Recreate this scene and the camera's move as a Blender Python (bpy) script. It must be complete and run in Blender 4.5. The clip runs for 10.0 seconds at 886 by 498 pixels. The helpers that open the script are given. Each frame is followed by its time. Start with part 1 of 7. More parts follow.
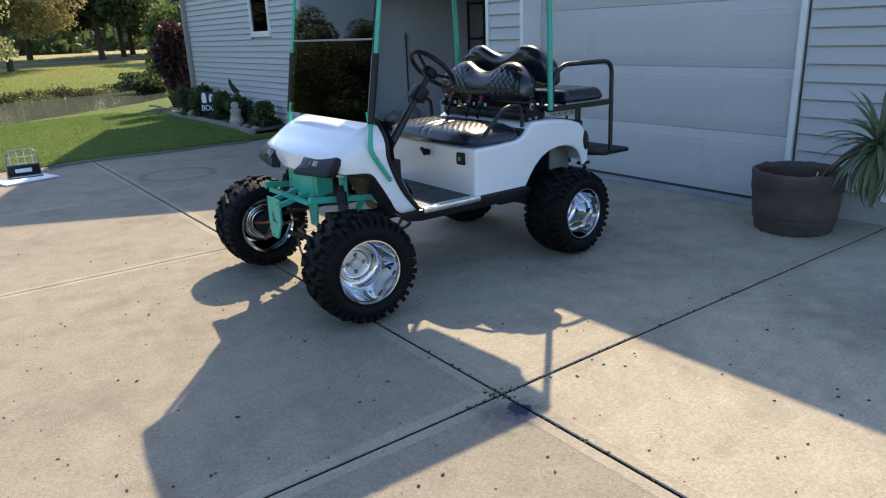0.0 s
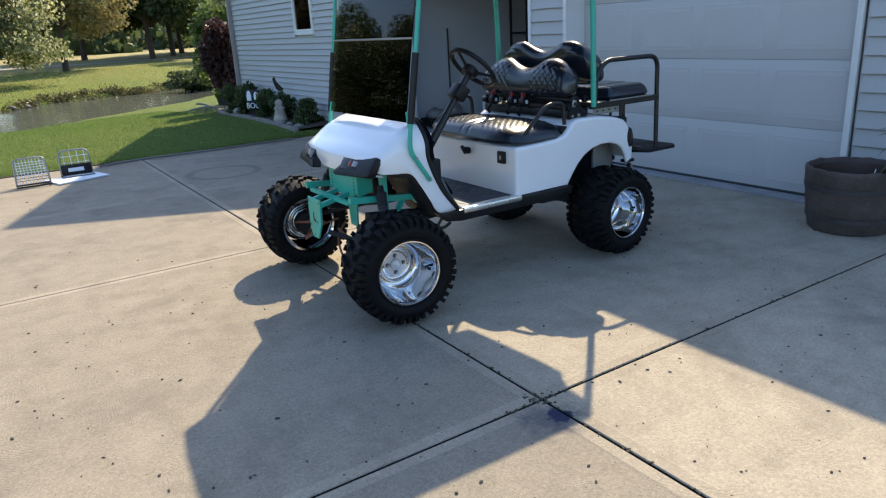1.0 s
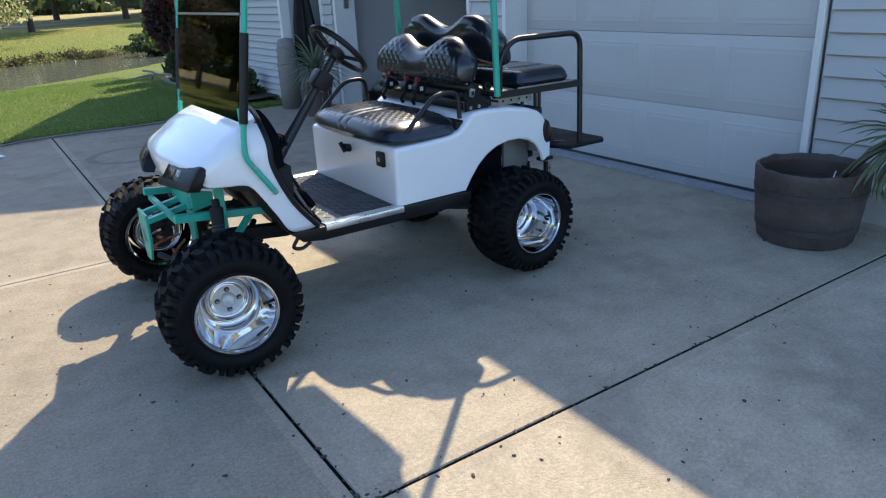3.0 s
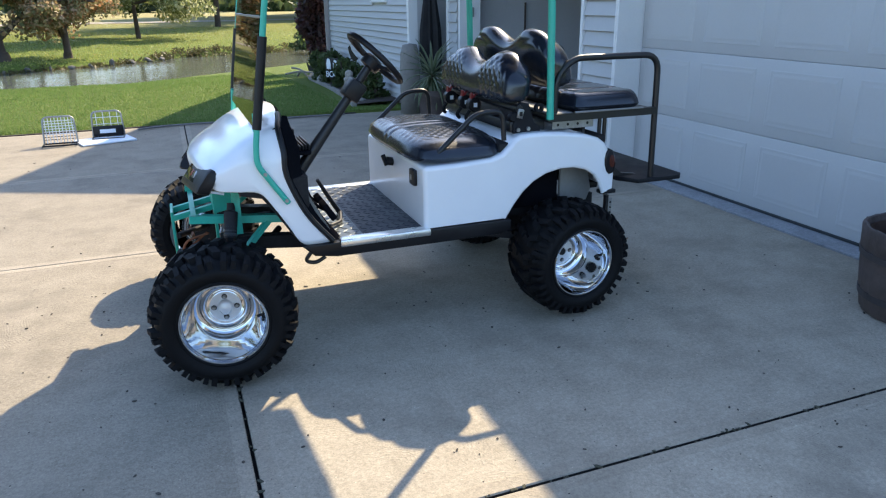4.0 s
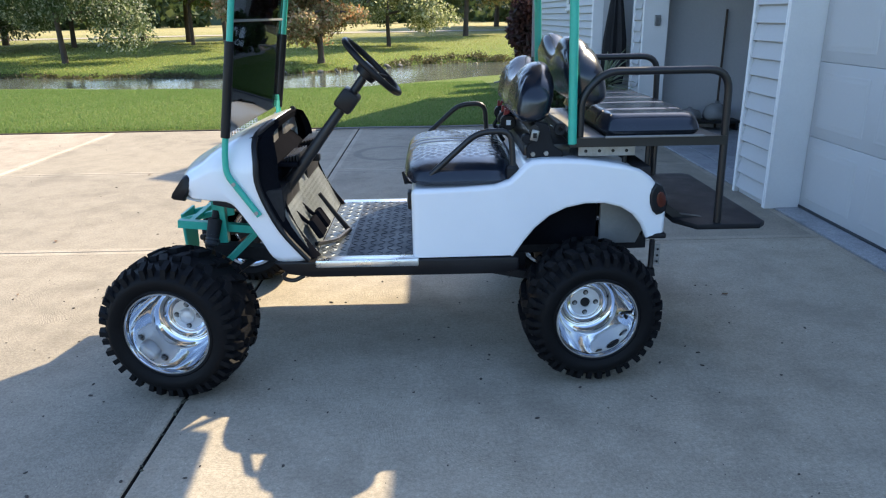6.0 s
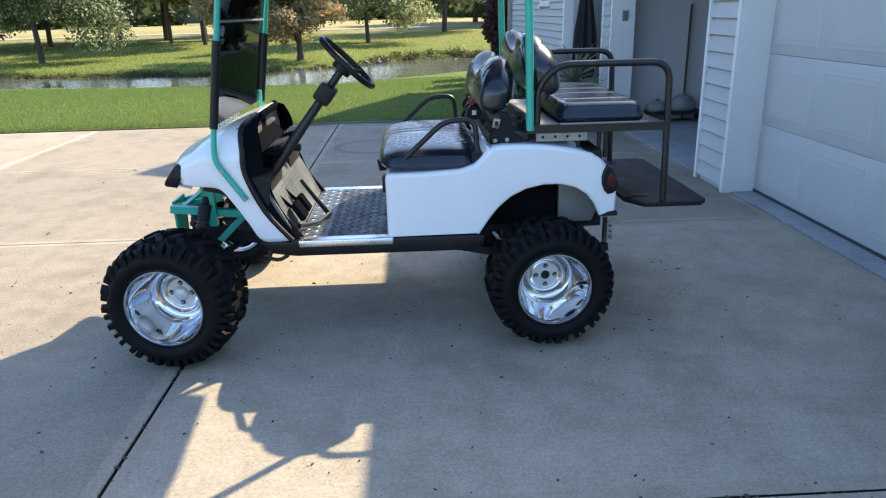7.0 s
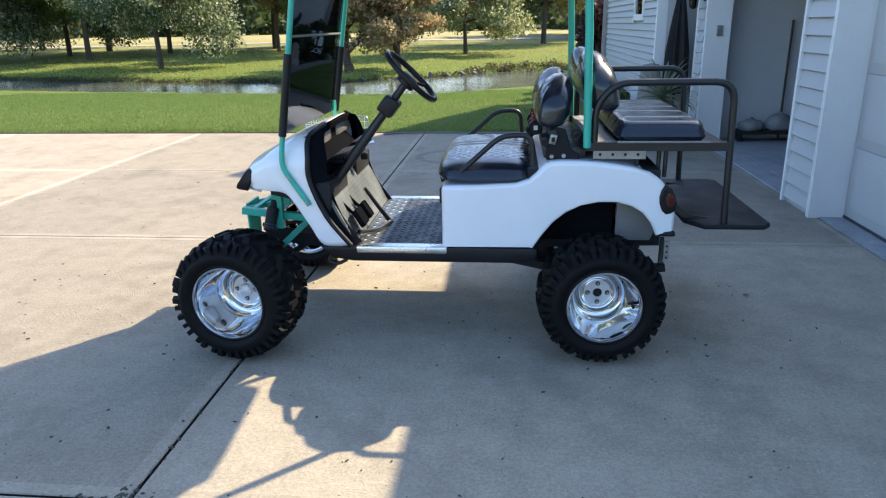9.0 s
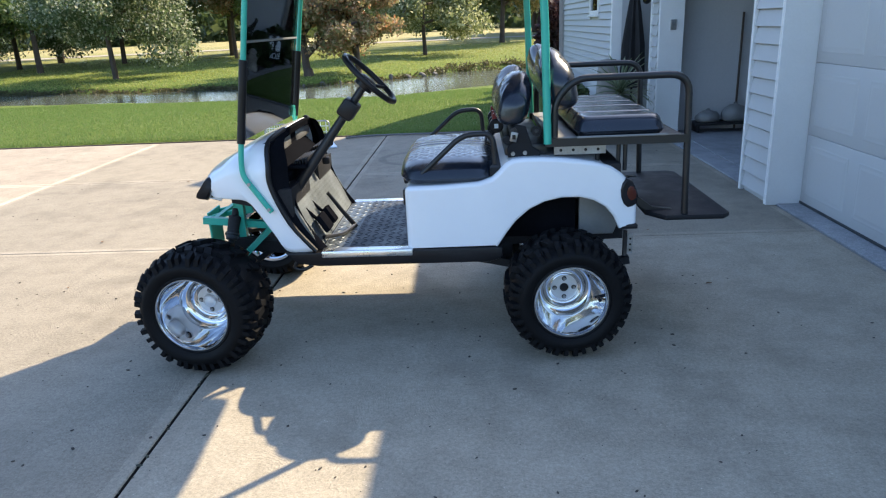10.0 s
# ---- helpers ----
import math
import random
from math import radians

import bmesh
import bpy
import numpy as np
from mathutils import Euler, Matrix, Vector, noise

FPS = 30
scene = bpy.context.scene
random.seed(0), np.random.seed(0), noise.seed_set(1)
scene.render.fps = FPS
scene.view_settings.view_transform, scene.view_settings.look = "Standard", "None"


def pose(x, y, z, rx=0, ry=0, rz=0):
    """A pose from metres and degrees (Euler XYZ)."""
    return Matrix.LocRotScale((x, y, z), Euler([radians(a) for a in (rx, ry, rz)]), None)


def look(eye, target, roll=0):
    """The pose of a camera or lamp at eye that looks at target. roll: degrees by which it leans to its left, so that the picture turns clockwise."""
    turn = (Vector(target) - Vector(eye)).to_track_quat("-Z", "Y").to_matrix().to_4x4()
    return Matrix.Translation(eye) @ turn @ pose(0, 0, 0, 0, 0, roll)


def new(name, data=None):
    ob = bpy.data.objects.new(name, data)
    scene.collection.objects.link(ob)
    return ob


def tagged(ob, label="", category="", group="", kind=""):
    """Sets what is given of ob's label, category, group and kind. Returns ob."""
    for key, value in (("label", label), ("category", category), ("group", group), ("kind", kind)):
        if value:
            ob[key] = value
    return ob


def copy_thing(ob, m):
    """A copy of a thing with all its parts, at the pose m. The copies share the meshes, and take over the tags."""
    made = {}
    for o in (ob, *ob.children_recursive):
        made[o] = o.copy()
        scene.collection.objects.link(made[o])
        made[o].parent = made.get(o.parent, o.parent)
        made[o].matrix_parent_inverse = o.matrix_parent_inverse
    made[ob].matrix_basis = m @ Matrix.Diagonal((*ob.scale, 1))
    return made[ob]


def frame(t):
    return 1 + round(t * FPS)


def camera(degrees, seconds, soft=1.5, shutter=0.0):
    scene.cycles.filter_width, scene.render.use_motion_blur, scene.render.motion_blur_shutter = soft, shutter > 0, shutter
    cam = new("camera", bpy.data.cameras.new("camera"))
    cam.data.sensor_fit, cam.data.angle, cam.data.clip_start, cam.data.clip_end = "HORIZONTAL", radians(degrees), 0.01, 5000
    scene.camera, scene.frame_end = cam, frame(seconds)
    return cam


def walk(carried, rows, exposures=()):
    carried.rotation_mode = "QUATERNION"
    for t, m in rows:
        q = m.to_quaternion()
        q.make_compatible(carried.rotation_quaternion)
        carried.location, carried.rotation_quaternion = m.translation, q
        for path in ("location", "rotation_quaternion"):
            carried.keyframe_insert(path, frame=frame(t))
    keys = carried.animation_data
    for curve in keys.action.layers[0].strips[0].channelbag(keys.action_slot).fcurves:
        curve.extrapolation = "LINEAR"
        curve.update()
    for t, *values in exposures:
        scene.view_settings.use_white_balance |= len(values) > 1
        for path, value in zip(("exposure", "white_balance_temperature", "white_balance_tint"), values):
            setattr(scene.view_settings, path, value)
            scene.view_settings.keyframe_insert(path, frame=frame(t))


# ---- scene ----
cam = camera(65.0, 10.0, soft=1.2)
PATH = [
    (0, (-1.716, -1.959, 1.461), (-0.587, -0.421, 0.862), -2.2),
    (0.5, (-1.708, -1.96, 1.477), (-0.656, -0.364, 0.889), -3.5),
    (1, (-1.679, -1.931, 1.481), (-0.652, -0.326, 0.872), -3.2),
    (1.5, (-1.589, -1.769, 1.48), (-0.471, -0.227, 0.872), -1.9),
    (2, (-1.384, -1.648, 1.490), (-0.150, -0.221, 0.827), -7.7),
    (2.5, (-0.995, -1.672, 1.491), (0.133, -0.176, 0.790), -3.7),
    (2.7, (-0.877, -1.652, 1.515), (0.193, -0.120, 0.803), -3.0),
    (3.8, (-0.245, -1.6, 1.431), (0.571, 0.106, 0.78), -1.4),
    (4, (-0.1, -1.644, 1.483), (0.57, 0.116, 0.811), -0.7),
    (4.5, (0.198, -1.555, 1.433), (0.856, 0.169, 0.663), 1.0),
    (5, (0.477, -1.453, 1.472), (0.994, 0.326, 0.72), -1.8),
    (5.5, (0.828, -1.428, 1.432), (0.974, 0.451, 0.763), -1.8),
    (5.7, (0.932, -1.43, 1.439), (0.956, 0.468, 0.808), -0.8),
    (6.8, (1.076, -1.707, 1.44), (1.101, 0.178, 0.772), -1.5),
    (7, (1.066, -1.76, 1.454), (1.131, 0.131, 0.805), -1.5),
    (7.5, (1.2, -1.801, 1.463), (1.119, 0.098, 0.842), -1.4),
    (8, (1.246, -1.769, 1.489), (1.004, 0.129, 0.906), 1.4),
    (8.5, (1.242, -1.819, 1.477), (1.056, 0.084, 0.888), -1.0),
    (9, (1.239, -1.812, 1.474), (1.046, 0.08, 0.858), -1.0),
    (9.5, (1.243, -1.813, 1.476), (1.086, 0.089, 0.88), -2.1),
    (10, (1.249, -1.805, 1.471), (1.147, 0.095, 0.855), -2.6),
]
walk(cam, [(t, look(eye, target, roll)) for t, eye, target, roll in PATH], [(0, 1.19, 6080, 10), (2.0, 1.20, 5980, 10), (4.5, 1.65, 5930, 10), (7.5, 1.69, 5950, 10), (10, 1.67, 5950, 10)])

# ---- light ----
SUN_K = (0.81, 0.81)
sun_data = bpy.data.lights.new("sun", "SUN")
sun_data.energy, sun_data.angle, sun_data.color = 3.8, radians(0.53), (1.0, 0.79, 0.50)
sun = new("sun", sun_data)
sun.matrix_world = look((SUN_K[0] * 20, SUN_K[1] * 20, 20), (0, 0, 0))
SUN_EL = math.atan2(1.0, math.hypot(*SUN_K))
world = bpy.data.worlds.new("world")
scene.world = world
world.use_nodes = True
wn = world.node_tree
sky = wn.nodes.new("ShaderNodeTexSky")
sky.sky_type, sky.sun_disc = "NISHITA", False
sky.sun_elevation, sky.sun_rotation = SUN_EL, math.atan2(SUN_K[0], SUN_K[1])
wn.links.new(sky.outputs[0], wn.nodes["Background"].inputs[0])
wn.nodes["Background"].inputs[1].default_value = 0.132


# ---- materials ----
def mat(name, color, rough=0.6, metal=0.0, spec=0.5):
    m = bpy.data.materials.new(name)
    m.use_nodes = True
    b = m.node_tree.nodes["Principled BSDF"]
    b.inputs["Base Color"].default_value = (*color, 1)
    b.inputs["Roughness"].default_value = rough
    b.inputs["Metallic"].default_value = metal
    b.inputs["Specular IOR Level"].default_value = spec
    return m


def nd(m, kind, **sets):
    n = m.node_tree.nodes.new(kind)
    for k, v in sets.items():
        n.inputs[k.replace("_", " ")].default_value = v
    return n


def ln(m, a, b):
    m.node_tree.links.new(a, b)


def bsdf(m):
    return m.node_tree.nodes["Principled BSDF"]


def coords(m, world_space=False):
    if world_space:
        return m.node_tree.nodes.new("ShaderNodeNewGeometry").outputs["Position"]
    return m.node_tree.nodes.new("ShaderNodeTexCoord").outputs["Object"]


def ramp(m, fac, stops):
    r = m.node_tree.nodes.new("ShaderNodeValToRGB")
    while len(r.color_ramp.elements) < len(stops):
        r.color_ramp.elements.new(0.5)
    for e, (p, c) in zip(r.color_ramp.elements, stops):
        e.position = p
        e.color = (*c, 1) if len(c) == 3 else c
    ln(m, fac, r.inputs[0])
    return r.outputs[0]


def mix(m, fac, a, b, mode="MIX"):
    n = m.node_tree.nodes.new("ShaderNodeMix")
    n.data_type, n.blend_type = "RGBA", mode
    for sock, v in ((n.inputs[0], fac), (n.inputs[6], a), (n.inputs[7], b)):
        if isinstance(v, (int, float)):
            sock.default_value = v
        elif isinstance(v, tuple):
            sock.default_value = (*v, 1)
        else:
            ln(m, v, sock)
    return n.outputs[2]


def noise_fac(m, vec, scale, detail=4.0, rough=0.55):
    n = nd(m, "ShaderNodeTexNoise", Scale=scale, Detail=detail, Roughness=rough)
    if vec is not None:
        ln(m, vec, n.inputs["Vector"])
    return n.outputs["Fac"]


def bump(m, height, strength, dist):
    b = nd(m, "ShaderNodeBump", Strength=strength, Distance=dist)
    ln(m, height, b.inputs["Height"])
    ln(m, b.outputs[0], bsdf(m).inputs["Normal"])


def worn(name, color, rough, var=0.15, scale=3.0, fine=60.0, bump_d=0.002, metal=0.0, world_space=False, rough_var=0.1):
    """A plain surface with uneven tone at two scales and a fine relief."""
    m = mat(name, color, rough, metal)
    v = coords(m, world_space)
    a = noise_fac(m, v, scale)
    f = noise_fac(m, v, fine, 3)
    lo, hi = tuple(c * (1 - var) for c in color), tuple(min(1, c * (1 + var)) for c in color)
    c1 = ramp(m, a, [(0.3, lo), (0.7, hi)])
    c2 = mix(m, 0.35, c1, ramp(m, f, [(0.3, lo), (0.7, hi)]))
    ln(m, c2, bsdf(m).inputs["Base Color"])
    r = ramp(m, a, [(0.3, (max(0, rough - rough_var),) * 3), (0.7, (min(1, rough + rough_var),) * 3)])
    ln(m, r, bsdf(m).inputs["Roughness"])
    if bump_d:
        bump(m, f, 0.6, bump_d)
    return m


def concrete_material(name, base, light):
    m = mat(name, base, 0.85, spec=0.3)
    v = coords(m, True)
    big = noise_fac(m, v, 1.1, 6, 0.68)
    mid = noise_fac(m, v, 6.0, 6, 0.65)
    fine = noise_fac(m, v, 150.0, 3, 0.65)
    grain = noise_fac(m, v, 62.0, 4, 0.7)
    lo = tuple(c * 0.60 for c in base)
    col = ramp(m, big, [(0.30, lo), (0.5, base), (0.70, light)])
    col = mix(m, 0.55, col, ramp(m, mid, [(0.34, lo), (0.66, light)]))
    bright = tuple(min(1, c * 1.3) for c in light)
    col = mix(m, 0.32, col, ramp(m, grain, [(0.35, tuple(c * 0.42 for c in base)), (0.50, base), (0.66, bright)]))
    col = mix(m, 0.22, col, ramp(m, fine, [(0.34, tuple(c * 0.4 for c in base)), (0.52, base), (0.68, bright)]))
    # pale specks of stone
    v2 = nd(m, "ShaderNodeTexVoronoi", Scale=46.0)
    ln(m, v, v2.inputs["Vector"])
    pale = mix(m, 1.0, ramp(m, v2.outputs["Distance"], [(0.08, (1, 1, 1)), (0.16, (0, 0, 0))]), ramp(m, noise_fac(m, v, 23.0, 2), [(0.56, (0, 0, 0)), (0.62, (0.7, 0.7, 0.7))]), "MULTIPLY")
    col = mix(m, pale, col, tuple(min(1, c * 1.5) for c in light))
    # dark grit set into the surface
    vor = nd(m, "ShaderNodeTexVoronoi", Scale=28.0)
    ln(m, v, vor.inputs["Vector"])
    grit = ramp(m, vor.outputs["Distance"], [(0.05, (1, 1, 1)), (0.11, (0, 0, 0))])
    gate = ramp(m, noise_fac(m, v, 11.0, 2), [(0.55, (0, 0, 0)), (0.62, (1, 1, 1))])
    gm = mix(m, 1.0, grit, gate, "MULTIPLY")
    col = mix(m, gm, col, (0.10, 0.085, 0.07))
    # tone of each slab
    oi = m.node_tree.nodes.new("ShaderNodeObjectInfo")
    tone = ramp(m, oi.outputs["Random"], [(0.0, (0.97, 0.97, 0.97)), (1.0, (1.03, 1.02, 1.0))])
    col = mix(m, 1.0, col, tone, "MULTIPLY")
    # broad darker marks
    mark = ramp(m, noise_fac(m, v, 1.6, 7, 0.7), [(0.50, (0, 0, 0)), (0.70, (0.6, 0.6, 0.6))])
    col = mix(m, mark, col, tuple(c * 0.5 for c in base))

    def spot(cx, cy, r0, r1, color, amount, col, wob=0.35, ring=False):
        vm = m.node_tree.nodes.new("ShaderNodeVectorMath")
        vm.operation = "DISTANCE"
        vm.inputs[1].default_value = (cx, cy, 0)
        ln(m, v, vm.inputs[0])
        ad = m.node_tree.nodes.new("ShaderNodeMath")
        ad.operation = "MULTIPLY_ADD"
        ln(m, noise_fac(m, v, 9.0, 5, 0.7), ad.inputs[0])
        ad.inputs[1].default_value = wob
        ln(m, vm.outputs["Value"], ad.inputs[2])
        w2 = wob / 2
        if ring:
            stops = [(max(0, r0 - 0.03 + w2), (0, 0, 0)), (r0 + w2, (amount,) * 3), (r1 + w2, (amount,) * 3), (r1 + 0.03 + w2, (0, 0, 0))]
        else:
            stops = [(r0 + w2, (amount,) * 3), (r1 + w2, (0, 0, 0))]
        return mix(m, ramp(m, ad.outputs[0], stops), col, color)

    col = spot(-0.03, -0.13, 0.035, 0.06, (0.006, 0.013, 0.05), 0.92, col, 0.22)
    col = spot(-0.07, -0.12, 0.05, 0.16, (0.01, 0.02, 0.06), 0.45, col, 0.5)
    col = spot(2.1, -0.95, 0.15, 0.75, (0.06, 0.06, 0.065), 0.55, col, 0.6)
    col = spot(0.55, 6.2, 0.36, 0.42, (0.10, 0.09, 0.08), 0.45, col, 0.06, True)
    ln(m, col, bsdf(m).inputs["Base Color"])
    # broom finish: fine ridges, and grain
    swirl = nd(m, "ShaderNodeTexNoise", Scale=1.1, Detail=2.0)
    ln(m, v, swirl.inputs["Vector"])
    warped = m.node_tree.nodes.new("ShaderNodeVectorMath")
    warped.operation = "MULTIPLY_ADD"
    ln(m, swirl.outputs["Color"], warped.inputs[0])
    warped.inputs[1].default_value = (1.6, 1.6, 0)
    ln(m, v, warped.inputs[2])
    stretch = m.node_tree.nodes.new("ShaderNodeMapping")
    stretch.inputs["Scale"].default_value = (12, 130, 12)
    ln(m, warped.outputs[0], stretch.inputs[0])
    broom = noise_fac(m, stretch.outputs[0], 1.0, 3, 0.6)
    # trowel swirls: arcs round scattered centres, only here and there
    cell = nd(m, "ShaderNodeTexVoronoi", Scale=1.5)
    ln(m, v, cell.inputs["Vector"])
    arcs = m.node_tree.nodes.new("ShaderNodeMath")
    arcs.operation = "MULTIPLY"
    arcs.inputs[1].default_value = 380.0
    ln(m, cell.outputs["Distance"], arcs.inputs[0])
    wob = m.node_tree.nodes.new("ShaderNodeMath")
    wob.operation = "MULTIPLY_ADD"
    ln(m, mid, wob.inputs[0])
    wob.inputs[1].default_value = 48.0
    ln(m, arcs.outputs[0], wob.inputs[2])
    sine = m.node_tree.nodes.new("ShaderNodeMath")
    sine.operation = "SINE"
    ln(m, wob.outputs[0], sine.inputs[0])
    wave = ramp(m, sine.outputs[0], [(0.0, (0.5, 0.5, 0.5)), (1.0, (1, 1, 1))])
    patch = ramp(m, noise_fac(m, v, 4.5, 5, 0.7), [(0.42, (0, 0, 0)), (0.60, (0.7, 0.7, 0.7))])
    h = mix(m, 0.40, mix(m, 0.5, fine, grain), broom)
    h = mix(m, patch, h, wave)
    bump(m, h, 0.7, 0.004)
    return m


M_CONC = concrete_material("concrete", (0.262, 0.23, 0.178), (0.325, 0.289, 0.23))
M_CONC_LIGHT = concrete_material("concrete_lighter", (0.345, 0.306, 0.239), (0.425, 0.38, 0.304))
M_CONC_DARK = concrete_material("concrete_darker", (0.252, 0.222, 0.173), (0.313, 0.279, 0.223))
M_CONC_EDGE = concrete_material("concrete_edge", (0.322, 0.282, 0.219), (0.385, 0.343, 0.271))
M_CONC_PALE = concrete_material("concrete_pale", (0.335, 0.285, 0.222), (0.41, 0.356, 0.283))
M_SILL = concrete_material("threshold_concrete", (0.30, 0.31, 0.33), (0.37, 0.38, 0.40))
M_CONC_RIM = concrete_material("concrete_pale_rim", (0.46, 0.397, 0.308), (0.54, 0.475, 0.377))
M_JOINT = worn("joint_filler", (0.012, 0.011, 0.010), 0.95, 0.3, 8, 80, 0.002, world_space=True)
M_WHITE = mat("white_gelcoat", (0.84, 0.85, 0.87), 0.22)
bsdf(M_WHITE).inputs["Coat Weight"].default_value = 0.5
bsdf(M_WHITE).inputs["Coat Roughness"].default_value = 0.08
_v = coords(M_WHITE)
ln(M_WHITE, ramp(M_WHITE, noise_fac(M_WHITE, _v, 5, 4), [(0.3, (0.76, 0.78, 0.82)), (0.7, (0.80, 0.82, 0.85))]), bsdf(M_WHITE).inputs["Base Color"])
ln(M_WHITE, ramp(M_WHITE, noise_fac(M_WHITE, _v, 14, 5), [(0.3, (0.20,) * 3), (0.7, (0.25,) * 3)]), bsdf(M_WHITE).inputs["Roughness"])
M_BLACK = worn("black_plastic", (0.010, 0.010, 0.012), 0.42, 0.3, 6, 120, 0.0006)
bsdf(M_BLACK).inputs["Specular IOR Level"].default_value = 0.28
M_STEEL_BLACK = worn("black_powder_coat", (0.012, 0.012, 0.014), 0.4, 0.25, 8, 150, 0.0005)
M_STEP = worn("grained_step", (0.008, 0.009, 0.012), 0.6, 0.3, 9, 160, 0.0008)
bsdf(M_STEP).inputs["Specular IOR Level"].default_value = 0.25
M_FRAME = worn("black_frame", (0.02, 0.02, 0.022), 0.6, 0.4, 5, 60, 0.001)
bsdf(M_FRAME).inputs["Specular IOR Level"].default_value = 0.15
M_VINYL = worn("black_vinyl", (0.011, 0.015, 0.025), 0.22, 0.15, 7, 220, 0.0003, rough_var=0.04)
bsdf(M_VINYL).inputs["Specular IOR Level"].default_value = 0.6
bsdf(M_VINYL).inputs["Sheen Weight"].default_value = 0.04
bsdf(M_VINYL).inputs["Sheen Roughness"].default_value = 0.35
bsdf(M_VINYL).inputs["Coat Weight"].default_value = 0.12
bsdf(M_VINYL).inputs["Coat Roughness"].default_value = 0.22
M_RUBBER = worn("tyre_rubber", (0.0048, 0.005, 0.006), 0.62, 0.35, 5, 70, 0.0015)
bsdf(M_RUBBER).inputs["Specular IOR Level"].default_value = 0.14
M_GREEN = worn("green_paint", (0.05, 0.40, 0.30), 0.38, 0.12, 5, 90, 0.0006)
M_CHROME = mat("polished_aluminium", (0.68, 0.69, 0.71), 0.07, 1.0)
ln(M_CHROME, ramp(M_CHROME, noise_fac(M_CHROME, coords(M_CHROME), 25, 4), [(0.35, (0.04,) * 3), (0.7, (0.08,) * 3)]), bsdf(M_CHROME).inputs["Roughness"])
M_ALU = worn("brushed_aluminium", (0.70, 0.71, 0.72), 0.32, 0.1, 9, 140, 0.0006, metal=1.0)
M_SATIN = worn("machined_aluminium", (0.66, 0.67, 0.69), 0.42, 0.08, 20, 120, 0.0004, metal=0.4)
M_SILVER_DULL = worn("dull_zinc", (0.33, 0.33, 0.33), 0.45, 0.25, 20, 90, 0.001, metal=0.8)
M_GREY_TANK = worn("grey_plastic", (0.22, 0.22, 0.22), 0.5, 0.15, 5, 60, 0.0006)
M_COPPER = worn("rusty_linkage", (0.23, 0.085, 0.04), 0.6, 0.35, 20, 90, 0.001, metal=0.3)
M_RED = mat("red_plastic", (0.22, 0.018, 0.018), 0.4)
M_AMBER = mat("amber_lens", (0.22, 0.04, 0.012), 0.15)
M_TAIL = mat("tail_lens", (0.085, 0.022, 0.014), 0.2)
M_SMOKE = mat("smoked_lens", (0.02, 0.02, 0.022), 0.08)
bsdf(M_SMOKE).inputs["Specular IOR Level"].default_value = 0.2
M_LENS = mat("clear_lens", (0.26, 0.25, 0.25), 0.12, 0.5)
M_SIDING = worn("vinyl_siding", (0.445, 0.448, 0.453), 0.55, 0.05, 1.2, 40, 0.0008, world_space=True)
M_TRIM = worn("white_trim", (0.72, 0.72, 0.715), 0.45, 0.05, 3, 60, 0.0006, world_space=True)
M_DOOR = worn("garage_door_paint", (0.485, 0.485, 0.487), 0.5, 0.04, 1.5, 60, 0.0006, world_space=True)
M_SPOUT = worn("taupe_downspout", (0.30, 0.27, 0.26), 0.5, 0.15, 4, 50, 0.001)
M_BROWN = worn("brown_resin", (0.06, 0.035, 0.028), 0.5, 0.2, 4, 50, 0.001)
M_INSIDE = worn("garage_drywall", (0.52, 0.52, 0.53), 0.8, 0.08, 1.5, 40, 0.001, world_space=True)
M_FOUND = worn("foundation", (0.34, 0.33, 0.31), 0.9, 0.15, 3, 60, 0.003, world_space=True)
M_SHINGLE = worn("shingle", (0.08, 0.07, 0.06), 0.9, 0.3, 6, 60, 0.004)
M_PLANTER = worn("barrel_planter", (0.072, 0.054, 0.050), 0.65, 0.45, 6, 40, 0.004)
M_SOIL = worn("soil", (0.035, 0.026, 0.02), 0.95, 0.4, 12, 60, 0.01)
M_BARK = worn("bark", (0.075, 0.055, 0.042), 0.9, 0.35, 3, 14, 0.03)
M_PAPER = worn("white_board", (0.72, 0.76, 0.82), 0.6, 0.05, 3, 40, 0.0005)
M_HOSE = worn("garden_hose", (0.03, 0.035, 0.04), 0.5, 0.3, 10, 50, 0.001)
M_PALE_HOSE = worn("pale_hose", (0.13, 0.125, 0.12), 0.5, 0.2, 10, 50, 0.001)
M_STONE = worn("edging_stone", (0.21, 0.195, 0.175), 0.9, 0.2, 4, 30, 0.006)
M_BANK_STONE = worn("bank_stone", (0.13, 0.12, 0.105), 0.9, 0.3, 4, 30, 0.006)
M_MULCH = worn("mulch", (0.04, 0.028, 0.02), 0.95, 0.4, 6, 40, 0.02, world_space=True)


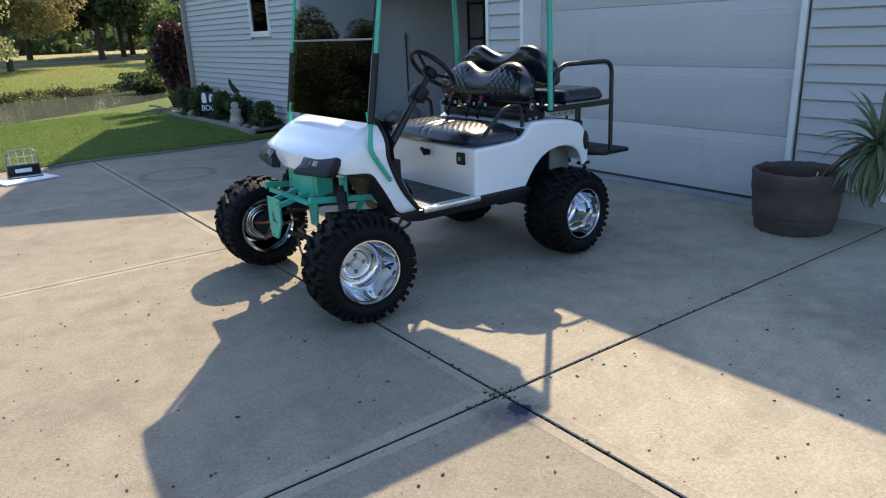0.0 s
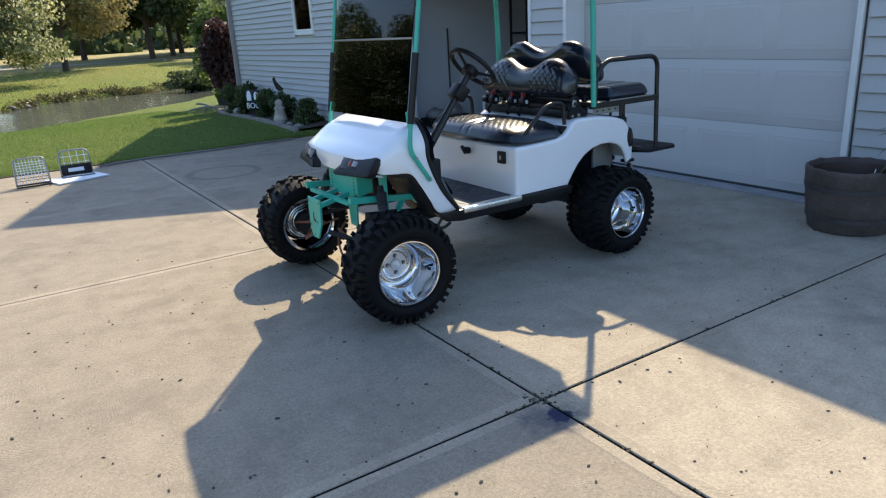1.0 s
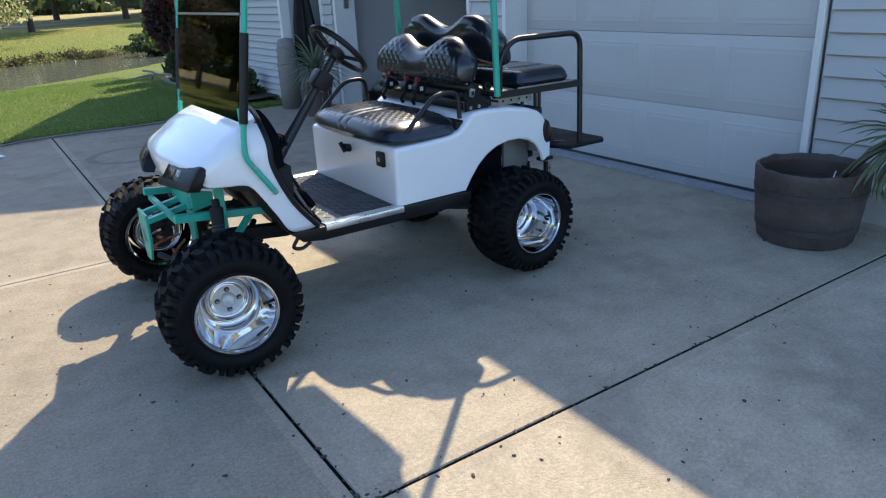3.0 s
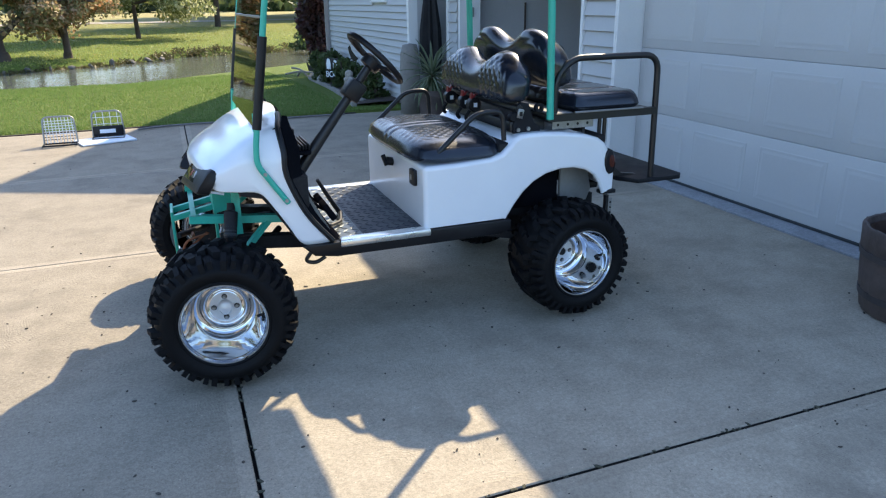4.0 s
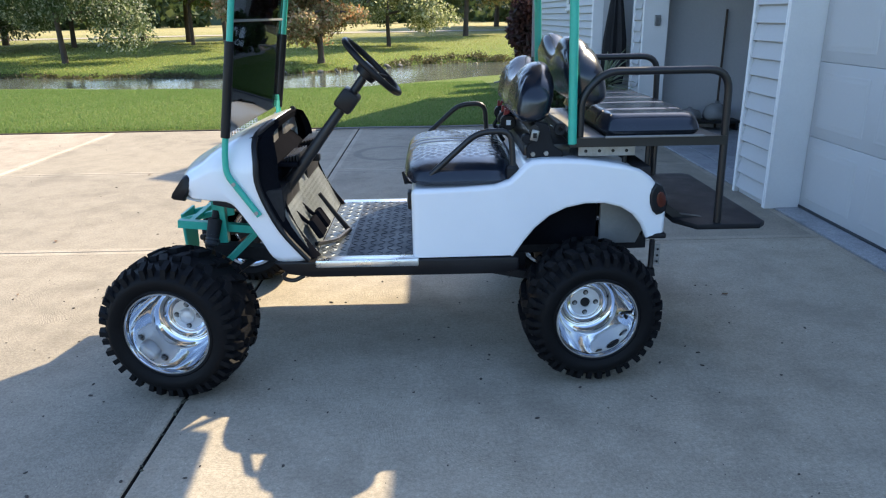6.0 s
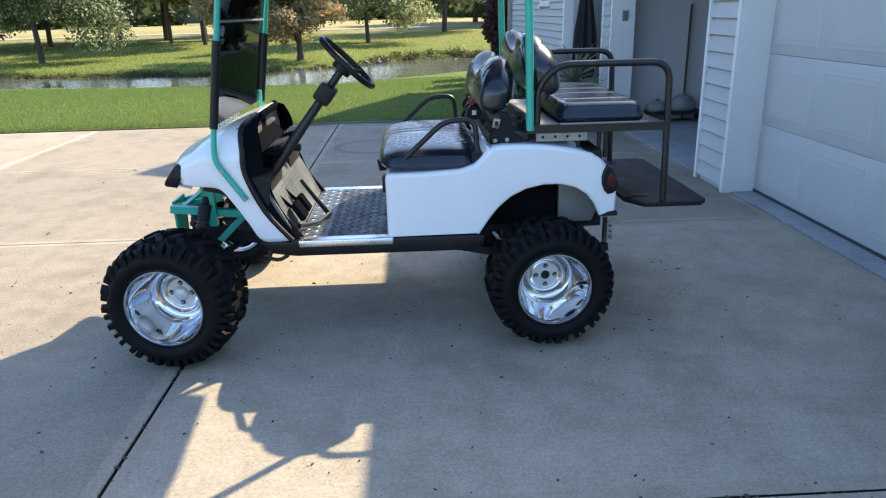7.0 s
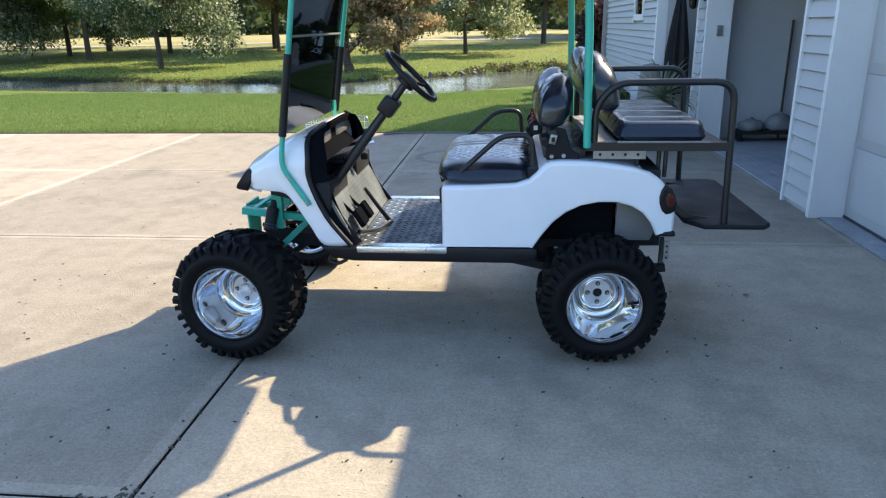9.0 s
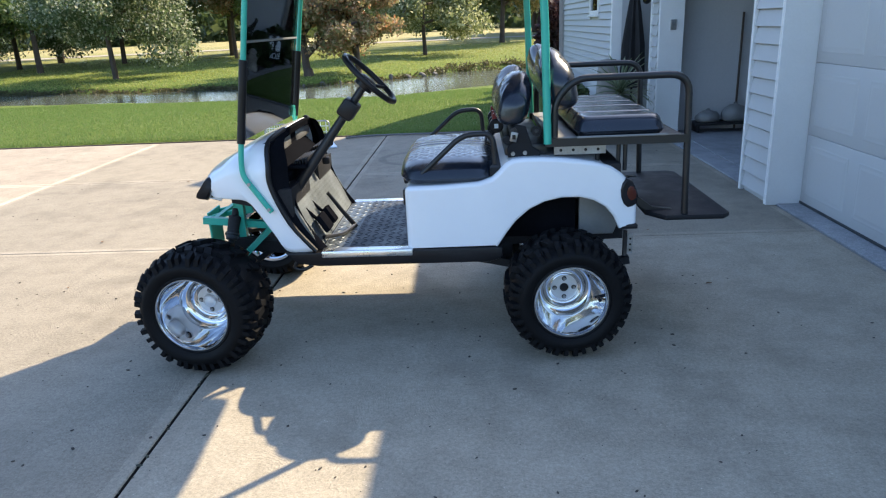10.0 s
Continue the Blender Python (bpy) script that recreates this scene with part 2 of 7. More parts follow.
def grass_ground():
    m = mat("grass_ground", (0.07, 0.11, 0.02), 0.9, spec=0.2)
    v = coords(m, True)
    a = noise_fac(m, v, 0.12, 5, 0.6)
    b = noise_fac(m, v, 2.2, 6, 0.7)
    c = noise_fac(m, v, 35.0, 4, 0.7)
    col = ramp(m, a, [(0.32, (0.105, 0.18, 0.028)), (0.55, (0.14, 0.22, 0.036)), (0.75, (0.19, 0.225, 0.055))])
    col = mix(m, 0.5, col, ramp(m, b, [(0.3, (0.085, 0.13, 0.014)), (0.7, (0.18, 0.21, 0.036))]))
    col = mix(m, 0.45, col, ramp(m, c, [(0.3, (0.036, 0.06, 0.009)), (0.7, (0.16, 0.19, 0.043))]))
    sx = m.node_tree.nodes.new("ShaderNodeSeparateXYZ")
    ln(m, v, sx.inputs[0])
    far = nd(m, "ShaderNodeMapRange")
    far.inputs[1].default_value, far.inputs[2].default_value = 28.0, 72.0
    ln(m, sx.outputs[1], far.inputs[0])
    dry = mix(m, 0.5, ramp(m, a, [(0.35, (0.28, 0.26, 0.09)), (0.7, (0.37, 0.30, 0.15))]), ramp(m, b, [(0.3, (0.24, 0.225, 0.07)), (0.7, (0.38, 0.315, 0.16))]))
    col = mix(m, far.outputs[0], col, dry)
    ln(m, col, bsdf(m).inputs["Base Color"])
    bump(m, c, 1.0, 0.05)
    return m


M_GRASS = grass_ground()


def leaf_material(name, stops, rough=0.5, through_light=0.45):
    m = mat(name, stops[0], rough, spec=0.35)
    g = m.node_tree.nodes.new("ShaderNodeNewGeometry")
    n = len(stops)
    col = ramp(m, g.outputs["Random Per Island"], [(i / max(1, n - 1), c) for i, c in enumerate(stops)])
    ln(m, col, bsdf(m).inputs["Base Color"])
    out = m.node_tree.nodes["Material Output"]
    tr = m.node_tree.nodes.new("ShaderNodeBsdfTranslucent")
    ln(m, col, tr.inputs[0])
    mx = m.node_tree.nodes.new("ShaderNodeMixShader")
    mx.inputs[0].default_value = through_light
    ln(m, bsdf(m).outputs[0], mx.inputs[1])
    ln(m, tr.outputs[0], mx.inputs[2])
    ln(m, mx.outputs[0], out.inputs[0])
    return m


M_LEAF = leaf_material("leaf_green", [(0.075, 0.125, 0.036), (0.125, 0.18, 0.055), (0.20, 0.23, 0.075)], 0.5, 0.5)
M_LEAF_DARK = leaf_material("leaf_dark", [(0.045, 0.07, 0.025), (0.07, 0.10, 0.035), (0.10, 0.125, 0.045)])
M_LEAF_SILVER = leaf_material("leaf_silver", [(0.05, 0.085, 0.033), (0.085, 0.125, 0.05), (0.13, 0.17, 0.075), (0.22, 0.26, 0.14), (0.62, 0.63, 0.50)], 0.4, 0.55)
M_LEAF_PALE = leaf_material("leaf_pale", [(0.12, 0.15, 0.05), (0.27, 0.29, 0.12), (0.55, 0.55, 0.36)], 0.45, 0.6)
M_LEAF_GOLD = leaf_material("leaf_gold", [(0.27, 0.225, 0.09), (0.42, 0.33, 0.15), (0.16, 0.17, 0.065), (0.30, 0.29, 0.15)])
M_LEAF_RUST = leaf_material("leaf_rust", [(0.42, 0.20, 0.10), (0.22, 0.19, 0.08), (0.52, 0.36, 0.22), (0.16, 0.18, 0.07), (0.34, 0.30, 0.14)])
M_LEAF_WINE = leaf_material("leaf_wine", [(0.055, 0.026, 0.028), (0.075, 0.036, 0.036), (0.045, 0.030, 0.028)])
M_BLADE = leaf_material("grass_blade", [(0.115, 0.19, 0.045), (0.135, 0.215, 0.05), (0.16, 0.235, 0.06), (0.20, 0.24, 0.085)], 0.6, 0.5)
M_YUCCA = leaf_material("yucca_leaf", [(0.085, 0.12, 0.065), (0.14, 0.18, 0.10), (0.22, 0.24, 0.15), (0.26, 0.235, 0.16)])


def water_material():
    m = mat("pond_water", (0.10, 0.115, 0.10), 0.06, spec=1.0)
    bsdf(m).inputs["IOR"].default_value = 1.5
    v = coords(m, True)
    mp = m.node_tree.nodes.new("ShaderNodeMapping")
    mp.inputs["Scale"].default_value = (0.7, 2.6, 1)
    ln(m, v, mp.inputs[0])
    bump(m, noise_fac(m, mp.outputs[0], 1.6, 4), 1.0, 0.022)
    return m


M_WATER = water_material()


def glass_material(name, tint, gloss, rough=0.02):
    m = bpy.data.materials.new(name)
    m.use_nodes = True
    t = m.node_tree
    t.nodes.clear()
    out, tr, gl, mx = (t.nodes.new(k) for k in ("ShaderNodeOutputMaterial", "ShaderNodeBsdfTransparent", "ShaderNodeBsdfGlossy", "ShaderNodeMixShader"))
    tr.inputs[0].default_value = (*tint, 1)
    gl.inputs["Roughness"].default_value = rough
    fr = t.nodes.new("ShaderNodeFresnel")
    fr.inputs[0].default_value = gloss
    t.links.new(fr.outputs[0], mx.inputs[0])
    t.links.new(tr.outputs[0], mx.inputs[1])
    t.links.new(gl.outputs[0], mx.inputs[2])
    t.links.new(mx.outputs[0], out.inputs[0])
    return m


M_TINT = glass_material("tinted_acrylic", (0.52, 0.50, 0.47), 1.36)
M_PANE = glass_material("window_glass", (0.25, 0.27, 0.28), 1.6)


def diamond_plate(name, lo, hi, metal):
    """Chequer plate with uneven wear; lo and hi set its tone."""
    m = mat(name, lo, 0.3, metal)
    v = coords(m)
    mp = m.node_tree.nodes.new("ShaderNodeMapping")
    mp.inputs["Rotation"].default_value = (0, 0, radians(45))
    ln(m, v, mp.inputs[0])
    ln(m, ramp(m, noise_fac(m, v, 8, 5), [(0.3, (0.36,) * 3), (0.7, (0.58,) * 3)]), bsdf(m).inputs["Roughness"])
    ln(m, ramp(m, noise_fac(m, v, 5, 6), [(0.3, lo), (0.7, hi)]), bsdf(m).inputs["Base Color"])
    return m


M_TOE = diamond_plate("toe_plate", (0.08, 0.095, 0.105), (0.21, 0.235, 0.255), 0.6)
# Front floor strip: lit copy of the plate, sunlight put into its colour.
M_PLATE_LIT = diamond_plate("lit_plate", (0.06, 0.072, 0.08), (0.13, 0.15, 0.165), 0.7)
M_DASH = worn("dash_plastic", (0.007, 0.0075, 0.010), 0.72, 0.3, 6, 120, 0.0006)
bsdf(M_DASH).inputs["Specular IOR Level"].default_value = 0.0
# Rear floor: the same plate with the shade on it put into its colour.
M_PLATE_SHADED = diamond_plate("shaded_diamond_plate", (0.025, 0.03, 0.04), (0.06, 0.068, 0.083), 0.3)
bsdf(M_PLATE_SHADED).inputs["Specular IOR Level"].default_value = 0.12


# ---- building helpers ----
def obj(name, bm, material, parent=None, label="", smooth=False, angle=None):
    me = bpy.data.meshes.new(name)
    bm.normal_update()
    bm.to_mesh(me)
    bm.free()
    for m in material if isinstance(material, (list, tuple)) else [material]:
        me.materials.append(m)
    if smooth:
        for p in me.polygons:
            p.use_smooth = True
        if angle:
            me.set_sharp_from_angle(angle=radians(angle))
    ob = new(name, me)
    if parent is not None:
        ob.parent = parent
        ob.matrix_parent_inverse = Matrix.Translation(-parent.location) if parent.parent is None else Matrix.Identity(4)
    if label:
        ob["label"] = label
    return ob


def part(name, bm, material, parent, label="", smooth=True, angle=40):
    return obj(name, bm, material, parent, label, smooth, angle)


def thing(name, x, y, z, label, category, group="", kind=""):
    e = new(name)
    e.location = (x, y, z)
    e.empty_display_size = 0.1
    return tagged(e, label, category, group, kind)


def box(bm, x0, x1, y0, y1, z0, z1, bev=0.0, seg=2, m=None, mi=0):
    r = bmesh.ops.create_cube(bm, size=1.0)
    vs = r["verts"]
    for v in vs:
        v.co = Vector(((x0 + x1) / 2 + v.co.x * (x1 - x0), (y0 + y1) / 2 + v.co.y * (y1 - y0), (z0 + z1) / 2 + v.co.z * (z1 - z0)))
    fs = list({f for v in vs for f in v.link_faces})
    for f in fs:
        f.material_index = mi
    if bev:
        es = list({e for v in vs for e in v.link_edges})
        r = bmesh.ops.bevel(bm, geom=es, offset=bev, segments=seg, profile=0.5, affect="EDGES")
        vs = list({v for f in r["faces"] for v in f.verts} | {v for v in vs if v.is_valid})
    if m is not None:
        bmesh.ops.transform(bm, matrix=m, verts=[v for v in vs if v.is_valid])
    return vs


def boxed(*a, **k):
    bm = bmesh.new()
    box(bm, *a, **k)
    return bm


def smooth_path(pts, n=8):
    """Catmull-Rom through the points."""
    p = [Vector(q) for q in pts]
    out = []
    for i in range(len(p) - 1):
        a, b, c, d = p[max(0, i - 1)], p[i], p[i + 1], p[min(len(p) - 1, i + 2)]
        for k in range(n):
            t = k / n
            out.append(0.5 * ((2 * b) + (c - a) * t + (2 * a - 5 * b + 4 * c - d) * t * t + (3 * b - a - 3 * c + d) * t ** 3))
    out.append(p[-1])
    return out


def bent(pts, radius, n=5):
    """A polyline with its corners rounded."""
    p = [Vector(q) for q in pts]
    out = [p[0]]
    for i in range(1, len(p) - 1):
        a, b = (p[i - 1] - p[i]), (p[i + 1] - p[i])
        r = min(radius, a.length * 0.45, b.length * 0.45)
        s, e = p[i] + a.normalized() * r, p[i] + b.normalized() * r
        for k in range(n + 1):
            t = k / n
            out.append((1 - t) ** 2 * s + 2 * t * (1 - t) * p[i] + t * t * e)
    out.append(p[-1])
    return out


def tube(bm, path, r, seg=10, radii=None, square=False, mi=0):
    path = [Vector(q) for q in path]
    rings = []
    up = None
    for i, p in enumerate(path):
        d = (path[min(i + 1, len(path) - 1)] - path[max(i - 1, 0)]).normalized()
        if up is None:
            up = Vector((0, 0, 1)) if abs(d.z) < 0.9 else Vector((0, 1, 0))
        side = d.cross(up)
        if side.length < 1e-4:
            side = d.orthogonal()
        side.normalize()
        up = side.cross(d).normalized()
        rr = radii[i] if radii else r
        ring = []
        n = 4 if square else seg
        for k in range(n):
            a = 2 * math.pi * (k + (0.5 if square else 0)) / n
            f = rr * (1.414 if square else 1)
            ring.append(bm.verts.new(p + side * math.cos(a) * f + up * math.sin(a) * f))
        rings.append(ring)
    fs = []
    for a, b in zip(rings, rings[1:]):
        for k in range(len(a)):
            fs.append(bm.faces.new((a[k], a[(k + 1) % len(a)], b[(k + 1) % len(a)], b[k])))
    fs.append(bm.faces.new(rings[0][::-1]))
    fs.append(bm.faces.new(rings[-1]))
    for f in fs:
        f.material_index = mi
    return rings


def tubed(path, r, **k):
    bm = bmesh.new()
    tube(bm, path, r, **k)
    bmesh.ops.recalc_face_normals(bm, faces=bm.faces)
    return bm


def lathe(bm, profile, seg=40, axis="y", center=(0, 0, 0), closed=False):
    """Turn (radius, along) pairs round an axis through center."""
    c = Vector(center)
    rings = []
    for r, h in profile:
        ring = []
        for k in range(seg):
            a = 2 * math.pi * k / seg
            u, w = r * math.cos(a), r * math.sin(a)
            ring.append(bm.verts.new(c + (Vector((u, h, w)) if axis == "y" else Vector((u, w, h)))))
        rings.append(ring)
    pairs = list(zip(rings, rings[1:])) + ([(rings[-1], rings[0])] if closed else [])
    for a, b in pairs:
        for k in range(seg):
            bm.faces.new((a[k], a[(k + 1) % seg], b[(k + 1) % seg], b[k]))
    return rings


def lathed(profile, **k):
    bm = bmesh.new()
    lathe(bm, profile, **k)
    bmesh.ops.recalc_face_normals(bm, faces=bm.faces)
    return bm


def slab_outline(bm, pts, axis, lo, hi, bev=0.0, seg=2, mi=0):
    """A plate with the outline pts (two of the three axes), between lo and hi on the third."""
    def at(p, h):
        return {"x": (h, *p), "y": (p[0], h, p[1]), "z": (*p, h)}[axis]
    a = [bm.verts.new(at(p, lo)) for p in pts]
    b = [bm.verts.new(at(p, hi)) for p in pts]
    fs = [bm.faces.new(a), bm.faces.new(b[::-1])]
    for i in range(len(pts)):
        j = (i + 1) % len(pts)
        fs.append(bm.faces.new((a[j], a[i], b[i], b[j])))
    for f in fs:
        f.material_index = mi
    bmesh.ops.recalc_face_normals(bm, faces=fs)
    if bev:
        es = [e for f in fs[:2] for e in f.edges]
        bmesh.ops.bevel(bm, geom=es, offset=bev, segments=seg, profile=0.5, affect="EDGES")


def slabbed(*a, **k):
    bm = bmesh.new()
    slab_outline(bm, *a, **k)
    return bm


def cushion(nx, ny, shape):
    """A closed pad from a grid: shape(u, v, side) gives the point of the upper (1) and lower (0) skin."""
    bm = bmesh.new()
    g = {}
    for i in range(nx + 1):
        for j in range(ny + 1):
            rim = i in (0, nx) or j in (0, ny)
            for s in (0, 1):
                if rim and s == 1:
                    g[1, i, j] = g[0, i, j]
                else:
                    g[s, i, j] = bm.verts.new(shape(i / nx, j / ny, s))
    for s in (0, 1):
        for i in range(nx):
            for j in range(ny):
                bm.faces.new((g[s, i, j], g[s, i + 1, j], g[s, i + 1, j + 1], g[s, i, j + 1]))
    bmesh.ops.recalc_face_normals(bm, faces=bm.faces)
    return bm


def mesh_from(name, verts, faces, material, smooth=False):
    me = bpy.data.meshes.new(name)
    me.from_pydata(verts, [], faces)
    me.materials.append(material)
    me.update()
    return me

# ---- ground, pond, driveway ----
WALL_X = 3.555
EDGE = 8.04          # where the drive meets the lawn
WATER_Z = -0.42


def pond_sides(x):
    """The near and the far shore, as y for an x."""
    near = float(np.interp(x, (-40, -15, -7, -3.5, -1, 0, 1.5, 3.75, 5.1, 9, 40), (23.5, 19.7, 18.1, 17.1, 17.2, 18.0, 19.2, 21.2, 22.9, 25, 40)))
    far = float(np.interp(x, (-40, -19, -13.4, -9, -4.6, -2, 0, 2.5, 5, 9, 40), (31, 25.2, 23.4, 22.7, 22.4, 24.3, 26.5, 27.5, 28.7, 31, 46)))
    far += 0.18 * math.sin(x * 1.3) + 0.1 * math.sin(x * 3.1)
    return near, max(far, near + 3.0)


def ground_z(x, y):
    near, far = pond_sides(x)
    if y < EDGE + 0.05 and x > -9:
        return -0.16
    base = 0.0
    if y < near:
        t = max(0.0, min(1.0, (y - 9) / (near - 9)))
        base = 0.02 - 0.34 * t ** 1.6
        if near - y < 0.5:
            base -= 0.3 * (1 - (near - y) / 0.5)
    elif y <= far:
        base = -0.9
    else:
        d = y - far
        base = -0.62 + 0.36 * min(1, d / 0.7) + 0.35 * min(1, d / 14) + 0.25 * max(0, min(1, (d - 14) / 40))
    base += 0.03 * noise.noise((x * 0.4, y * 0.4, 0.3))
    return base


def ground():
    xs = sorted({*range(-600, -60, 60), *range(-60, -20, 4), *[i * 0.5 for i in range(-40, 41)], *range(21, 60, 4), *range(60, 601, 60)})
    ys = sorted({*range(-600, -40, 70), *range(-40, 6, 6), 6, 7, 7.9, 8.0, 8.05, *[8.3 + i * 0.3 for i in range(84)], *[33 + i * 2 for i in range(20)], *range(74, 160, 8), *range(160, 601, 60)})
    verts = [(x, y, ground_z(x, y)) for y in ys for x in xs]
    n = len(xs)
    faces = [(j * n + i, j * n + i + 1, (j + 1) * n + i + 1, (j + 1) * n + i) for j in range(len(ys) - 1) for i in range(n - 1)]
    me = mesh_from("ground", verts, faces, M_GRASS)
    for p in me.polygons:
        p.use_smooth = True
    return tagged(new("ground", me), "mown green lawn running to a dry autumn field", "lawn", kind="structure")


ground()


def water():
    xs = [-60 + i * 0.5 for i in range(221)]
    verts, faces = [], []
    for x in xs:
        a, b = pond_sides(x)
        verts += [(x, a - 0.6, WATER_Z), (x, b + 0.6, WATER_Z)]
    for i in range(len(xs) - 1):
        faces.append((2 * i, 2 * i + 2, 2 * i + 3, 2 * i + 1))
    return tagged(new("water", mesh_from("water", verts, faces, M_WATER)), "pale ruffled pond reflecting the sky and trees", "pond", kind="structure")


water()


def field_path():
    verts, faces = [], []
    for i in range(61):
        x = -90 + i * 3
        y = 56 + 5 * math.sin(x * 0.03) - 0.02 * x
        verts += [(x, y, ground_z(x, y) + 0.03), (x, y + 3.4, ground_z(x, y + 3.4) + 0.03)]
        if i:
            faces.append((2 * i - 2, 2 * i, 2 * i + 1, 2 * i - 1))
    tagged(new("field_path", mesh_from("field_path", verts, faces, M_CONC_LIGHT)), "pale paved path across the far field", "path", kind="structure")


field_path()

# the drive: a dark bed with slabs laid on it
bed = obj("driveway", boxed(-9.0, WALL_X + 0.35, -9.0, EDGE, -0.15, -0.035), M_JOINT)
tagged(bed, "broom-finished concrete driveway with dark tooled joints", "driveway", kind="structure")
BED_Y = [(-9.0, -6.0), (-6.0, -3.0), (-3.0, 0.0), (0.0, 2.9), (2.9, 5.35), (5.35, EDGE)]


def slab(x0, x1, y0, y1, gaps, material):
    """One slab; gaps: half the joint on its four sides (x0, x1, y0, y1). A trowelled border lies round it."""
    x0, x1, y0, y1 = x0 + gaps[0], x1 - gaps[1], y0 + gaps[2], y1 - gaps[3]
    bm = bmesh.new()
    rings = []
    for inset, z in ((0.0, -0.10), (0.0, -0.005), (0.004, 0.0), (0.055, 0.0005), (0.065, -0.001)):
        rings.append([bm.verts.new((x, y, z)) for x, y in ((x0 + inset, y0 + inset), (x1 - inset, y0 + inset), (x1 - inset, y1 - inset), (x0 + inset, y1 - inset))])
    for k, (a, b) in enumerate(zip(rings, rings[1:])):
        for i in range(4):
            f = bm.faces.new((a[i], a[(i + 1) % 4], b[(i + 1) % 4], b[i]))
            f.material_index = (2, 1, 1, 0)[k]
    bm.faces.new(rings[-1])
    bm.faces.new(rings[0][::-1])
    return obj("slab", bm, [material, M_CONC_RIM if material is M_CONC_PALE else M_CONC_EDGE, M_JOINT], bed)


WIDE, THIN = 0.0065, 0.003
APRON = 3.60        # the drive runs up to the garage thresholds
for (y0, y1) in BED_Y:
    gy0 = WIDE if y0 in (0.0, -3.0, -6.0) else THIN
    gy1 = WIDE if y1 in (0.0, -3.0, -6.0) else THIN
    slab(-9.0, -6.2, y0, y1, (0, THIN, gy0, gy1), M_CONC_PALE)
    slab(-6.2, -3.3, y0, y1, (THIN, THIN, gy0, gy1), M_CONC_PALE)
    slab(-3.3, 0.0, y0, y1, (THIN, WIDE, gy0, gy1), M_CONC_DARK if y0 < 0 else M_CONC)
    slab(0.0, APRON if y0 >= 0 else WALL_X, y0, y1, (WIDE, WIDE, gy0, gy1), M_CONC_LIGHT if y0 < 2 else M_CONC)
for y0, y1 in ((-6.0, -3.0), (-3.0, 0.0), (0.0, 0.796)):
    slab(APRON if y0 == 0 else WALL_X, 3.70 if y0 == 0 else 3.90, y0, y1, (WIDE, 0, WIDE, 0 if y0 == 0 else WIDE), M_CONC_LIGHT)


# ---- house ----
DOOR_A = (0.80, 3.62)      # closed garage door
DOOR_B = (4.22, 7.15)      # open garage
HEAD = 2.15
EAVE = 2.9
SETBACK = 0.225
CORNER = 7.64
WING_X = 3.14
WING = (8.02, 13.37)


def siding(parent, x, y0, y1, z0, z1, holes=(), lap=0.13):
    """Lapped boards on a wall that faces -x."""
    n = int(math.ceil((z1 - z0) / lap))
    for i in range(n):
        a, b = z0 + i * lap, min(z1, z0 + (i + 1) * lap)
        runs = [(y0, y1)]
        for (h0, h1, g0, g1) in holes:
            if a < g1 and b > g0:
                runs = [r for s, e in runs for r in ((s, min(e, h0)), (max(s, h1), e)) if r[1] - r[0] > 0.02]
        for s, e in runs:
            slabbed_bm = bmesh.new()
            pts = [(x - 0.030, a + 0.016), (x - 0.006, b + 0.002), (x - 0.002, b + 0.002), (x - 0.002, a + 0.030), (x - 0.027, a + 0.013)]
            slab_outline(slabbed_bm, pts, "y", s, e)
            obj("siding_board", slabbed_bm, M_SIDING, parent)


def wall(name, x0, x1, y0, y1, z0, z1, label, material=None):
    ob = obj(name, boxed(x0, x1, y0, y1, z0, z1), material or M_SIDING)
    return tagged(ob, label, "wall", kind="structure")


T = WALL_X
T2 = 3.72        # the south end of the front stands further back
w = wall("wall_garage_south", T2, T2 + 0.20, 0.0, 0.74, 0.0, EAVE, "garage wall with pale lapped vinyl siding")
siding(w, T2, 0.075, 0.722, 0.20, EAVE)
obj("foundation", boxed(T2 - 0.02, T2 - 0.001, 0.0, 0.722, -0.02, 0.20, bev=0.006), M_FOUND, w)
bm = bmesh.new()
box(bm, T2 - 0.036, T2 + 0.06, -0.032, -0.004, 0.17, EAVE, bev=0.004)
box(bm, T2 - 0.036, T2 - 0.002, -0.003, 0.073, 0.17, EAVE, bev=0.004)
tagged(obj("trim_corner", bm, M_TRIM), "white corner post where the garage wall ends", "trim", kind="structure")
bm = bmesh.new()
tube(bm, bent([(T2 - 0.075, -0.125, EAVE), (T2 - 0.075, -0.125, 0.20), (T2 + 0.02, -0.16, 0.095), (T2 + 0.14, -0.175, 0.055)], 0.07), 0.034, square=True)
bmesh.ops.recalc_face_normals(bm, faces=bm.faces)
spout = obj("downspout", bm, M_TRIM)
tagged(spout, "white painted downspout with an elbow at the garage corner", "downspout")
for z in (0.45, 1.6, 2.5):
    obj("strap", boxed(T2 - 0.113, T2 - 0.030, -0.163, -0.087, z, z + 0.03, bev=0.002), M_TRIM, spout)
tagged(obj("mulch_corner", boxed(T2 + 0.19, T + 6.9, -0.9, -0.024, -0.14, -0.012, bev=0.004), M_MULCH), "dark mulch bed along the end of the garage", "flower bed", kind="structure")
w = wall("wall_garage_end", T2 + 0.201, T + 6.99, 0.0, 0.20, 0.0, EAVE, "end wall of the garage with pale lapped vinyl siding")
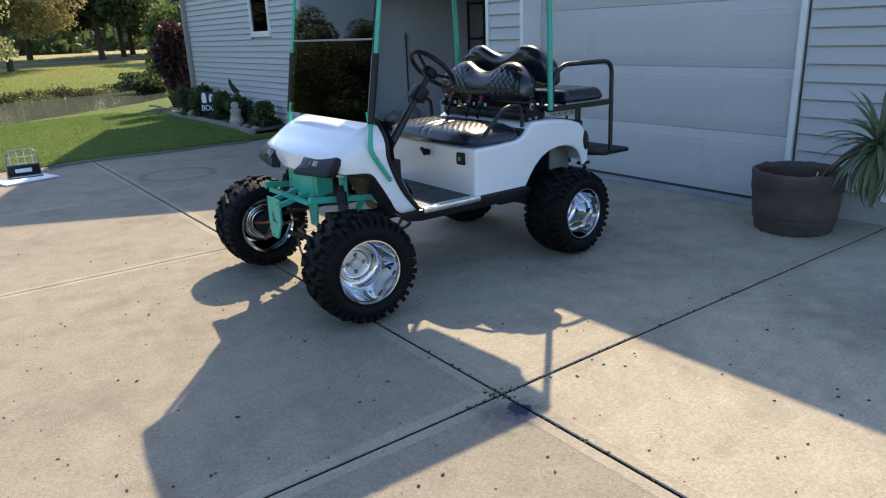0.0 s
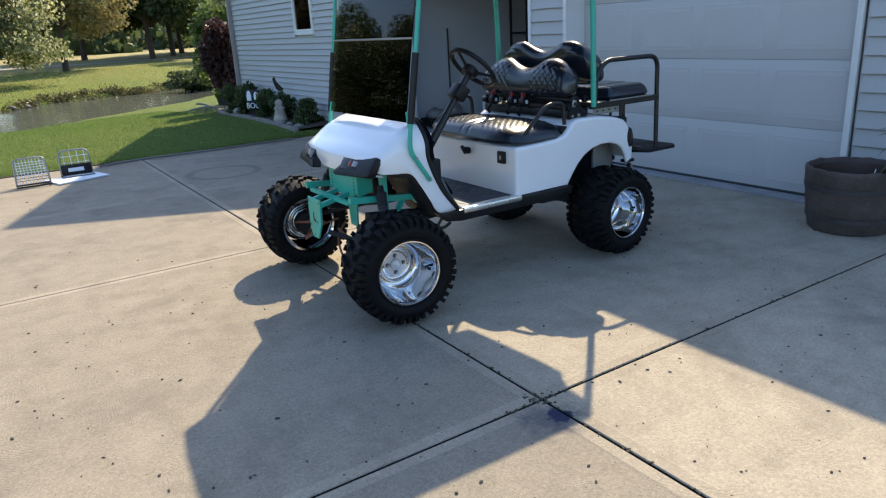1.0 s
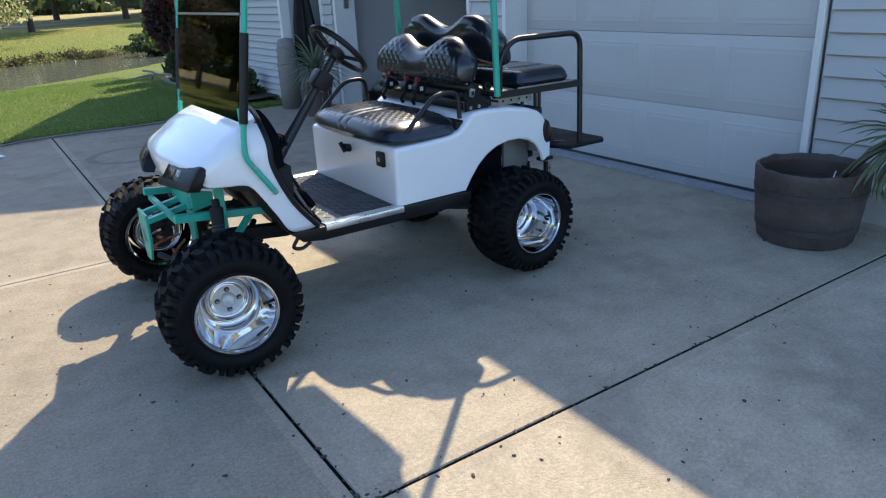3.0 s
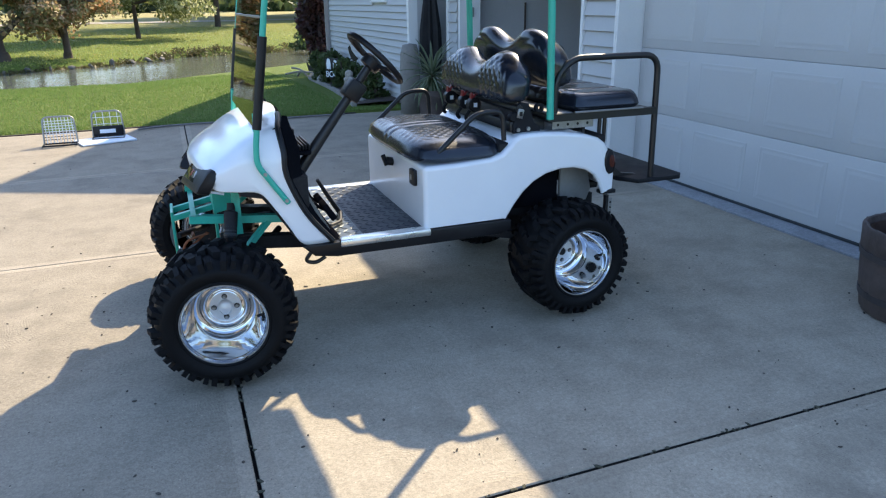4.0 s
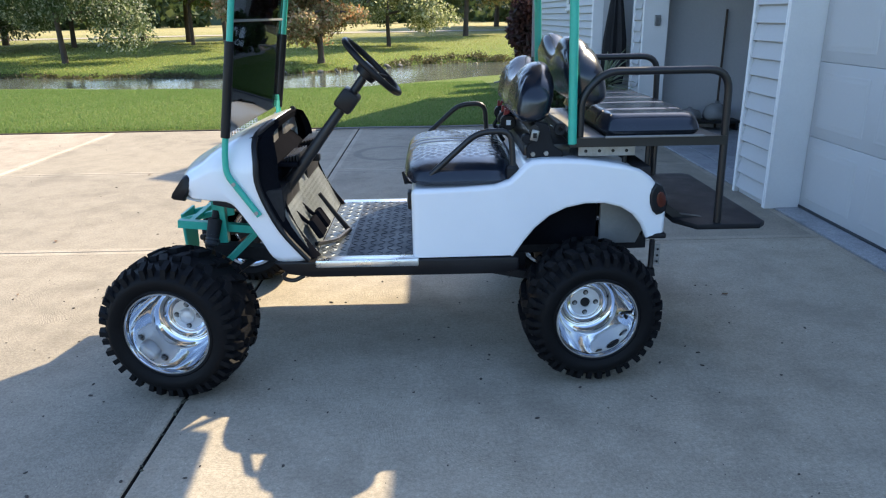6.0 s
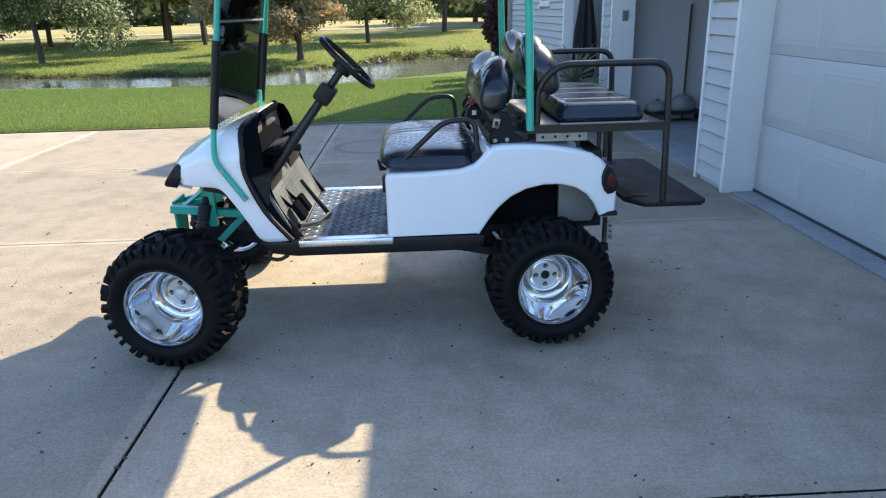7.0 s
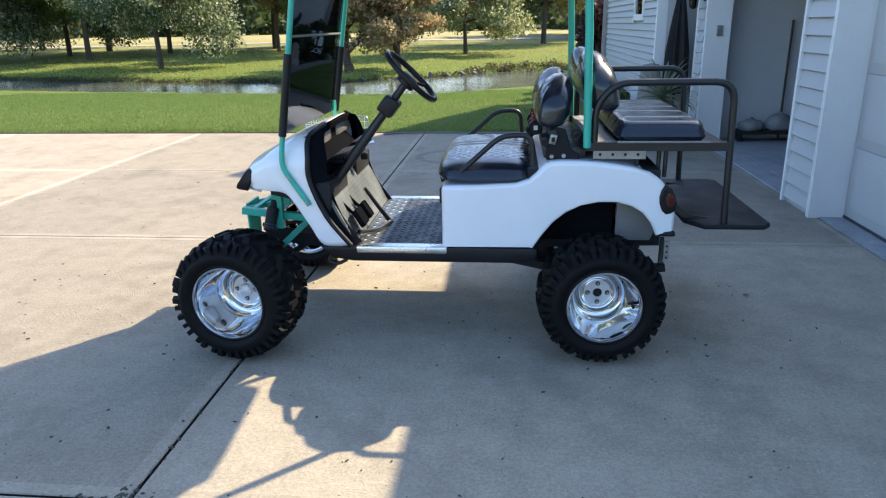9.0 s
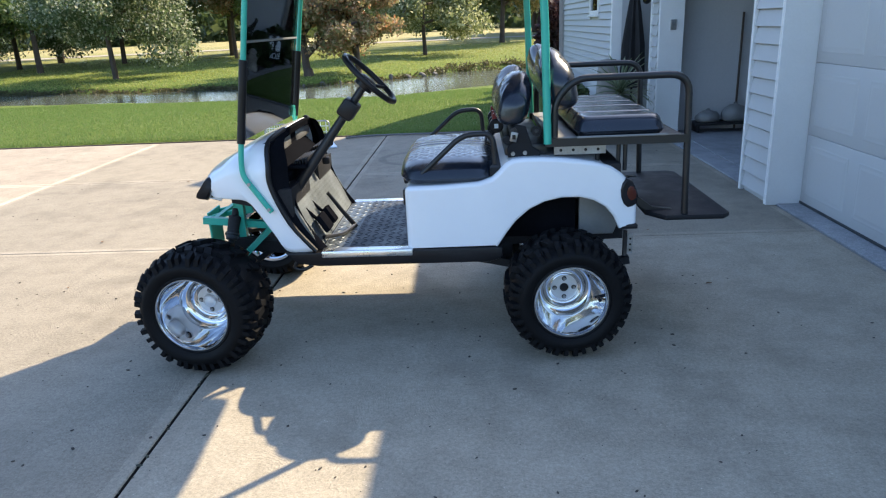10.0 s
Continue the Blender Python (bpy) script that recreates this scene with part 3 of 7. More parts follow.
for i in range(21):
    a = 0.20 + i * 0.13
    bm = bmesh.new()
    slab_outline(bm, [(-0.030, a + 0.016), (-0.006, min(EAVE, a + 0.132)), (-0.002, min(EAVE, a + 0.132)), (-0.002, a + 0.030), (-0.027, a + 0.013)], "x", T2 + 0.064, T + 6.9)
    obj("siding_board", bm, M_SIDING, w)
obj("foundation", boxed(T2 + 0.001, T + 6.9, -0.02, -0.001, -0.1, 0.20, bev=0.006), M_FOUND, w)
w = wall("wall_garage_pier", T, T + 0.24, 3.67, 4.17, 0.0, EAVE, "narrow siding pier between two garage openings")
siding(w, T, 3.668, 4.172, 0.03, EAVE)
w = wall("wall_garage_north", T, T + 0.24, 7.22, CORNER, 0.0, EAVE, "narrow siding strip beside the open garage")
siding(w, T, 7.30, CORNER - 0.06, 0.03, EAVE)
for i, (a, b) in enumerate((DOOR_A, DOOR_B)):
    wall("wall_header_%d" % (i + 1), T + 0.004, T + 0.236, a - 0.1, b + 0.1, HEAD, EAVE - 0.004, "wall over a garage door")
w = wall("wall_garage_back", T + 7.0, T + 7.2, 0.0, 14.2, 0.0, EAVE, "plain back wall of the garage", M_INSIDE)
wall("wall_garage_divider", T + 0.25, T + 6.99, 3.72, 3.86, 0.0, EAVE - 0.01, "painted drywall between the garage bays", M_INSIDE)
wall("wall_garage_far", T + 0.25, T + 6.99, 7.48, CORNER, 0.0, EAVE - 0.01, "painted drywall at the side of the garage", M_INSIDE)
tagged(obj("ceiling", boxed(T + 0.25, T + 6.99, 0.21, 7.47, EAVE - 0.2, EAVE - 0.06), M_INSIDE), "painted garage ceiling", "ceiling", kind="structure")
tagged(obj("floor_garage", boxed(T + 0.285, T + 6.99, 0.21, 7.47, -0.1, 0.012), M_SILL), "smooth grey concrete garage floor", "floor", kind="structure")

# jambs, casings and sills of the two openings
for i, (a, b) in enumerate((DOOR_A, DOOR_B)):
    for k, y in enumerate((a, b)):
        F = T2 if i == k == 0 else T
        s = -1 if k == 0 else 1
        bm = bmesh.new()
        y_out = y + s * 0.046
        box(bm, F - 0.034, T + SETBACK + 0.03, min(y, y + s * 0.02), max(y, y + s * 0.02), 0.0, HEAD)
        box(bm, F - 0.038, F - 0.002, min(y + s * 0.021, y_out), max(y + s * 0.021, y_out), 0.0, HEAD + 0.07, bev=0.004)
        tagged(obj("trim_%d" % (2 * i + k + 1), bm, M_TRIM), "white painted casing and jamb of a garage opening", "trim", kind="structure")
    bm = bmesh.new()
    box(bm, T - 0.03, T - 0.002, a - 0.02, b + 0.02, HEAD + 0.002, HEAD + 0.09, bev=0.004)
    box(bm, T - 0.001, T + SETBACK, a, b, HEAD - 0.025, HEAD - 0.002)
    tagged(obj("trim_head_%d" % (i + 1), bm, M_TRIM), "white painted head casing over a garage opening", "trim", kind="structure")
    tagged(obj("sill_%d" % (i + 1), boxed(APRON + 0.004, T + 0.28, a + 0.001, b - 0.001, -0.1, 0.008, bev=0.004), M_SILL), "pale concrete threshold strip", "sill", kind="structure")


def garage_door(y0, y1):
    d = thing("garage_door", T + SETBACK + 0.02, (y0 + y1) / 2, 0, "closed pale grey sectional garage door with embossed panels", "garage door")
    h = (HEAD - 0.03) / 4
    x = T + SETBACK
    for r in range(4):
        z0 = 0.022 + r * h
        sec = part("door_section", boxed(x, x + 0.045, y0 + 0.004, y1 - 0.004, z0 + 0.0012, z0 + h - 0.0012, bev=0.0028), M_DOOR, d)
        n = 4
        pw = (y1 - y0) / n
        for c in range(n):
            a, b = y0 + c * pw + 0.06, y0 + (c + 1) * pw - 0.06
            lo, hi = z0 + 0.07, z0 + h - 0.07
            bm = bmesh.new()
            prof = [(0.0, 0.001), (0.010, -0.0025), (0.026, -0.0025), (0.045, -0.005)]
            rings = []
            for ins, dx in prof:
                rings.append([bm.verts.new((x + dx, yy, zz)) for yy, zz in ((a + ins, lo + ins), (b - ins, lo + ins), (b - ins, hi - ins), (a + ins, hi - ins))])
            for p, q in zip(rings, rings[1:]):
                for k in range(4):
                    bm.faces.new((p[k], q[k], q[(k + 1) % 4], p[(k + 1) % 4]))
            bm.faces.new(rings[-1][::-1])
            bmesh.ops.recalc_face_normals(bm, faces=bm.faces)
            part("panel", bm, M_DOOR, sec, smooth=False)
    part("bottom_seal", boxed(x - 0.006, x + 0.04, y0 + 0.004, y1 - 0.004, 0.010, 0.030, bev=0.003), M_HOSE, d, "black rubber bottom seal")
    return d


garage_door(*DOOR_A)

# the wing beyond the entry
w = wall("wall_wing", WING_X, WING_X + 0.24, WING[0], WING[1], -0.3, EAVE, "house wing with pale lapped vinyl siding")
WIN = (9.08, 9.88, 1.5, 2.7)
siding(w, WING_X, WING[0] + 0.05, WING[1] - 0.08, -0.05, EAVE, [WIN], 0.098)
wall("wall_wing_end", WING_X + 0.241, WING_X + 7.0, WING[1] - 0.2, WING[1], -0.3, EAVE, "end wall of the house wing")
wall("wall_entry", WING_X + 1.5, WING_X + 1.6, CORNER, WING[0], 0.0, EAVE, "shaded wall at the back of the entry")
wall("wall_entry_side", WING_X + 0.241, WING_X + 1.49, WING[0], WING[0] + 0.15, 0.0, EAVE, "side wall of the entry")
for i, y in enumerate((WING[0] - 0.002, WING[1] - 0.08)):
    tagged(obj("trim_corner_%d" % (i + 1), boxed(WING_X - 0.03, WING_X + 0.1, y, y + 0.09, -0.3, EAVE, bev=0.004), M_TRIM), "white corner post of the siding", "trim", kind="structure")
tagged(obj("trim_corner_3", boxed(T - 0.03, T + 0.1, CORNER - 0.062, CORNER + 0.012, 0.0, EAVE, bev=0.004), M_TRIM), "white corner post of the siding", "trim", kind="structure")
bm = bmesh.new()
tube(bm, bent([(WING_X - 0.07, WING[1] - 0.15, EAVE), (WING_X - 0.07, WING[1] - 0.15, 0.15), (WING_X - 0.35, WING[1] - 0.1, 0.02)], 0.08), 0.035, square=True)
bmesh.ops.recalc_face_normals(bm, faces=bm.faces)
tagged(obj("downspout", bm, M_SPOUT), "taupe painted downspout at the corner of the house", "downspout")

# the window in the wing
win = thing("window_1", WING_X, (WIN[0] + WIN[1]) / 2, WIN[2], "white double-hung window with dark panes", "window", kind="structure")
a, b, lo, hi = WIN
bm = bmesh.new()
for y0, y1, z0, z1 in ((a, a + 0.07, lo, hi), (b - 0.07, b, lo, hi), (a + 0.07, b - 0.07, lo, lo + 0.06), (a + 0.07, b - 0.07, hi - 0.06, hi), (a + 0.07, b - 0.07, (lo + hi) / 2 - 0.025, (lo + hi) / 2 + 0.025)):
    box(bm, WING_X - 0.04, WING_X - 0.001, y0, y1, z0, z1, bev=0.004)
part("window_frame", bm, M_TRIM, win)
part("window_sill", boxed(WING_X - 0.06, WING_X - 0.002, a - 0.03, b + 0.03, lo - 0.03, lo - 0.001, bev=0.004), M_TRIM, win)
for z0, z1 in ((lo + 0.06, (lo + hi) / 2 - 0.025), ((lo + hi) / 2 + 0.025, hi - 0.06)):
    part("pane", boxed(WING_X - 0.016, WING_X - 0.010, a + 0.07, b - 0.07, z0, z1), M_PANE, win)


def roof():
    bm = bmesh.new()
    x0 = 3.33
    # low roof over the garage, and the steep cross gable over the wing
    slab_outline(bm, [(x0, EAVE + 0.02), (x0, EAVE + 0.16), (7.2, EAVE + 2.2), (11.3, EAVE + 0.16), (11.3, EAVE + 0.02)], "y", -0.35, 6.35)
    tagged(obj("roof_garage", bm, M_SHINGLE), "dark shingled roof over the garage", "roof", kind="structure")
    bm = bmesh.new()
    pk, hw = 10.15, 3.93
    slab_outline(bm, [(pk - hw, EAVE + 0.02), (pk - hw, EAVE + 0.06), (pk, 6.25), (pk + hw, EAVE + 0.06), (pk + hw, EAVE + 0.02)], "x", x0, 11.0)
    tagged(obj("roof_wing", bm, M_SHINGLE), "dark shingled gable roof over the house wing", "roof", kind="structure")


roof()

# ---- the golf cart ----
CY = 1.757
HW = 0.487
cart = thing("golf_cart", 0.82, CY, 0, "lifted white golf cart with green struts and black quilted seats", "golf cart")


def both(fn):
    """The same part on the driver's side (-1) and the passenger's side (1)."""
    for s in (-1, 1):
        fn(s)


def side_y(s, d=0.0):
    """y of the body's side, d metres further out."""
    return CY + s * (HW + d)


# nose and cowl: stations from the nose to the dash, each from the lower edge over the shoulder to the middle
STATIONS = [  # lower edge, control, shoulder, middle: (x, z); half widths at edge and shoulder
    ((-0.008, 0.744), (-0.010, 0.743), (-0.018, 0.740), (-0.055, 0.738), 0.425, 0.375),
    ((-0.008, 0.768), (-0.012, 0.790), (-0.024, 0.814), (-0.070, 0.828), 0.428, 0.380),
    ((0.030, 0.748), (0.010, 0.800), (0.002, 0.846), (-0.026, 0.866), 0.455, 0.405),
    ((0.100, 0.742), (0.064, 0.815), (0.060, 0.878), (0.046, 0.900), 0.475, 0.425),
    ((0.190, 0.730), (0.120, 0.830), (0.120, 0.921), (0.120, 0.946), 0.485, 0.432),
    ((0.245, 0.660), (0.172, 0.810), (0.178, 0.950), (0.195, 0.981), 0.487, 0.435),
    ((0.300, 0.570), (0.220, 0.790), (0.222, 0.968), (0.255, 1.004), 0.487, 0.43),
    ((0.360, 0.482), (0.260, 0.765), (0.256, 0.975), (0.300, 1.020), 0.487, 0.425),
    ((0.482, 0.482), (0.304, 0.790), (0.292, 0.980), (0.338, 1.030), 0.487, 0.42),
]


def cowl():
    bm = bmesh.new()
    cols = []
    for (e, c, s, m, we, ws) in STATIONS:
        half = []
        lower = [(e[0], we, e[1]), ((e[0] + c[0] * 2) / 3 + 0.012, we + 0.003, e[1] + (c[1] - e[1]) * 0.45), (c[0], we, c[1]), ((c[0] * 0.6 + s[0] * 0.4), we - 0.008, c[1] * 0.45 + s[1] * 0.55)]
        upper = [(s[0], ws, s[1]), (s[0] * 0.55 + m[0] * 0.45, ws * 0.72, s[1] * 0.40 + m[1] * 0.60), (s[0] * 0.2 + m[0] * 0.8, ws * 0.36, s[1] * 0.08 + m[1] * 0.92), (m[0], 0.0, m[1])]
        half = lower + upper
        pts = [(x, -w, z) for x, w, z in half] + [(x, w, z) for x, w, z in half[-2::-1]]
        cols.append(smooth_path(pts, 4))
    n = len(cols[0])
    rows = [smooth_path([c[k] for c in cols], 4) for k in range(n)]
    grid = [[bm.verts.new((p.x, CY + p.y, p.z)) for p in r] for r in rows]
    for i in range(len(grid) - 1):
        for j in range(len(grid[0]) - 1):
            bm.faces.new((grid[i][j], grid[i][j + 1], grid[i + 1][j + 1], grid[i + 1][j]))
    # the lip under the nose
    lip = [bm.verts.new(v.co + Vector((0.05, 0, -0.012))) for v in [g[0] for g in grid]]
    for i in range(len(grid) - 1):
        bm.faces.new((grid[i][0], grid[i + 1][0], lip[i + 1], lip[i]))
    bmesh.ops.recalc_face_normals(bm, faces=bm.faces)
    ob = part("front_cowl", bm, M_WHITE, cart, "glossy white front cowl", angle=60)
    so = ob.modifiers.new("thickness", "SOLIDIFY")
    so.thickness, so.offset = 0.008, -1
    # black edging along the rear edge of the cowl
    edge = [Vector((r[-1].x, CY + r[-1].y, r[-1].z)) for r in rows]
    half = len(edge) // 2
    for a, b in ((0, half - 6), (half + 6, len(edge) - 1)):
        part("edge_trim", tubed([p + Vector((0.006, 0, 0)) for p in edge[a:b + 1]], 0.0125, seg=8), M_BLACK, cart, "black rubber edging of the cowl")
    # the black kick panels inside the edge
    for s, run in ((-1, edge[:half - 7]), (1, edge[half + 8:][::-1])):
        bm = bmesh.new()
        rows_ = []
        for k, p in enumerate(run):
            f = k / (len(run) - 1)
            wide = 0.050 + 0.032 * math.sin(math.pi * min(1.0, f * 0.95)) ** 1.5
            q = p + Vector((0.0, -s * 0.012, 0))
            rows_.append([bm.verts.new(q), bm.verts.new(q + Vector((wide * 0.6, -s * 0.012, 0.0))), bm.verts.new(q + Vector((wide, -s * 0.045, 0.0))), bm.verts.new(q + Vector((wide * 0.6, -s * 0.06, 0)))])
        for u, v in zip(rows_, rows_[1:]):
            for k in range(3):
                bm.faces.new((u[k], u[k + 1], v[k + 1], v[k]))
        bmesh.ops.recalc_face_normals(bm, faces=bm.faces)
        part("kick_panel", bm, M_DASH, cart, "black moulded kick panel behind the cowl")


cowl()


def headlight(s):
    """A black housing round the corner of the nose, leaning forward to its lower edge."""
    prof = [(-0.006, 0.733), (-0.050, 0.740), (-0.060, 0.749), (-0.054, 0.766), (0.000, 0.836), (0.016, 0.843), (0.050, 0.830)]
    bm = bmesh.new()
    rows = []
    for k, f in enumerate((0.0, 0.03, 0.08, 0.3, 0.6, 0.92, 0.97, 1.0)):
        shrink = (0.80, 0.94, 1.0, 1.0, 1.0, 1.0, 0.94, 0.80)[k]
        row = []
        for x, z in prof:
            y = 0.462 - f * (0.325 - 0.9 * (z - 0.745))
            cx, cz = -0.02, 0.795
            row.append(bm.verts.new((cx + (x - cx) * shrink - 0.055 * f, CY + s * y, cz + (z - cz) * shrink - 0.014 * f)))
        rows.append(row)
    for a, b in zip(rows, rows[1:]):
        for i in range(len(prof)):
            j = (i + 1) % len(prof)
            bm.faces.new((a[i], a[j], b[j], b[i]))
    bm.faces.new(rows[0])
    bm.faces.new(rows[-1][::-1])
    bmesh.ops.recalc_face_normals(bm, faces=bm.faces)
    h = part("headlight", bm, M_BLACK, cart, "black headlight housing", angle=50)
    m = Matrix.Translation((-0.052, CY + s * 0.305, 0.796)) @ pose(0, 0, 0, 0, 0, s * -11) @ pose(0, 0, 0, 0, 37, 0)
    part("lens", boxed(-0.004, 0.010, -0.115, 0.115, -0.034, 0.034, bev=0.003, m=m), M_SMOKE, h, "smoked headlight lens")
    part("reflector", boxed(-0.0065, -0.0038, -0.030, 0.012, -0.014, 0.018, bev=0.001, m=m), M_LENS, h, "bright reflector")
    part("indicator", boxed(-0.006, -0.0038, 0.024, 0.046, -0.014, 0.018, bev=0.001, m=m), M_AMBER, h, "amber indicator")


both(headlight)

# rear body: side outline (x, z)
ARCH = [(1.33, 0.485), (1.375, 0.553), (1.42, 0.610), (1.48, 0.661), (1.55, 0.695), (1.63, 0.712), (1.71, 0.712), (1.78, 0.694), (1.835, 0.660), (1.875, 0.612), (1.905, 0.548)]
TOP = [(1.982, 0.555), (1.983, 0.63), (1.972, 0.70), (1.932, 0.765), (1.893, 0.808), (1.85, 0.835), (1.77, 0.860), (1.70, 0.872), (1.62, 0.882), (1.54, 0.887), (1.46, 0.887), (1.41, 0.883), (1.378, 0.864), (1.350, 0.832), (1.318, 0.803), (1.26, 0.785), (1.10, 0.776), (0.92, 0.772)]


def tuck(x):
    """How far the tail of the fender curves in towards the back."""
    return -0.05 * max(0.0, (x - 1.76) / 0.22) ** 2


def rear_body():
    bm = bmesh.new()
    out = [(0.92, 0.482)] + ARCH + TOP
    L = [bm.verts.new((x, side_y(-1, tuck(x)), z)) for x, z in out]
    R = [bm.verts.new((x, side_y(1, tuck(x)), z)) for x, z in out]
    bm.faces.new(L)
    bm.faces.new(R[::-1])
    k0 = 1 + len(ARCH)
    idx = list(range(k0, len(out))) + [0]
    sharp = []
    for a, b in zip(idx, idx[1:]):
        bm.faces.new((L[a], L[b], R[b], R[a]))
        for S in (L, R):
            sharp.append(bm.edges.get((S[a], S[b])))
    sharp.append(bm.edges.get((L[-1], R[-1])))
    bmesh.ops.recalc_face_normals(bm, faces=bm.faces)
    bmesh.ops.bevel(bm, geom=[e for e in sharp if e], offset=0.022, segments=3, profile=0.5, affect="EDGES", clamp_overlap=True)
    ob = part("rear_body", bm, M_WHITE, cart, "glossy white rear body with wheel arches", angle=35)
    so = ob.modifiers.new("thickness", "SOLIDIFY")
    so.thickness, so.offset = 0.008, -1
    wn_mod = ob.modifiers.new("normals", "WEIGHTED_NORMAL")
    wn_mod.keep_sharp = True


rear_body()
for s in (-1, 1):
    part("arch_lip", tubed([(x, side_y(s, tuck(x) - 0.012), z - 0.002) for x, z in ARCH], 0.011, seg=8), M_WHITE, cart)
part("inner_bulkhead", boxed(0.95, 1.33, CY - HW + 0.02, CY + HW - 0.02, 0.44, 0.765, bev=0.01), M_FRAME, cart, "black inner bulkhead")
part("inner_deck", boxed(1.31, 1.90, CY - HW + 0.03, CY + HW - 0.03, 0.735, 0.845, bev=0.01), M_FRAME, cart, "black underside of the rear deck")
for s_ in (-1, 1):
    y_in = CY + s_ * 0.30
    part("inner_fender", slabbed([(1.735, 0.47), (1.90, 0.47), (1.925, 0.53), (1.905, 0.62), (1.86, 0.69), (1.80, 0.715), (1.735, 0.715)], "y", y_in - 0.014, y_in + 0.014, bev=0.010), M_GREY_TANK, cart, "grey plastic inner fender")
    # Added sheet: stands in for the well's shade and hides the bars behind.
    part("well_shade", slabbed([(1.37, 0.47), (1.72, 0.47), (1.72, 0.735), (1.62, 0.745), (1.52, 0.73), (1.43, 0.67)], "y", y_in - 0.012, y_in + 0.012, bev=0.006), M_DASH, cart, "black panel added to darken the wheel well")
    part("fender_cap", boxed(1.895, 1.984, min(side_y(s_, -0.03), side_y(s_, -0.08)), max(side_y(s_, -0.03), side_y(s_, -0.08)), 0.534, 0.556, bev=0.006), M_BLACK, cart, "black cap under the tail of the fender")
    brace = part("seat_brace", boxed(1.60, 1.83, side_y(s_, -0.045) - 0.003, side_y(s_, -0.045) + 0.003, 0.888, 0.93, bev=0.002), M_SILVER_DULL, cart, "drilled zinc seat brace", smooth=False)
    for k in range(4):
        part("hole", lathed([(0.0, -0.004), (0.007, -0.004), (0.007, 0.004), (0.0, 0.004)], seg=8, axis="y", center=(1.63 + k * 0.055, side_y(s_, -0.045), 0.909)), M_BLACK, brace, "dark drilled hole", smooth=False)


def tail(s):
    bm = bmesh.new()
    lens = [(1.922, 0.774), (1.905, 0.752), (1.898, 0.722), (1.901, 0.690), (1.914, 0.657), (1.934, 0.638), (1.958, 0.640), (1.978, 0.652), (1.984, 0.690), (1.974, 0.724), (1.952, 0.760)]
    slab_outline(bm, lens, "y", min(side_y(s, 0.007), side_y(s, -0.10)), max(side_y(s, 0.007), side_y(s, -0.10)), bev=0.010, seg=3)
    for v in bm.verts:
        v.co.y += s * tuck(v.co.x)
    light = part("tail_light", bm, M_SMOKE, cart, "dark smoked tail light wrapping the fender's corner")
    amber = [(1.944 + (x - 1.944) * 0.55 + 0.008, 0.705 + (z - 0.705) * 0.5) for x, z in lens]
    bm = bmesh.new()
    slab_outline(bm, amber, "y", min(side_y(s, 0.004), side_y(s, 0.0095)), max(side_y(s, 0.004), side_y(s, 0.0095)), bev=0.002)
    for v in bm.verts:
        v.co.y += s * tuck(v.co.x)
    part("reflector", bm, M_TAIL, light, "dull red reflector")


both(tail)
part("rear_bumper", boxed(1.875, 2.0, CY - HW + 0.22, CY + HW - 0.22, 0.515, 0.552, bev=0.012), M_BLACK, cart, "black rear bumper")
part("rear_bracket", boxed(1.918, 1.934, side_y(-1, -0.04), side_y(-1, -0.022), 0.41, 0.53, bev=0.002), M_STEEL_BLACK, cart, "black steel bracket")
plate = part("rear_plate", boxed(1.938, 1.962, side_y(-1, -0.036), side_y(-1, -0.030), 0.418, 0.51, bev=0.001), M_SILVER_DULL, cart, "zinc-plated perforated hanger", smooth=False)
for k in range(3):
    part("hole", lathed([(0.0, -0.001), (0.005, -0.001), (0.005, 0.002), (0.0, 0.002)], seg=8, axis="y", center=(1.950, side_y(-1, -0.030) - 0.0065, 0.436 + k * 0.027)), M_BLACK, plate, "dark drilled hole", smooth=False)

# rocker and sills


def rocker(s):
    y = side_y(s, -0.012)
    pts = [(0.345, 0.478), (0.40, 0.425), (0.50, 0.41), (1.30, 0.41), (1.36, 0.43), (1.36, 0.478)]
    bm = bmesh.new()
    slab_outline(bm, pts, "y", y - 0.03, y + 0.03, bev=0.008)
    part("rocker_panel", bm, M_BLACK, cart, "black plastic rocker panel")
    part("sill_plate", boxed(0.515, 0.945, y - 0.035, y + 0.03, 0.452, 0.486, bev=0.008), M_ALU, cart, "worn brushed aluminium sill plate")


both(rocker)

# floor and toe board in diamond plate
part("floor_board", boxed(0.50, 0.95, CY - HW + 0.03, CY + HW - 0.03, 0.44, 0.478), M_FRAME, cart)


def treads(n_u, n_v, place, size=1.0, rise=0.0015):
    """Raised lozenges of a chequer plate."""
    bm = bmesh.new()
    for i in range(n_u):
        for j in range(n_v):
            c = place((i + 0.5) / n_u, (j + 0.5) / n_v)
            u = (place((i + 0.5) / n_u + 0.01, (j + 0.5) / n_v) - c).normalized()
            v = (place((i + 0.5) / n_u, (j + 0.5) / n_v + 0.01) - c).normalized()
            n = u.cross(v).normalized()
            if n.z < 0:
                n = -n
            d1 = (u + v).normalized() if (i + j) % 2 else (u - v).normalized()
            d2 = n.cross(d1)
            q = [c + d1 * 0.017 * size, c + d2 * 0.0055 * size, c - d1 * 0.017 * size, c - d2 * 0.0055 * size]
            lo = [bm.verts.new(p) for p in q]
            hi = [bm.verts.new(c + (p - c) * 0.55 + n * rise) for p in q]
            for k in range(4):
                bm.faces.new((lo[k], lo[(k + 1) % 4], hi[(k + 1) % 4], hi[k]))
            bm.faces.new(hi)
    bmesh.ops.recalc_face_normals(bm, faces=bm.faces)
    return bm


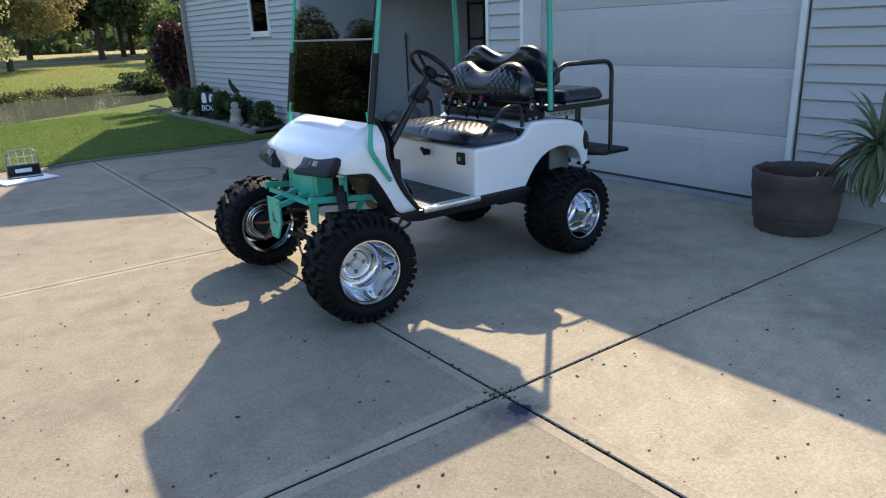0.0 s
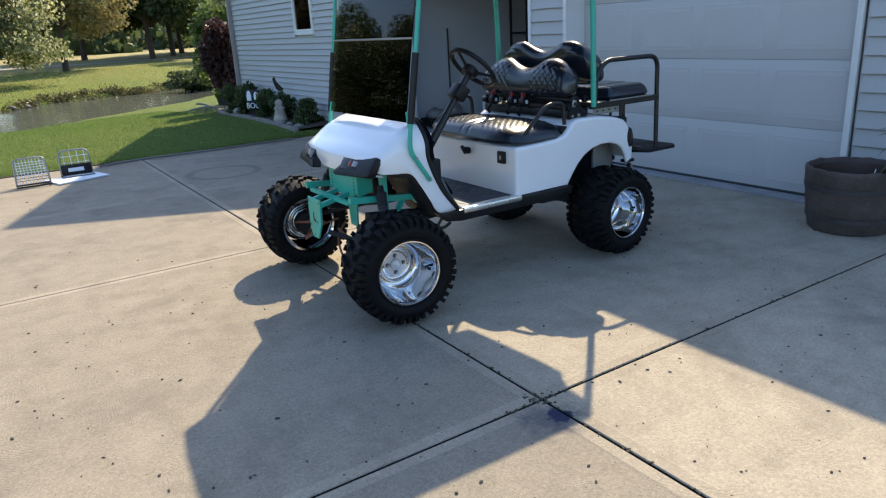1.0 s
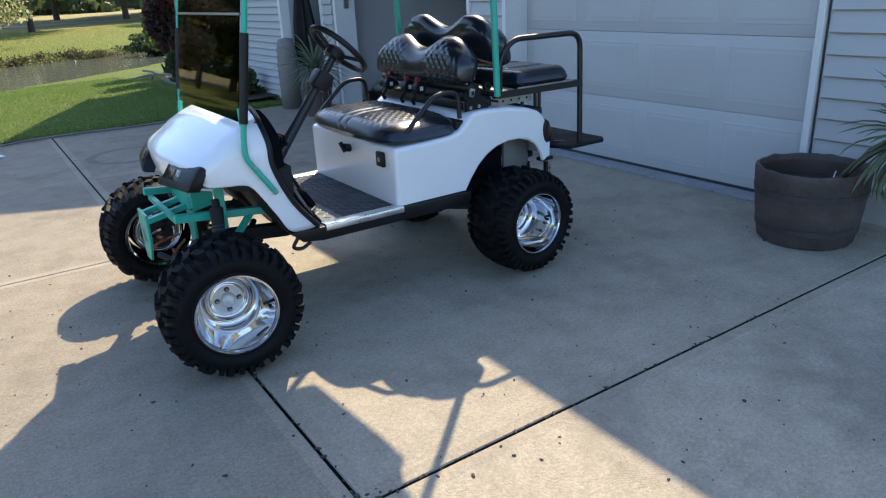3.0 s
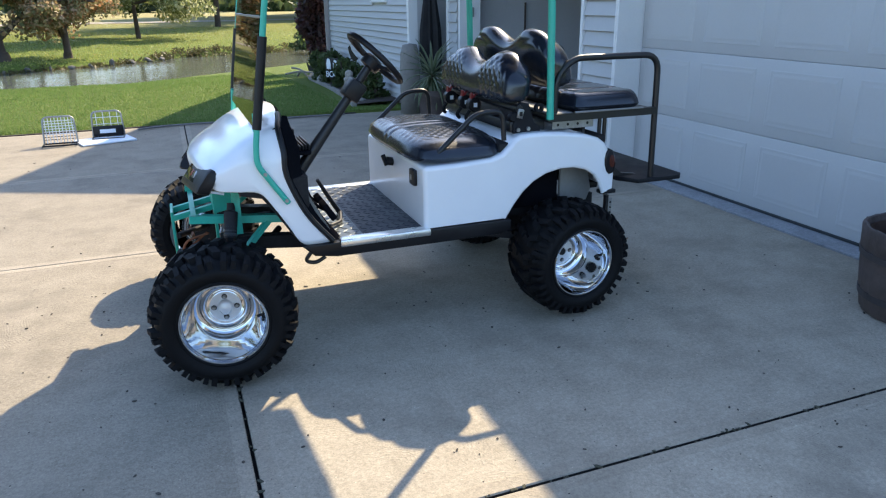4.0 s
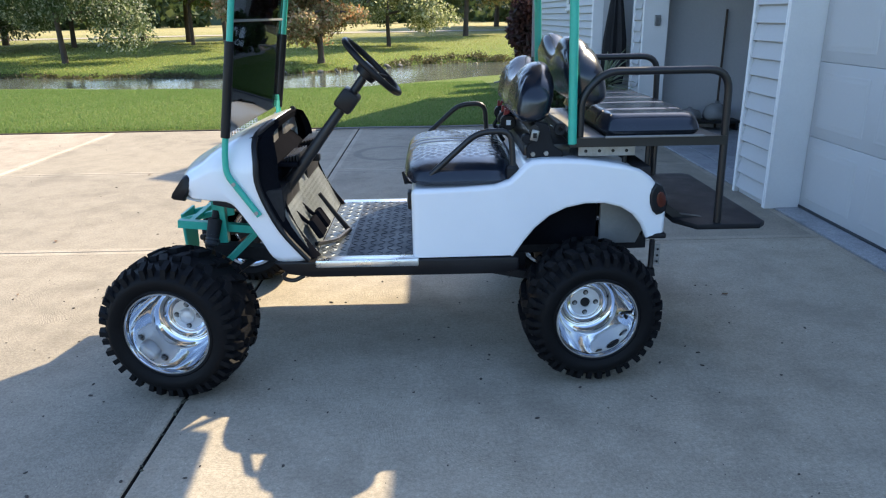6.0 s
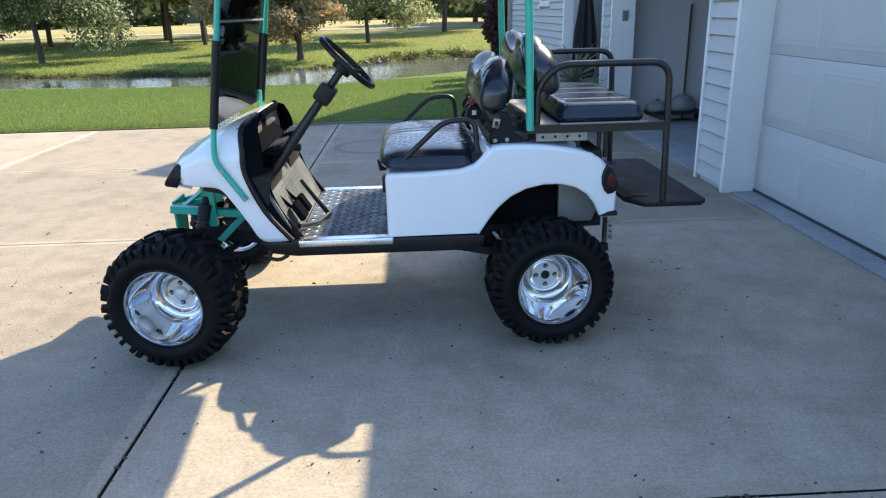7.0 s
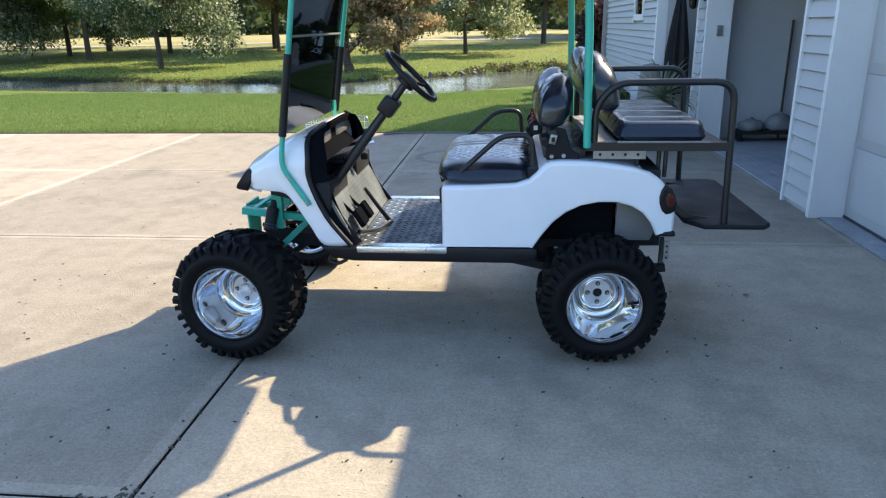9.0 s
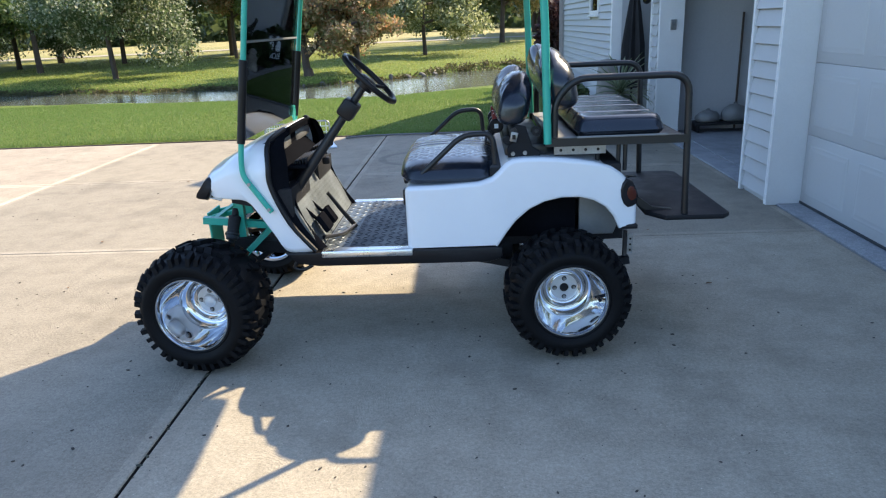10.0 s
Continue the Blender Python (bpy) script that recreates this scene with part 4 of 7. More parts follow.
Y0, Y1 = CY - HW + 0.03, CY + HW - 0.03
# The plate is split where the shade on the floor begins.
for a, b, rows_x, material, words in ((0.51, 0.635, 3, M_PLATE_LIT, "aluminium chequer plate floor, paler as if sunlit"), (0.636, 0.918, 7, M_PLATE_SHADED, "dark chequer plate floor with shade in its colour")):
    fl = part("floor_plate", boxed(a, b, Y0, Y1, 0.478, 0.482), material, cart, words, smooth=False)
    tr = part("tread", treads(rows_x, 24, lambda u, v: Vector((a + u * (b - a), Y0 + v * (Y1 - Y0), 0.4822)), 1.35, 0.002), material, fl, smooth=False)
    tr["kind"] = "stuff"
bm = bmesh.new()
slab_outline(bm, [(0.35, 0.79), (0.505, 0.482), (0.49, 0.478), (0.335, 0.78)], "y", Y0, Y1)
toe = part("toe_board", bm, M_TOE, cart, "aluminium chequer plate toe board", smooth=False)
nrm = Vector((0.308, 0, 0.155)).normalized() * 0.0015
tr = part("tread", treads(17, 50, lambda u, v: Vector((0.35 + u * 0.155, Y0 + v * (Y1 - Y0), 0.79 - u * 0.308)) + nrm, 0.62, 0.0005), M_TOE, toe, smooth=False)
tr["kind"] = "stuff"

# dash: black shell inside the cowl with trays
def dash():
    """A moulded shell, highest in the middle and falling away to both sides."""
    bm = bmesh.new()
    rows_ = []
    for k in range(-10, 11):
        f = k / 10
        x, z = 0.352 - 0.035 * f * f, 1.028 - 0.035 * f * f
        out = [(x - 0.13, z - 0.10), (x - 0.045, z - 0.012), (x - 0.012, z), (x, z - 0.008), (x - 0.004, z - 0.035), (x - 0.040, z - 0.050), (x - 0.044, z - 0.100), (x + 0.004, z - 0.145), (x + 0.036, z - 0.185), (x + 0.020, z - 0.235), (x - 0.08, z - 0.24)]
        rows_.append([bm.verts.new((a, CY + f * 0.415, b)) for a, b in out])
    for u, v in zip(rows_, rows_[1:]):
        for k in range(len(u)):
            bm.faces.new((u[k], u[(k + 1) % len(u)], v[(k + 1) % len(u)], v[k]))
    bm.faces.new(rows_[0])
    bm.faces.new(rows_[-1][::-1])
    bmesh.ops.recalc_face_normals(bm, faces=bm.faces)
    part("dash", bm, M_DASH, cart, "black moulded dash with a long recess", angle=50)


dash()


def tray(s):
    y = CY + s * 0.205
    part("dash_plate", boxed(0.300, 0.312, y - 0.15, y + 0.15, 0.918, 0.972, bev=0.002), M_SILVER_DULL, cart, "aluminium insert in the dash recess")
    tr = part("dash_tray", boxed(0.36, 0.445, y - 0.14, y + 0.14, 0.846, 0.864, bev=0.006), M_DASH, cart, "black dash tray")
    for k in range(5):
        part("rib", boxed(0.385 + k * 0.013, 0.391 + k * 0.013, y - 0.12, y + 0.12, 0.864, 0.880 + 0.003 * k, bev=0.002), M_BLACK, tr, "raised rib")


both(tray)

# steering: column, boot, wheel
ST_Y = CY - 0.29
C0, C1 = Vector((0.385, ST_Y, 0.755)), Vector((0.750, ST_Y, 1.223))
axis = (C1 - C0).normalized()
part("steering_column", tubed([C0, C0 + axis * 0.36, C1 - axis * 0.10, C1], 0.022, radii=[0.028, 0.021, 0.019, 0.018], seg=14), M_STEEL_BLACK, cart, "black steering column")
mc = Matrix.Translation(C0 + axis * 0.452) @ axis.to_track_quat("Z", "Y").to_matrix().to_4x4()
bm = bmesh.new()
box(bm, -0.05, 0.05, -0.04, 0.04, -0.045, 0.045, bev=0.014, m=mc)
part("column_boot", bm, M_BLACK, cart, "black column boot")


def steering_wheel():
    m = Matrix.Translation(C1) @ Vector((0.71, 0, 0.70)).to_track_quat("Z", "Y").to_matrix().to_4x4()
    bm = bmesh.new()
    R, r = 0.148, 0.0135
    lathe(bm, [(R + r * math.cos(a), r * math.sin(a) + 0.03) for a in [2 * math.pi * k / 10 for k in range(10)]], seg=48, axis="z", closed=True)
    bmesh.ops.transform(bm, matrix=m, verts=bm.verts)
    bmesh.ops.recalc_face_normals(bm, faces=bm.faces)
    wheel = part("steering_wheel", bm, M_BLACK, cart, "black steering wheel")
    bm = bmesh.new()
    lathe(bm, [(0.0, 0.032), (0.035, 0.030), (0.05, 0.018), (0.045, -0.02), (0.0, -0.03)], seg=20, axis="z")
    bmesh.ops.transform(bm, matrix=m, verts=bm.verts)
    bmesh.ops.recalc_face_normals(bm, faces=bm.faces)
    part("hub", bm, M_BLACK, wheel)
    for k in range(3):
        a = math.radians(90 + 120 * k)
        d = Vector((math.cos(a), math.sin(a), 0))
        bm = bmesh.new()
        tube(bm, [d * 0.03 + Vector((0, 0, 0.005)), d * 0.10 + Vector((0, 0, 0.02)), d * 0.146 + Vector((0, 0, 0.03))], 0.009, seg=8)
        bmesh.ops.transform(bm, matrix=m, verts=bm.verts)
        bmesh.ops.recalc_face_normals(bm, faces=bm.faces)
        part("spoke", bm, M_BLACK, wheel)


steering_wheel()
part("brake_lever", tubed([(0.496, 1.598, 0.684), (0.555, 1.636, 0.578), (0.612, 1.672, 0.484)], 0.010, radii=[0.009, 0.011, 0.013]), M_STEEL_BLACK, cart, "black lever rising from the floor")
part("direction_switch", boxed(0.425, 0.465, 1.855, 1.895, 0.780, 0.818, bev=0.008), M_BLACK, cart, "black switch under the dash")


def pedal(name, y, w, label):
    bm = bmesh.new()
    tube(bm, [(0.40, y, 0.66), (0.46, y, 0.60), (0.505, y, 0.575)], 0.009, seg=8)
    box(bm, 0.49, 0.52, y - w, y + w, 0.53, 0.62, bev=0.008, m=Matrix.Translation((0.5, 0, 0.575)) @ pose(0, 0, 0, 0, -32, 0) @ Matrix.Translation((-0.5, 0, -0.575)))
    part(name, bm, M_DASH, cart, label)


pedal("brake_pedal", ST_Y - 0.03, 0.05, "wide black brake pedal")
pedal("accelerator_pedal", ST_Y + 0.11, 0.035, "narrow black accelerator pedal")
part("pedal_shaft", tubed(bent([(0.612, 1.672, 0.492), (0.575, 1.50, 0.494), (0.50, 1.40, 0.51)], 0.04), 0.010, seg=8), M_STEEL_BLACK, cart, "black pedal shaft along the floor")

# struts, windshield, canopy


def strut(s):
    y = side_y(s, 0.012)
    low = bent([(0.305, y, 0.680), (0.190, y, 0.855), (0.193, y, 0.93), (0.205, y, 1.01)], 0.05)
    up = [(0.205, y, 1.01), (0.262, y, 1.37), (0.335, y, 1.84)]
    st = part("front_strut", tubed(low + [Vector(p) for p in up[1:]], 0.0125, seg=10), M_GREEN, cart, "bent sea-green painted tube strut")
    part("sleeve", tubed([(0.203, y, 1.0), (0.260, y, 1.36)], 0.0185, seg=12), M_BLACK, st, "black foam sleeve")
    for x, z in ((0.296, 0.695), (0.218, 0.815)):
        part("bolt", lathed([(0.0, -0.008), (0.008, -0.008), (0.008, 0.006), (0.0, 0.006)], seg=8, axis="y", center=(x, y + s * 0.012, z)), M_SILVER_DULL, st, "zinc bolt")
    bracket = tubed([(0.20, y - s * 0.01, 0.99), (0.205, y - s * 0.03, 1.06)], 0.012, seg=8)
    part("strut_clip", bracket, M_GREEN, st)
    rp = part("rear_post", tubed([(1.568, side_y(s, -0.012), 0.945), (1.555, side_y(s, -0.012), 1.45), (1.535, side_y(s, -0.012), 1.84)], 0.0175, seg=10), M_GREEN, cart, "sea-green painted rear canopy post")
    return rp


both(strut)
WS = [(0.195, 1.005), (0.262, 1.43), (0.335, 1.84)]


def pane(name, a, b, label):
    bm = bmesh.new()
    d = (Vector((b[0], 0, b[1])) - Vector((a[0], 0, a[1]))).normalized()
    n = Vector((-d.z, 0, d.x)) * 0.0025
    pts = []
    for p in (a, b):
        pts.append((p[0] + n.x, p[1] + n.z))
    for p in (b, a):
        pts.append((p[0] - n.x, p[1] - n.z))
    slab_outline(bm, pts, "y", CY - HW + 0.02, CY + HW - 0.02)
    return part(name, bm, M_TINT, cart, label, smooth=False)


pane("windshield_lower", WS[0], WS[1], "dark tinted lower windshield")
pane("windshield_upper", (WS[1][0] + 0.002, WS[1][1] + 0.006), WS[2], "dark tinted upper windshield")
part("windshield_joint", boxed(WS[1][0] - 0.006, WS[1][0] + 0.006, CY - HW + 0.012, CY + HW - 0.012, WS[1][1] - 0.003, WS[1][1] + 0.007, bev=0.002), M_SILVER_DULL, cart, "pale strip between the two windshield panes")
bm = slabbed([(0.31, CY + 0.482), (0.225, CY + 0.43), (0.19, CY + 0.26), (0.162, CY), (0.155, CY - 0.28), (0.175, CY - 0.41), (0.25, CY - 0.465), (0.37, CY - 0.475), (1.42, CY - 0.488), (1.545, CY - 0.486), (1.585, CY - 0.455), (1.606, CY - 0.40), (1.609, CY - 0.31), (1.65, CY - 0.215), (1.69, CY - 0.17), (1.688, CY - 0.03), (1.674, CY + 0.16), (1.650, CY + 0.44), (1.642, CY + 0.468), (1.60, CY + 0.482)], "z", 1.80, 1.86, bev=0.02, seg=3)
part("canopy", bm, M_BLACK, cart, "black moulded canopy")


# seats
def quilt(y, x, w=0.15):
    """Height of the stitched diamonds in the two sitting places."""
    for c in (CY - 0.235, CY + 0.235):
        if abs(y - c) < w * 0.8:
            a = abs(math.sin(math.pi * (x + (y - c)) / 0.052)) * abs(math.sin(math.pi * (x - (y - c)) / 0.052))
            return 0.0048 * min(1.0, a * 1.4) - 0.0024
    return 0.0


def pad(x0, x1, y0, y1, z0, z1, crown=0.02, quilted=True, round_=5.0):
    def shape(u, v, s):
        U, V = 2 * u - 1, 2 * v - 1
        # squarish outline
        k = (abs(U) ** round_ + abs(V) ** round_) ** (1 / round_)
        f = max(abs(U), abs(V)) / k if k > 1e-6 else 1
        x, y = (x0 + x1) / 2 + U * f * (x1 - x0) / 2, (y0 + y1) / 2 + V * f * (y1 - y0) / 2
        r = max(abs(U), abs(V))
        lift = (1 - r ** 6) ** 0.5
        if not quilted:
            # flat top with steep sides
            e = min(1.0, (1 - r) / (0.13 if abs(V) > abs(U) else 0.22))
            lift = (e * (2 - e)) ** 0.75
        zm = z0 + (z1 - z0) * 0.35
        if s == 0:
            return (x, y, zm - (zm - z0) * lift)
        z = zm + (z1 - zm) * lift + crown * (1 - U * U) * (1 - V * V)
        if quilted and r < 0.86:
            z += quilt(y, x)
        if quilted and abs(abs(V) - 0.08) < 0.02:
            z -= 0.006
        if not quilted and r < 0.95:
            # seams sewn across the cushion
            z -= 0.010 * sum(math.exp(-((abs(V) - c) / 0.020) ** 2) for c in (0.20, 0.64))
        return (x, y, z)
    return cushion(46, 90, shape)


part("seat_cushion", pad(0.885, 1.365, CY - HW + 0.005, CY + HW - 0.005, 0.762, 0.880, 0.012), M_VINYL, cart, "quilted black vinyl bench cushion")
part("rear_cushion", pad(1.69, 2.085, CY - HW - 0.005, CY + HW + 0.005, 0.962, 1.056, 0.004, False, 12.0), M_VINYL, cart, "smooth black vinyl rear-facing seat cushion")


def backrest(name, x, z0, z1, y0, y1, tilt, face, label):
    """A pad with two rounded humps along its top. face: -1 looks forward, 1 back."""
    def shape(u, v, s):
        U, V = 2 * u - 1, 2 * v - 1
        k = (abs(U) ** 5 + abs(V) ** 5) ** 0.2
        f = max(abs(U), abs(V)) / k if k > 1e-6 else 1
        U2, V2 = U * f, V * f
        y = (y0 + y1) / 2 + V2 * (y1 - y0) / 2
        top = z1 - 0.066 * max(0.0, math.cos(min(1.0, abs(V2) / 0.46) * math.pi / 2)) ** 1.3 - 0.10 * max(0.0, abs(V2) - 0.55) ** 2 / 0.2
        z = z0 + (top - z0) * (U2 + 1) / 2
        # drum-shaped from the side, nearly full to the ends
        lift = (1 - abs(U) ** 2.8) ** 0.5 * (1 - abs(V) ** 16) ** 0.5
        d = (0.082 if s else 0.070) * lift
        if s and max(abs(U), abs(V)) < 0.85:
            d += quilt(y, z)
        # piped seam near the ends
        d -= 0.006 * math.exp(-((abs(V) - 0.84) / 0.018) ** 2) * lift
        dx = face * d if s else -face * d
        return (x + (z - z0) * tilt + dx, y, z)
    part(name, cushion(40, 80, shape), M_VINYL, cart, label)


backrest("front_backrest", 1.412, 1.005, 1.252, CY - 0.45, CY + 0.45, 0.19, -1, "quilted black vinyl backrest with two humps")
backrest("rear_backrest", 1.652, 1.068, 1.352, CY - 0.46, CY + 0.46, -0.24, 1, "quilted black vinyl rear backrest with two humps")


def hip_rail(s):
    y = side_y(s, -0.03)
    o = -0.015 if s < 0 else -0.055
    path = bent([(1.005 + o, y, 0.815), (1.205 + o, y, 0.995), (1.34 + o, y, 1.0), (1.35 + o, y, 0.86)], 0.05)
    part("hip_rail", tubed(path, 0.0125), M_STEEL_BLACK, cart, "black tubular hip restraint")
    yb = CY + s * 0.425
    shape = [(1.395, 0.882), (1.54, 0.882), (1.54, 0.905), (1.505, 0.93), (1.49, 0.975), (1.475, 1.02), (1.43, 1.03), (1.402, 1.0), (1.408, 0.955), (1.390, 0.925)]
    sb = part("seat_bracket", slabbed(shape, "y", yb - 0.012, yb + 0.012, bev=0.006), M_STEP, cart, "black steel seat bracket", smooth=False)
    for x, z in ((1.416, 0.900), (1.47, 0.903)):
        part("nut", lathed([(0.0, -0.022), (0.010, -0.022), (0.010, 0.022), (0.0, 0.022)], seg=6, axis="y", center=(x, yb, z)), M_SILVER_DULL, sb, "zinc nut", smooth=False)
    part("belt_guide", lathed([(0.010, -0.012), (0.022, -0.012), (0.022, 0.012), (0.010, 0.012)], seg=16, axis="y", center=(1.522, yb - 0.02, 1.0), closed=True), M_STEP, sb, "black ring guide")
    part("pivot_lobe", lathed([(0.0, -0.02), (0.018, -0.02), (0.021, -0.012), (0.021, 0.012), (0.018, 0.02), (0.0, 0.02)], seg=18, axis="y", center=(1.392, yb, 0.962)), M_STEP, sb, "black pivot boss")
    buckle = part("belt_buckle", boxed(1.405, 1.436, yb + s * 0.028 - 0.006, yb + s * 0.028 + 0.006, 0.956, 1.000, bev=0.004, m=Matrix.Translation((1.42, 0, 0.978)) @ pose(0, 0, 0, 0, 14, 0) @ Matrix.Translation((-1.42, 0, -0.978))), M_SILVER_DULL, cart, "pale metal belt buckle")
    part("slot", boxed(1.413, 1.428, yb + s * 0.0355 - 0.001, yb + s * 0.0355 + 0.001, 0.968, 0.988, bev=0.0), M_BLACK, buckle, "dark slot", smooth=False)
    # rear seat frame
    part("seat_rail", tubed([(1.56, y, 0.948), (2.185, y, 0.948)], 0.018, square=True), M_STEEL_BLACK, cart, "black steel seat rail")
    loop = bent([(1.60, y, 0.97), (1.60, y, 1.13), (1.69, y, 1.222), (2.175, y, 1.222), (2.19, y, 0.60)], 0.085, 6)
    part("grab_rail", tubed(loop, 0.0155), M_STEEL_BLACK, cart, "black tubular grab rail")
    for x in (1.80, 1.895, 1.925):
        part("seat_support", tubed([(x, CY + s * 0.40, 0.80), (x, CY + s * 0.40, 0.94)], 0.010), M_STEEL_BLACK, cart, "black seat support")
    part("step_arm", tubed([(1.93, CY + s * 0.36, 0.70), (2.06, CY + s * 0.36, 0.60), (2.2, CY + s * 0.36, 0.58)], 0.016, square=True), M_STEEL_BLACK, cart, "black step arm")


both(hip_rail)
part("pan_cover", boxed(1.575, 1.70, CY - HW + 0.03, CY + HW - 0.03, 0.963, 0.969, bev=0.002), M_GREY_TANK, cart, "grey cover in front of the rear cushion", smooth=False)
part("welt", tubed([(1.695, CY - HW - 0.004, 0.972), (2.085, CY - HW - 0.004, 0.972)], 0.005, seg=6), M_GREY_TANK, cart, "pale welt along the cushion's lower edge")
part("seat_pan", boxed(1.575, 2.17, CY - HW + 0.05, CY + HW - 0.05, 0.935, 0.962, bev=0.006), M_STEEL_BLACK, cart, "black rear seat pan")
bm = bmesh.new()
slab_outline(bm, [(2.03, CY - 0.38), (2.10, CY - 0.485), (2.36, CY - 0.485), (2.395, CY - 0.445), (2.395, CY + 0.445), (2.36, CY + 0.485), (2.10, CY + 0.485), (2.03, CY + 0.38)], "z", 0.578, 0.602, bev=0.006)
part("foot_step", bm, M_STEP, cart, "black grained foot step")
for dy in (-0.05, 0.07, 0.28):
    # belt reel hanging in front of the backrest, with its label and red tongue
    c = (1.355, CY + dy, 0.975)
    reel = part("belt_reel", lathed([(0.0, -0.024), (0.030, -0.024), (0.036, -0.018), (0.036, 0.018), (0.030, 0.024), (0.0, 0.024)], seg=16, axis="y", center=c), M_BLACK, cart, "black seat belt reel")
    part("reel_label", boxed(c[0] - 0.010, c[0] + 0.010, c[1] - 0.0262, c[1] - 0.0246, c[2] - 0.011, c[2] + 0.011, bev=0.0), M_PAPER, reel, "small pale label", smooth=False)
    part("belt_tongue", slabbed([(1.335, 1.005), (1.352, 1.003), (1.372, 1.040), (1.362, 1.046), (1.350, 1.022), (1.345, 1.036), (1.338, 1.034)], "y", c[1] - 0.012, c[1] + 0.012, bev=0.002), M_RED, reel, "red belt tongue", smooth=False)
    part("belt_webbing", tubed(smooth_path([(1.345, c[1] + 0.02, 0.945), (1.325, c[1] + 0.03, 0.91), (1.34, c[1] + 0.035, 0.885)], 5), 0.010, seg=6), M_BLACK, reel, "black webbing")
part("seat_crossbar", tubed([(1.42, CY - HW + 0.04, 1.0), (1.42, CY + HW - 0.04, 1.0)], 0.018), M_STEEL_BLACK, cart, "black seat crossbar")
part("seat_base", boxed(1.38, 1.57, CY - HW + 0.06, CY + HW - 0.06, 0.888, 0.94, bev=0.01), M_STEEL_BLACK, cart, "black seat base")

# knob and socket on the front of the seat box
bm = bmesh.new()
tube(bm, [(0.92, 1.75, 0.705), (0.885, 1.75, 0.712)], 0.022, seg=12)
tube(bm, [(0.885, 1.74, 0.69), (0.872, 1.765, 0.74)], 0.012, seg=8)
bmesh.ops.recalc_face_normals(bm, faces=bm.faces)
part("key_switch", bm, M_BLACK, cart, "black selector knob")
sk = part("charger_socket", boxed(0.902, 0.925, 1.365, 1.435, 0.665, 0.74, bev=0.006), M_BLACK, cart, "black charger socket")
part("socket_pin", boxed(0.898, 0.904, 1.392, 1.408, 0.69, 0.715, bev=0.002), M_SILVER_DULL, sk)


# wheels
TREAD_MID, TREAD_HALF = 0.022, 0.158


def tread_r(y):
    """Radius of the tyre's carcass under the lugs, at y across the tread."""
    return 0.272 - 0.034 * min(1.0, abs(y - TREAD_MID) / TREAD_HALF) ** 3


def tyre_mesh():
    bm = bmesh.new()
    a, b = TREAD_MID - TREAD_HALF, TREAD_MID + TREAD_HALF
    prof = [(0.166, a + 0.030), (0.172, a + 0.012), (0.178, a + 0.007), (0.183, a + 0.010), (0.200, a - 0.001), (0.218, a - 0.004), (0.230, a)]
    prof += [(tread_r(y), y) for y in [a + 0.012 + (b - a - 0.024) * k / 10 for k in range(11)]]
    prof += [(0.230, b), (0.215, b + 0.004), (0.190, b - 0.004), (0.168, b - 0.030)]
    lathe(bm, prof, seg=64)
    bmesh.ops.recalc_face_normals(bm, faces=bm.faces)
    return bm


# across the tread: from, to, half length round the tyre, slant, foot and top radius over the carcass
LUG_ROWS = {
    "edge": (-0.130, -0.092, 0.0120, 0.14, -0.010, 0.026),
    "edge_long": (-0.136, -0.080, 0.0135, 0.02, -0.014, 0.029),
    "crown_a": (-0.078, -0.012, 0.0200, 0.42, -0.006, 0.023),
    "crown_b": (-0.040, 0.026, 0.0185, -0.40, -0.006, 0.022),
    "crown_c": (0.034, 0.096, 0.0200, -0.42, -0.006, 0.023),
    "inner": (0.120, 0.184, 0.0150, -0.06, -0.020, 0.020),
}
LUGS = {}


def lug_mesh(row):
    """One lug of the tread at the angle 0."""
    if row not in LUGS:
        c0, c1, half, skew, lo, hi = LUG_ROWS[row]
        bm = bmesh.new()
        q = []
        for k, dr in enumerate((lo, hi)):
            shrink = 0.82 if k else 1.0
            for yy, da in ((c0, -half), (c0, half), (c1, half), (c1, -half)):
                y = (yy - (c0 + c1) / 2) * shrink + (c0 + c1) / 2
                rad = tread_r(y) + dr
                ang = (da * shrink + skew * (y - c0)) / 0.29
                q.append(bm.verts.new((rad * math.cos(ang), y, rad * math.sin(ang))))
        for f in ((4, 5, 6, 7), (0, 1, 5, 4), (1, 2, 6, 5), (2, 3, 7, 6), (3, 0, 4, 7)):
            bm.faces.new([q[i] for i in f])
        bmesh.ops.recalc_face_normals(bm, faces=bm.faces)
        me = bpy.data.meshes.new("lug")
        bm.to_mesh(me)
        bm.free()
        me.materials.append(M_RUBBER)
        LUGS[row] = me
    return LUGS[row]


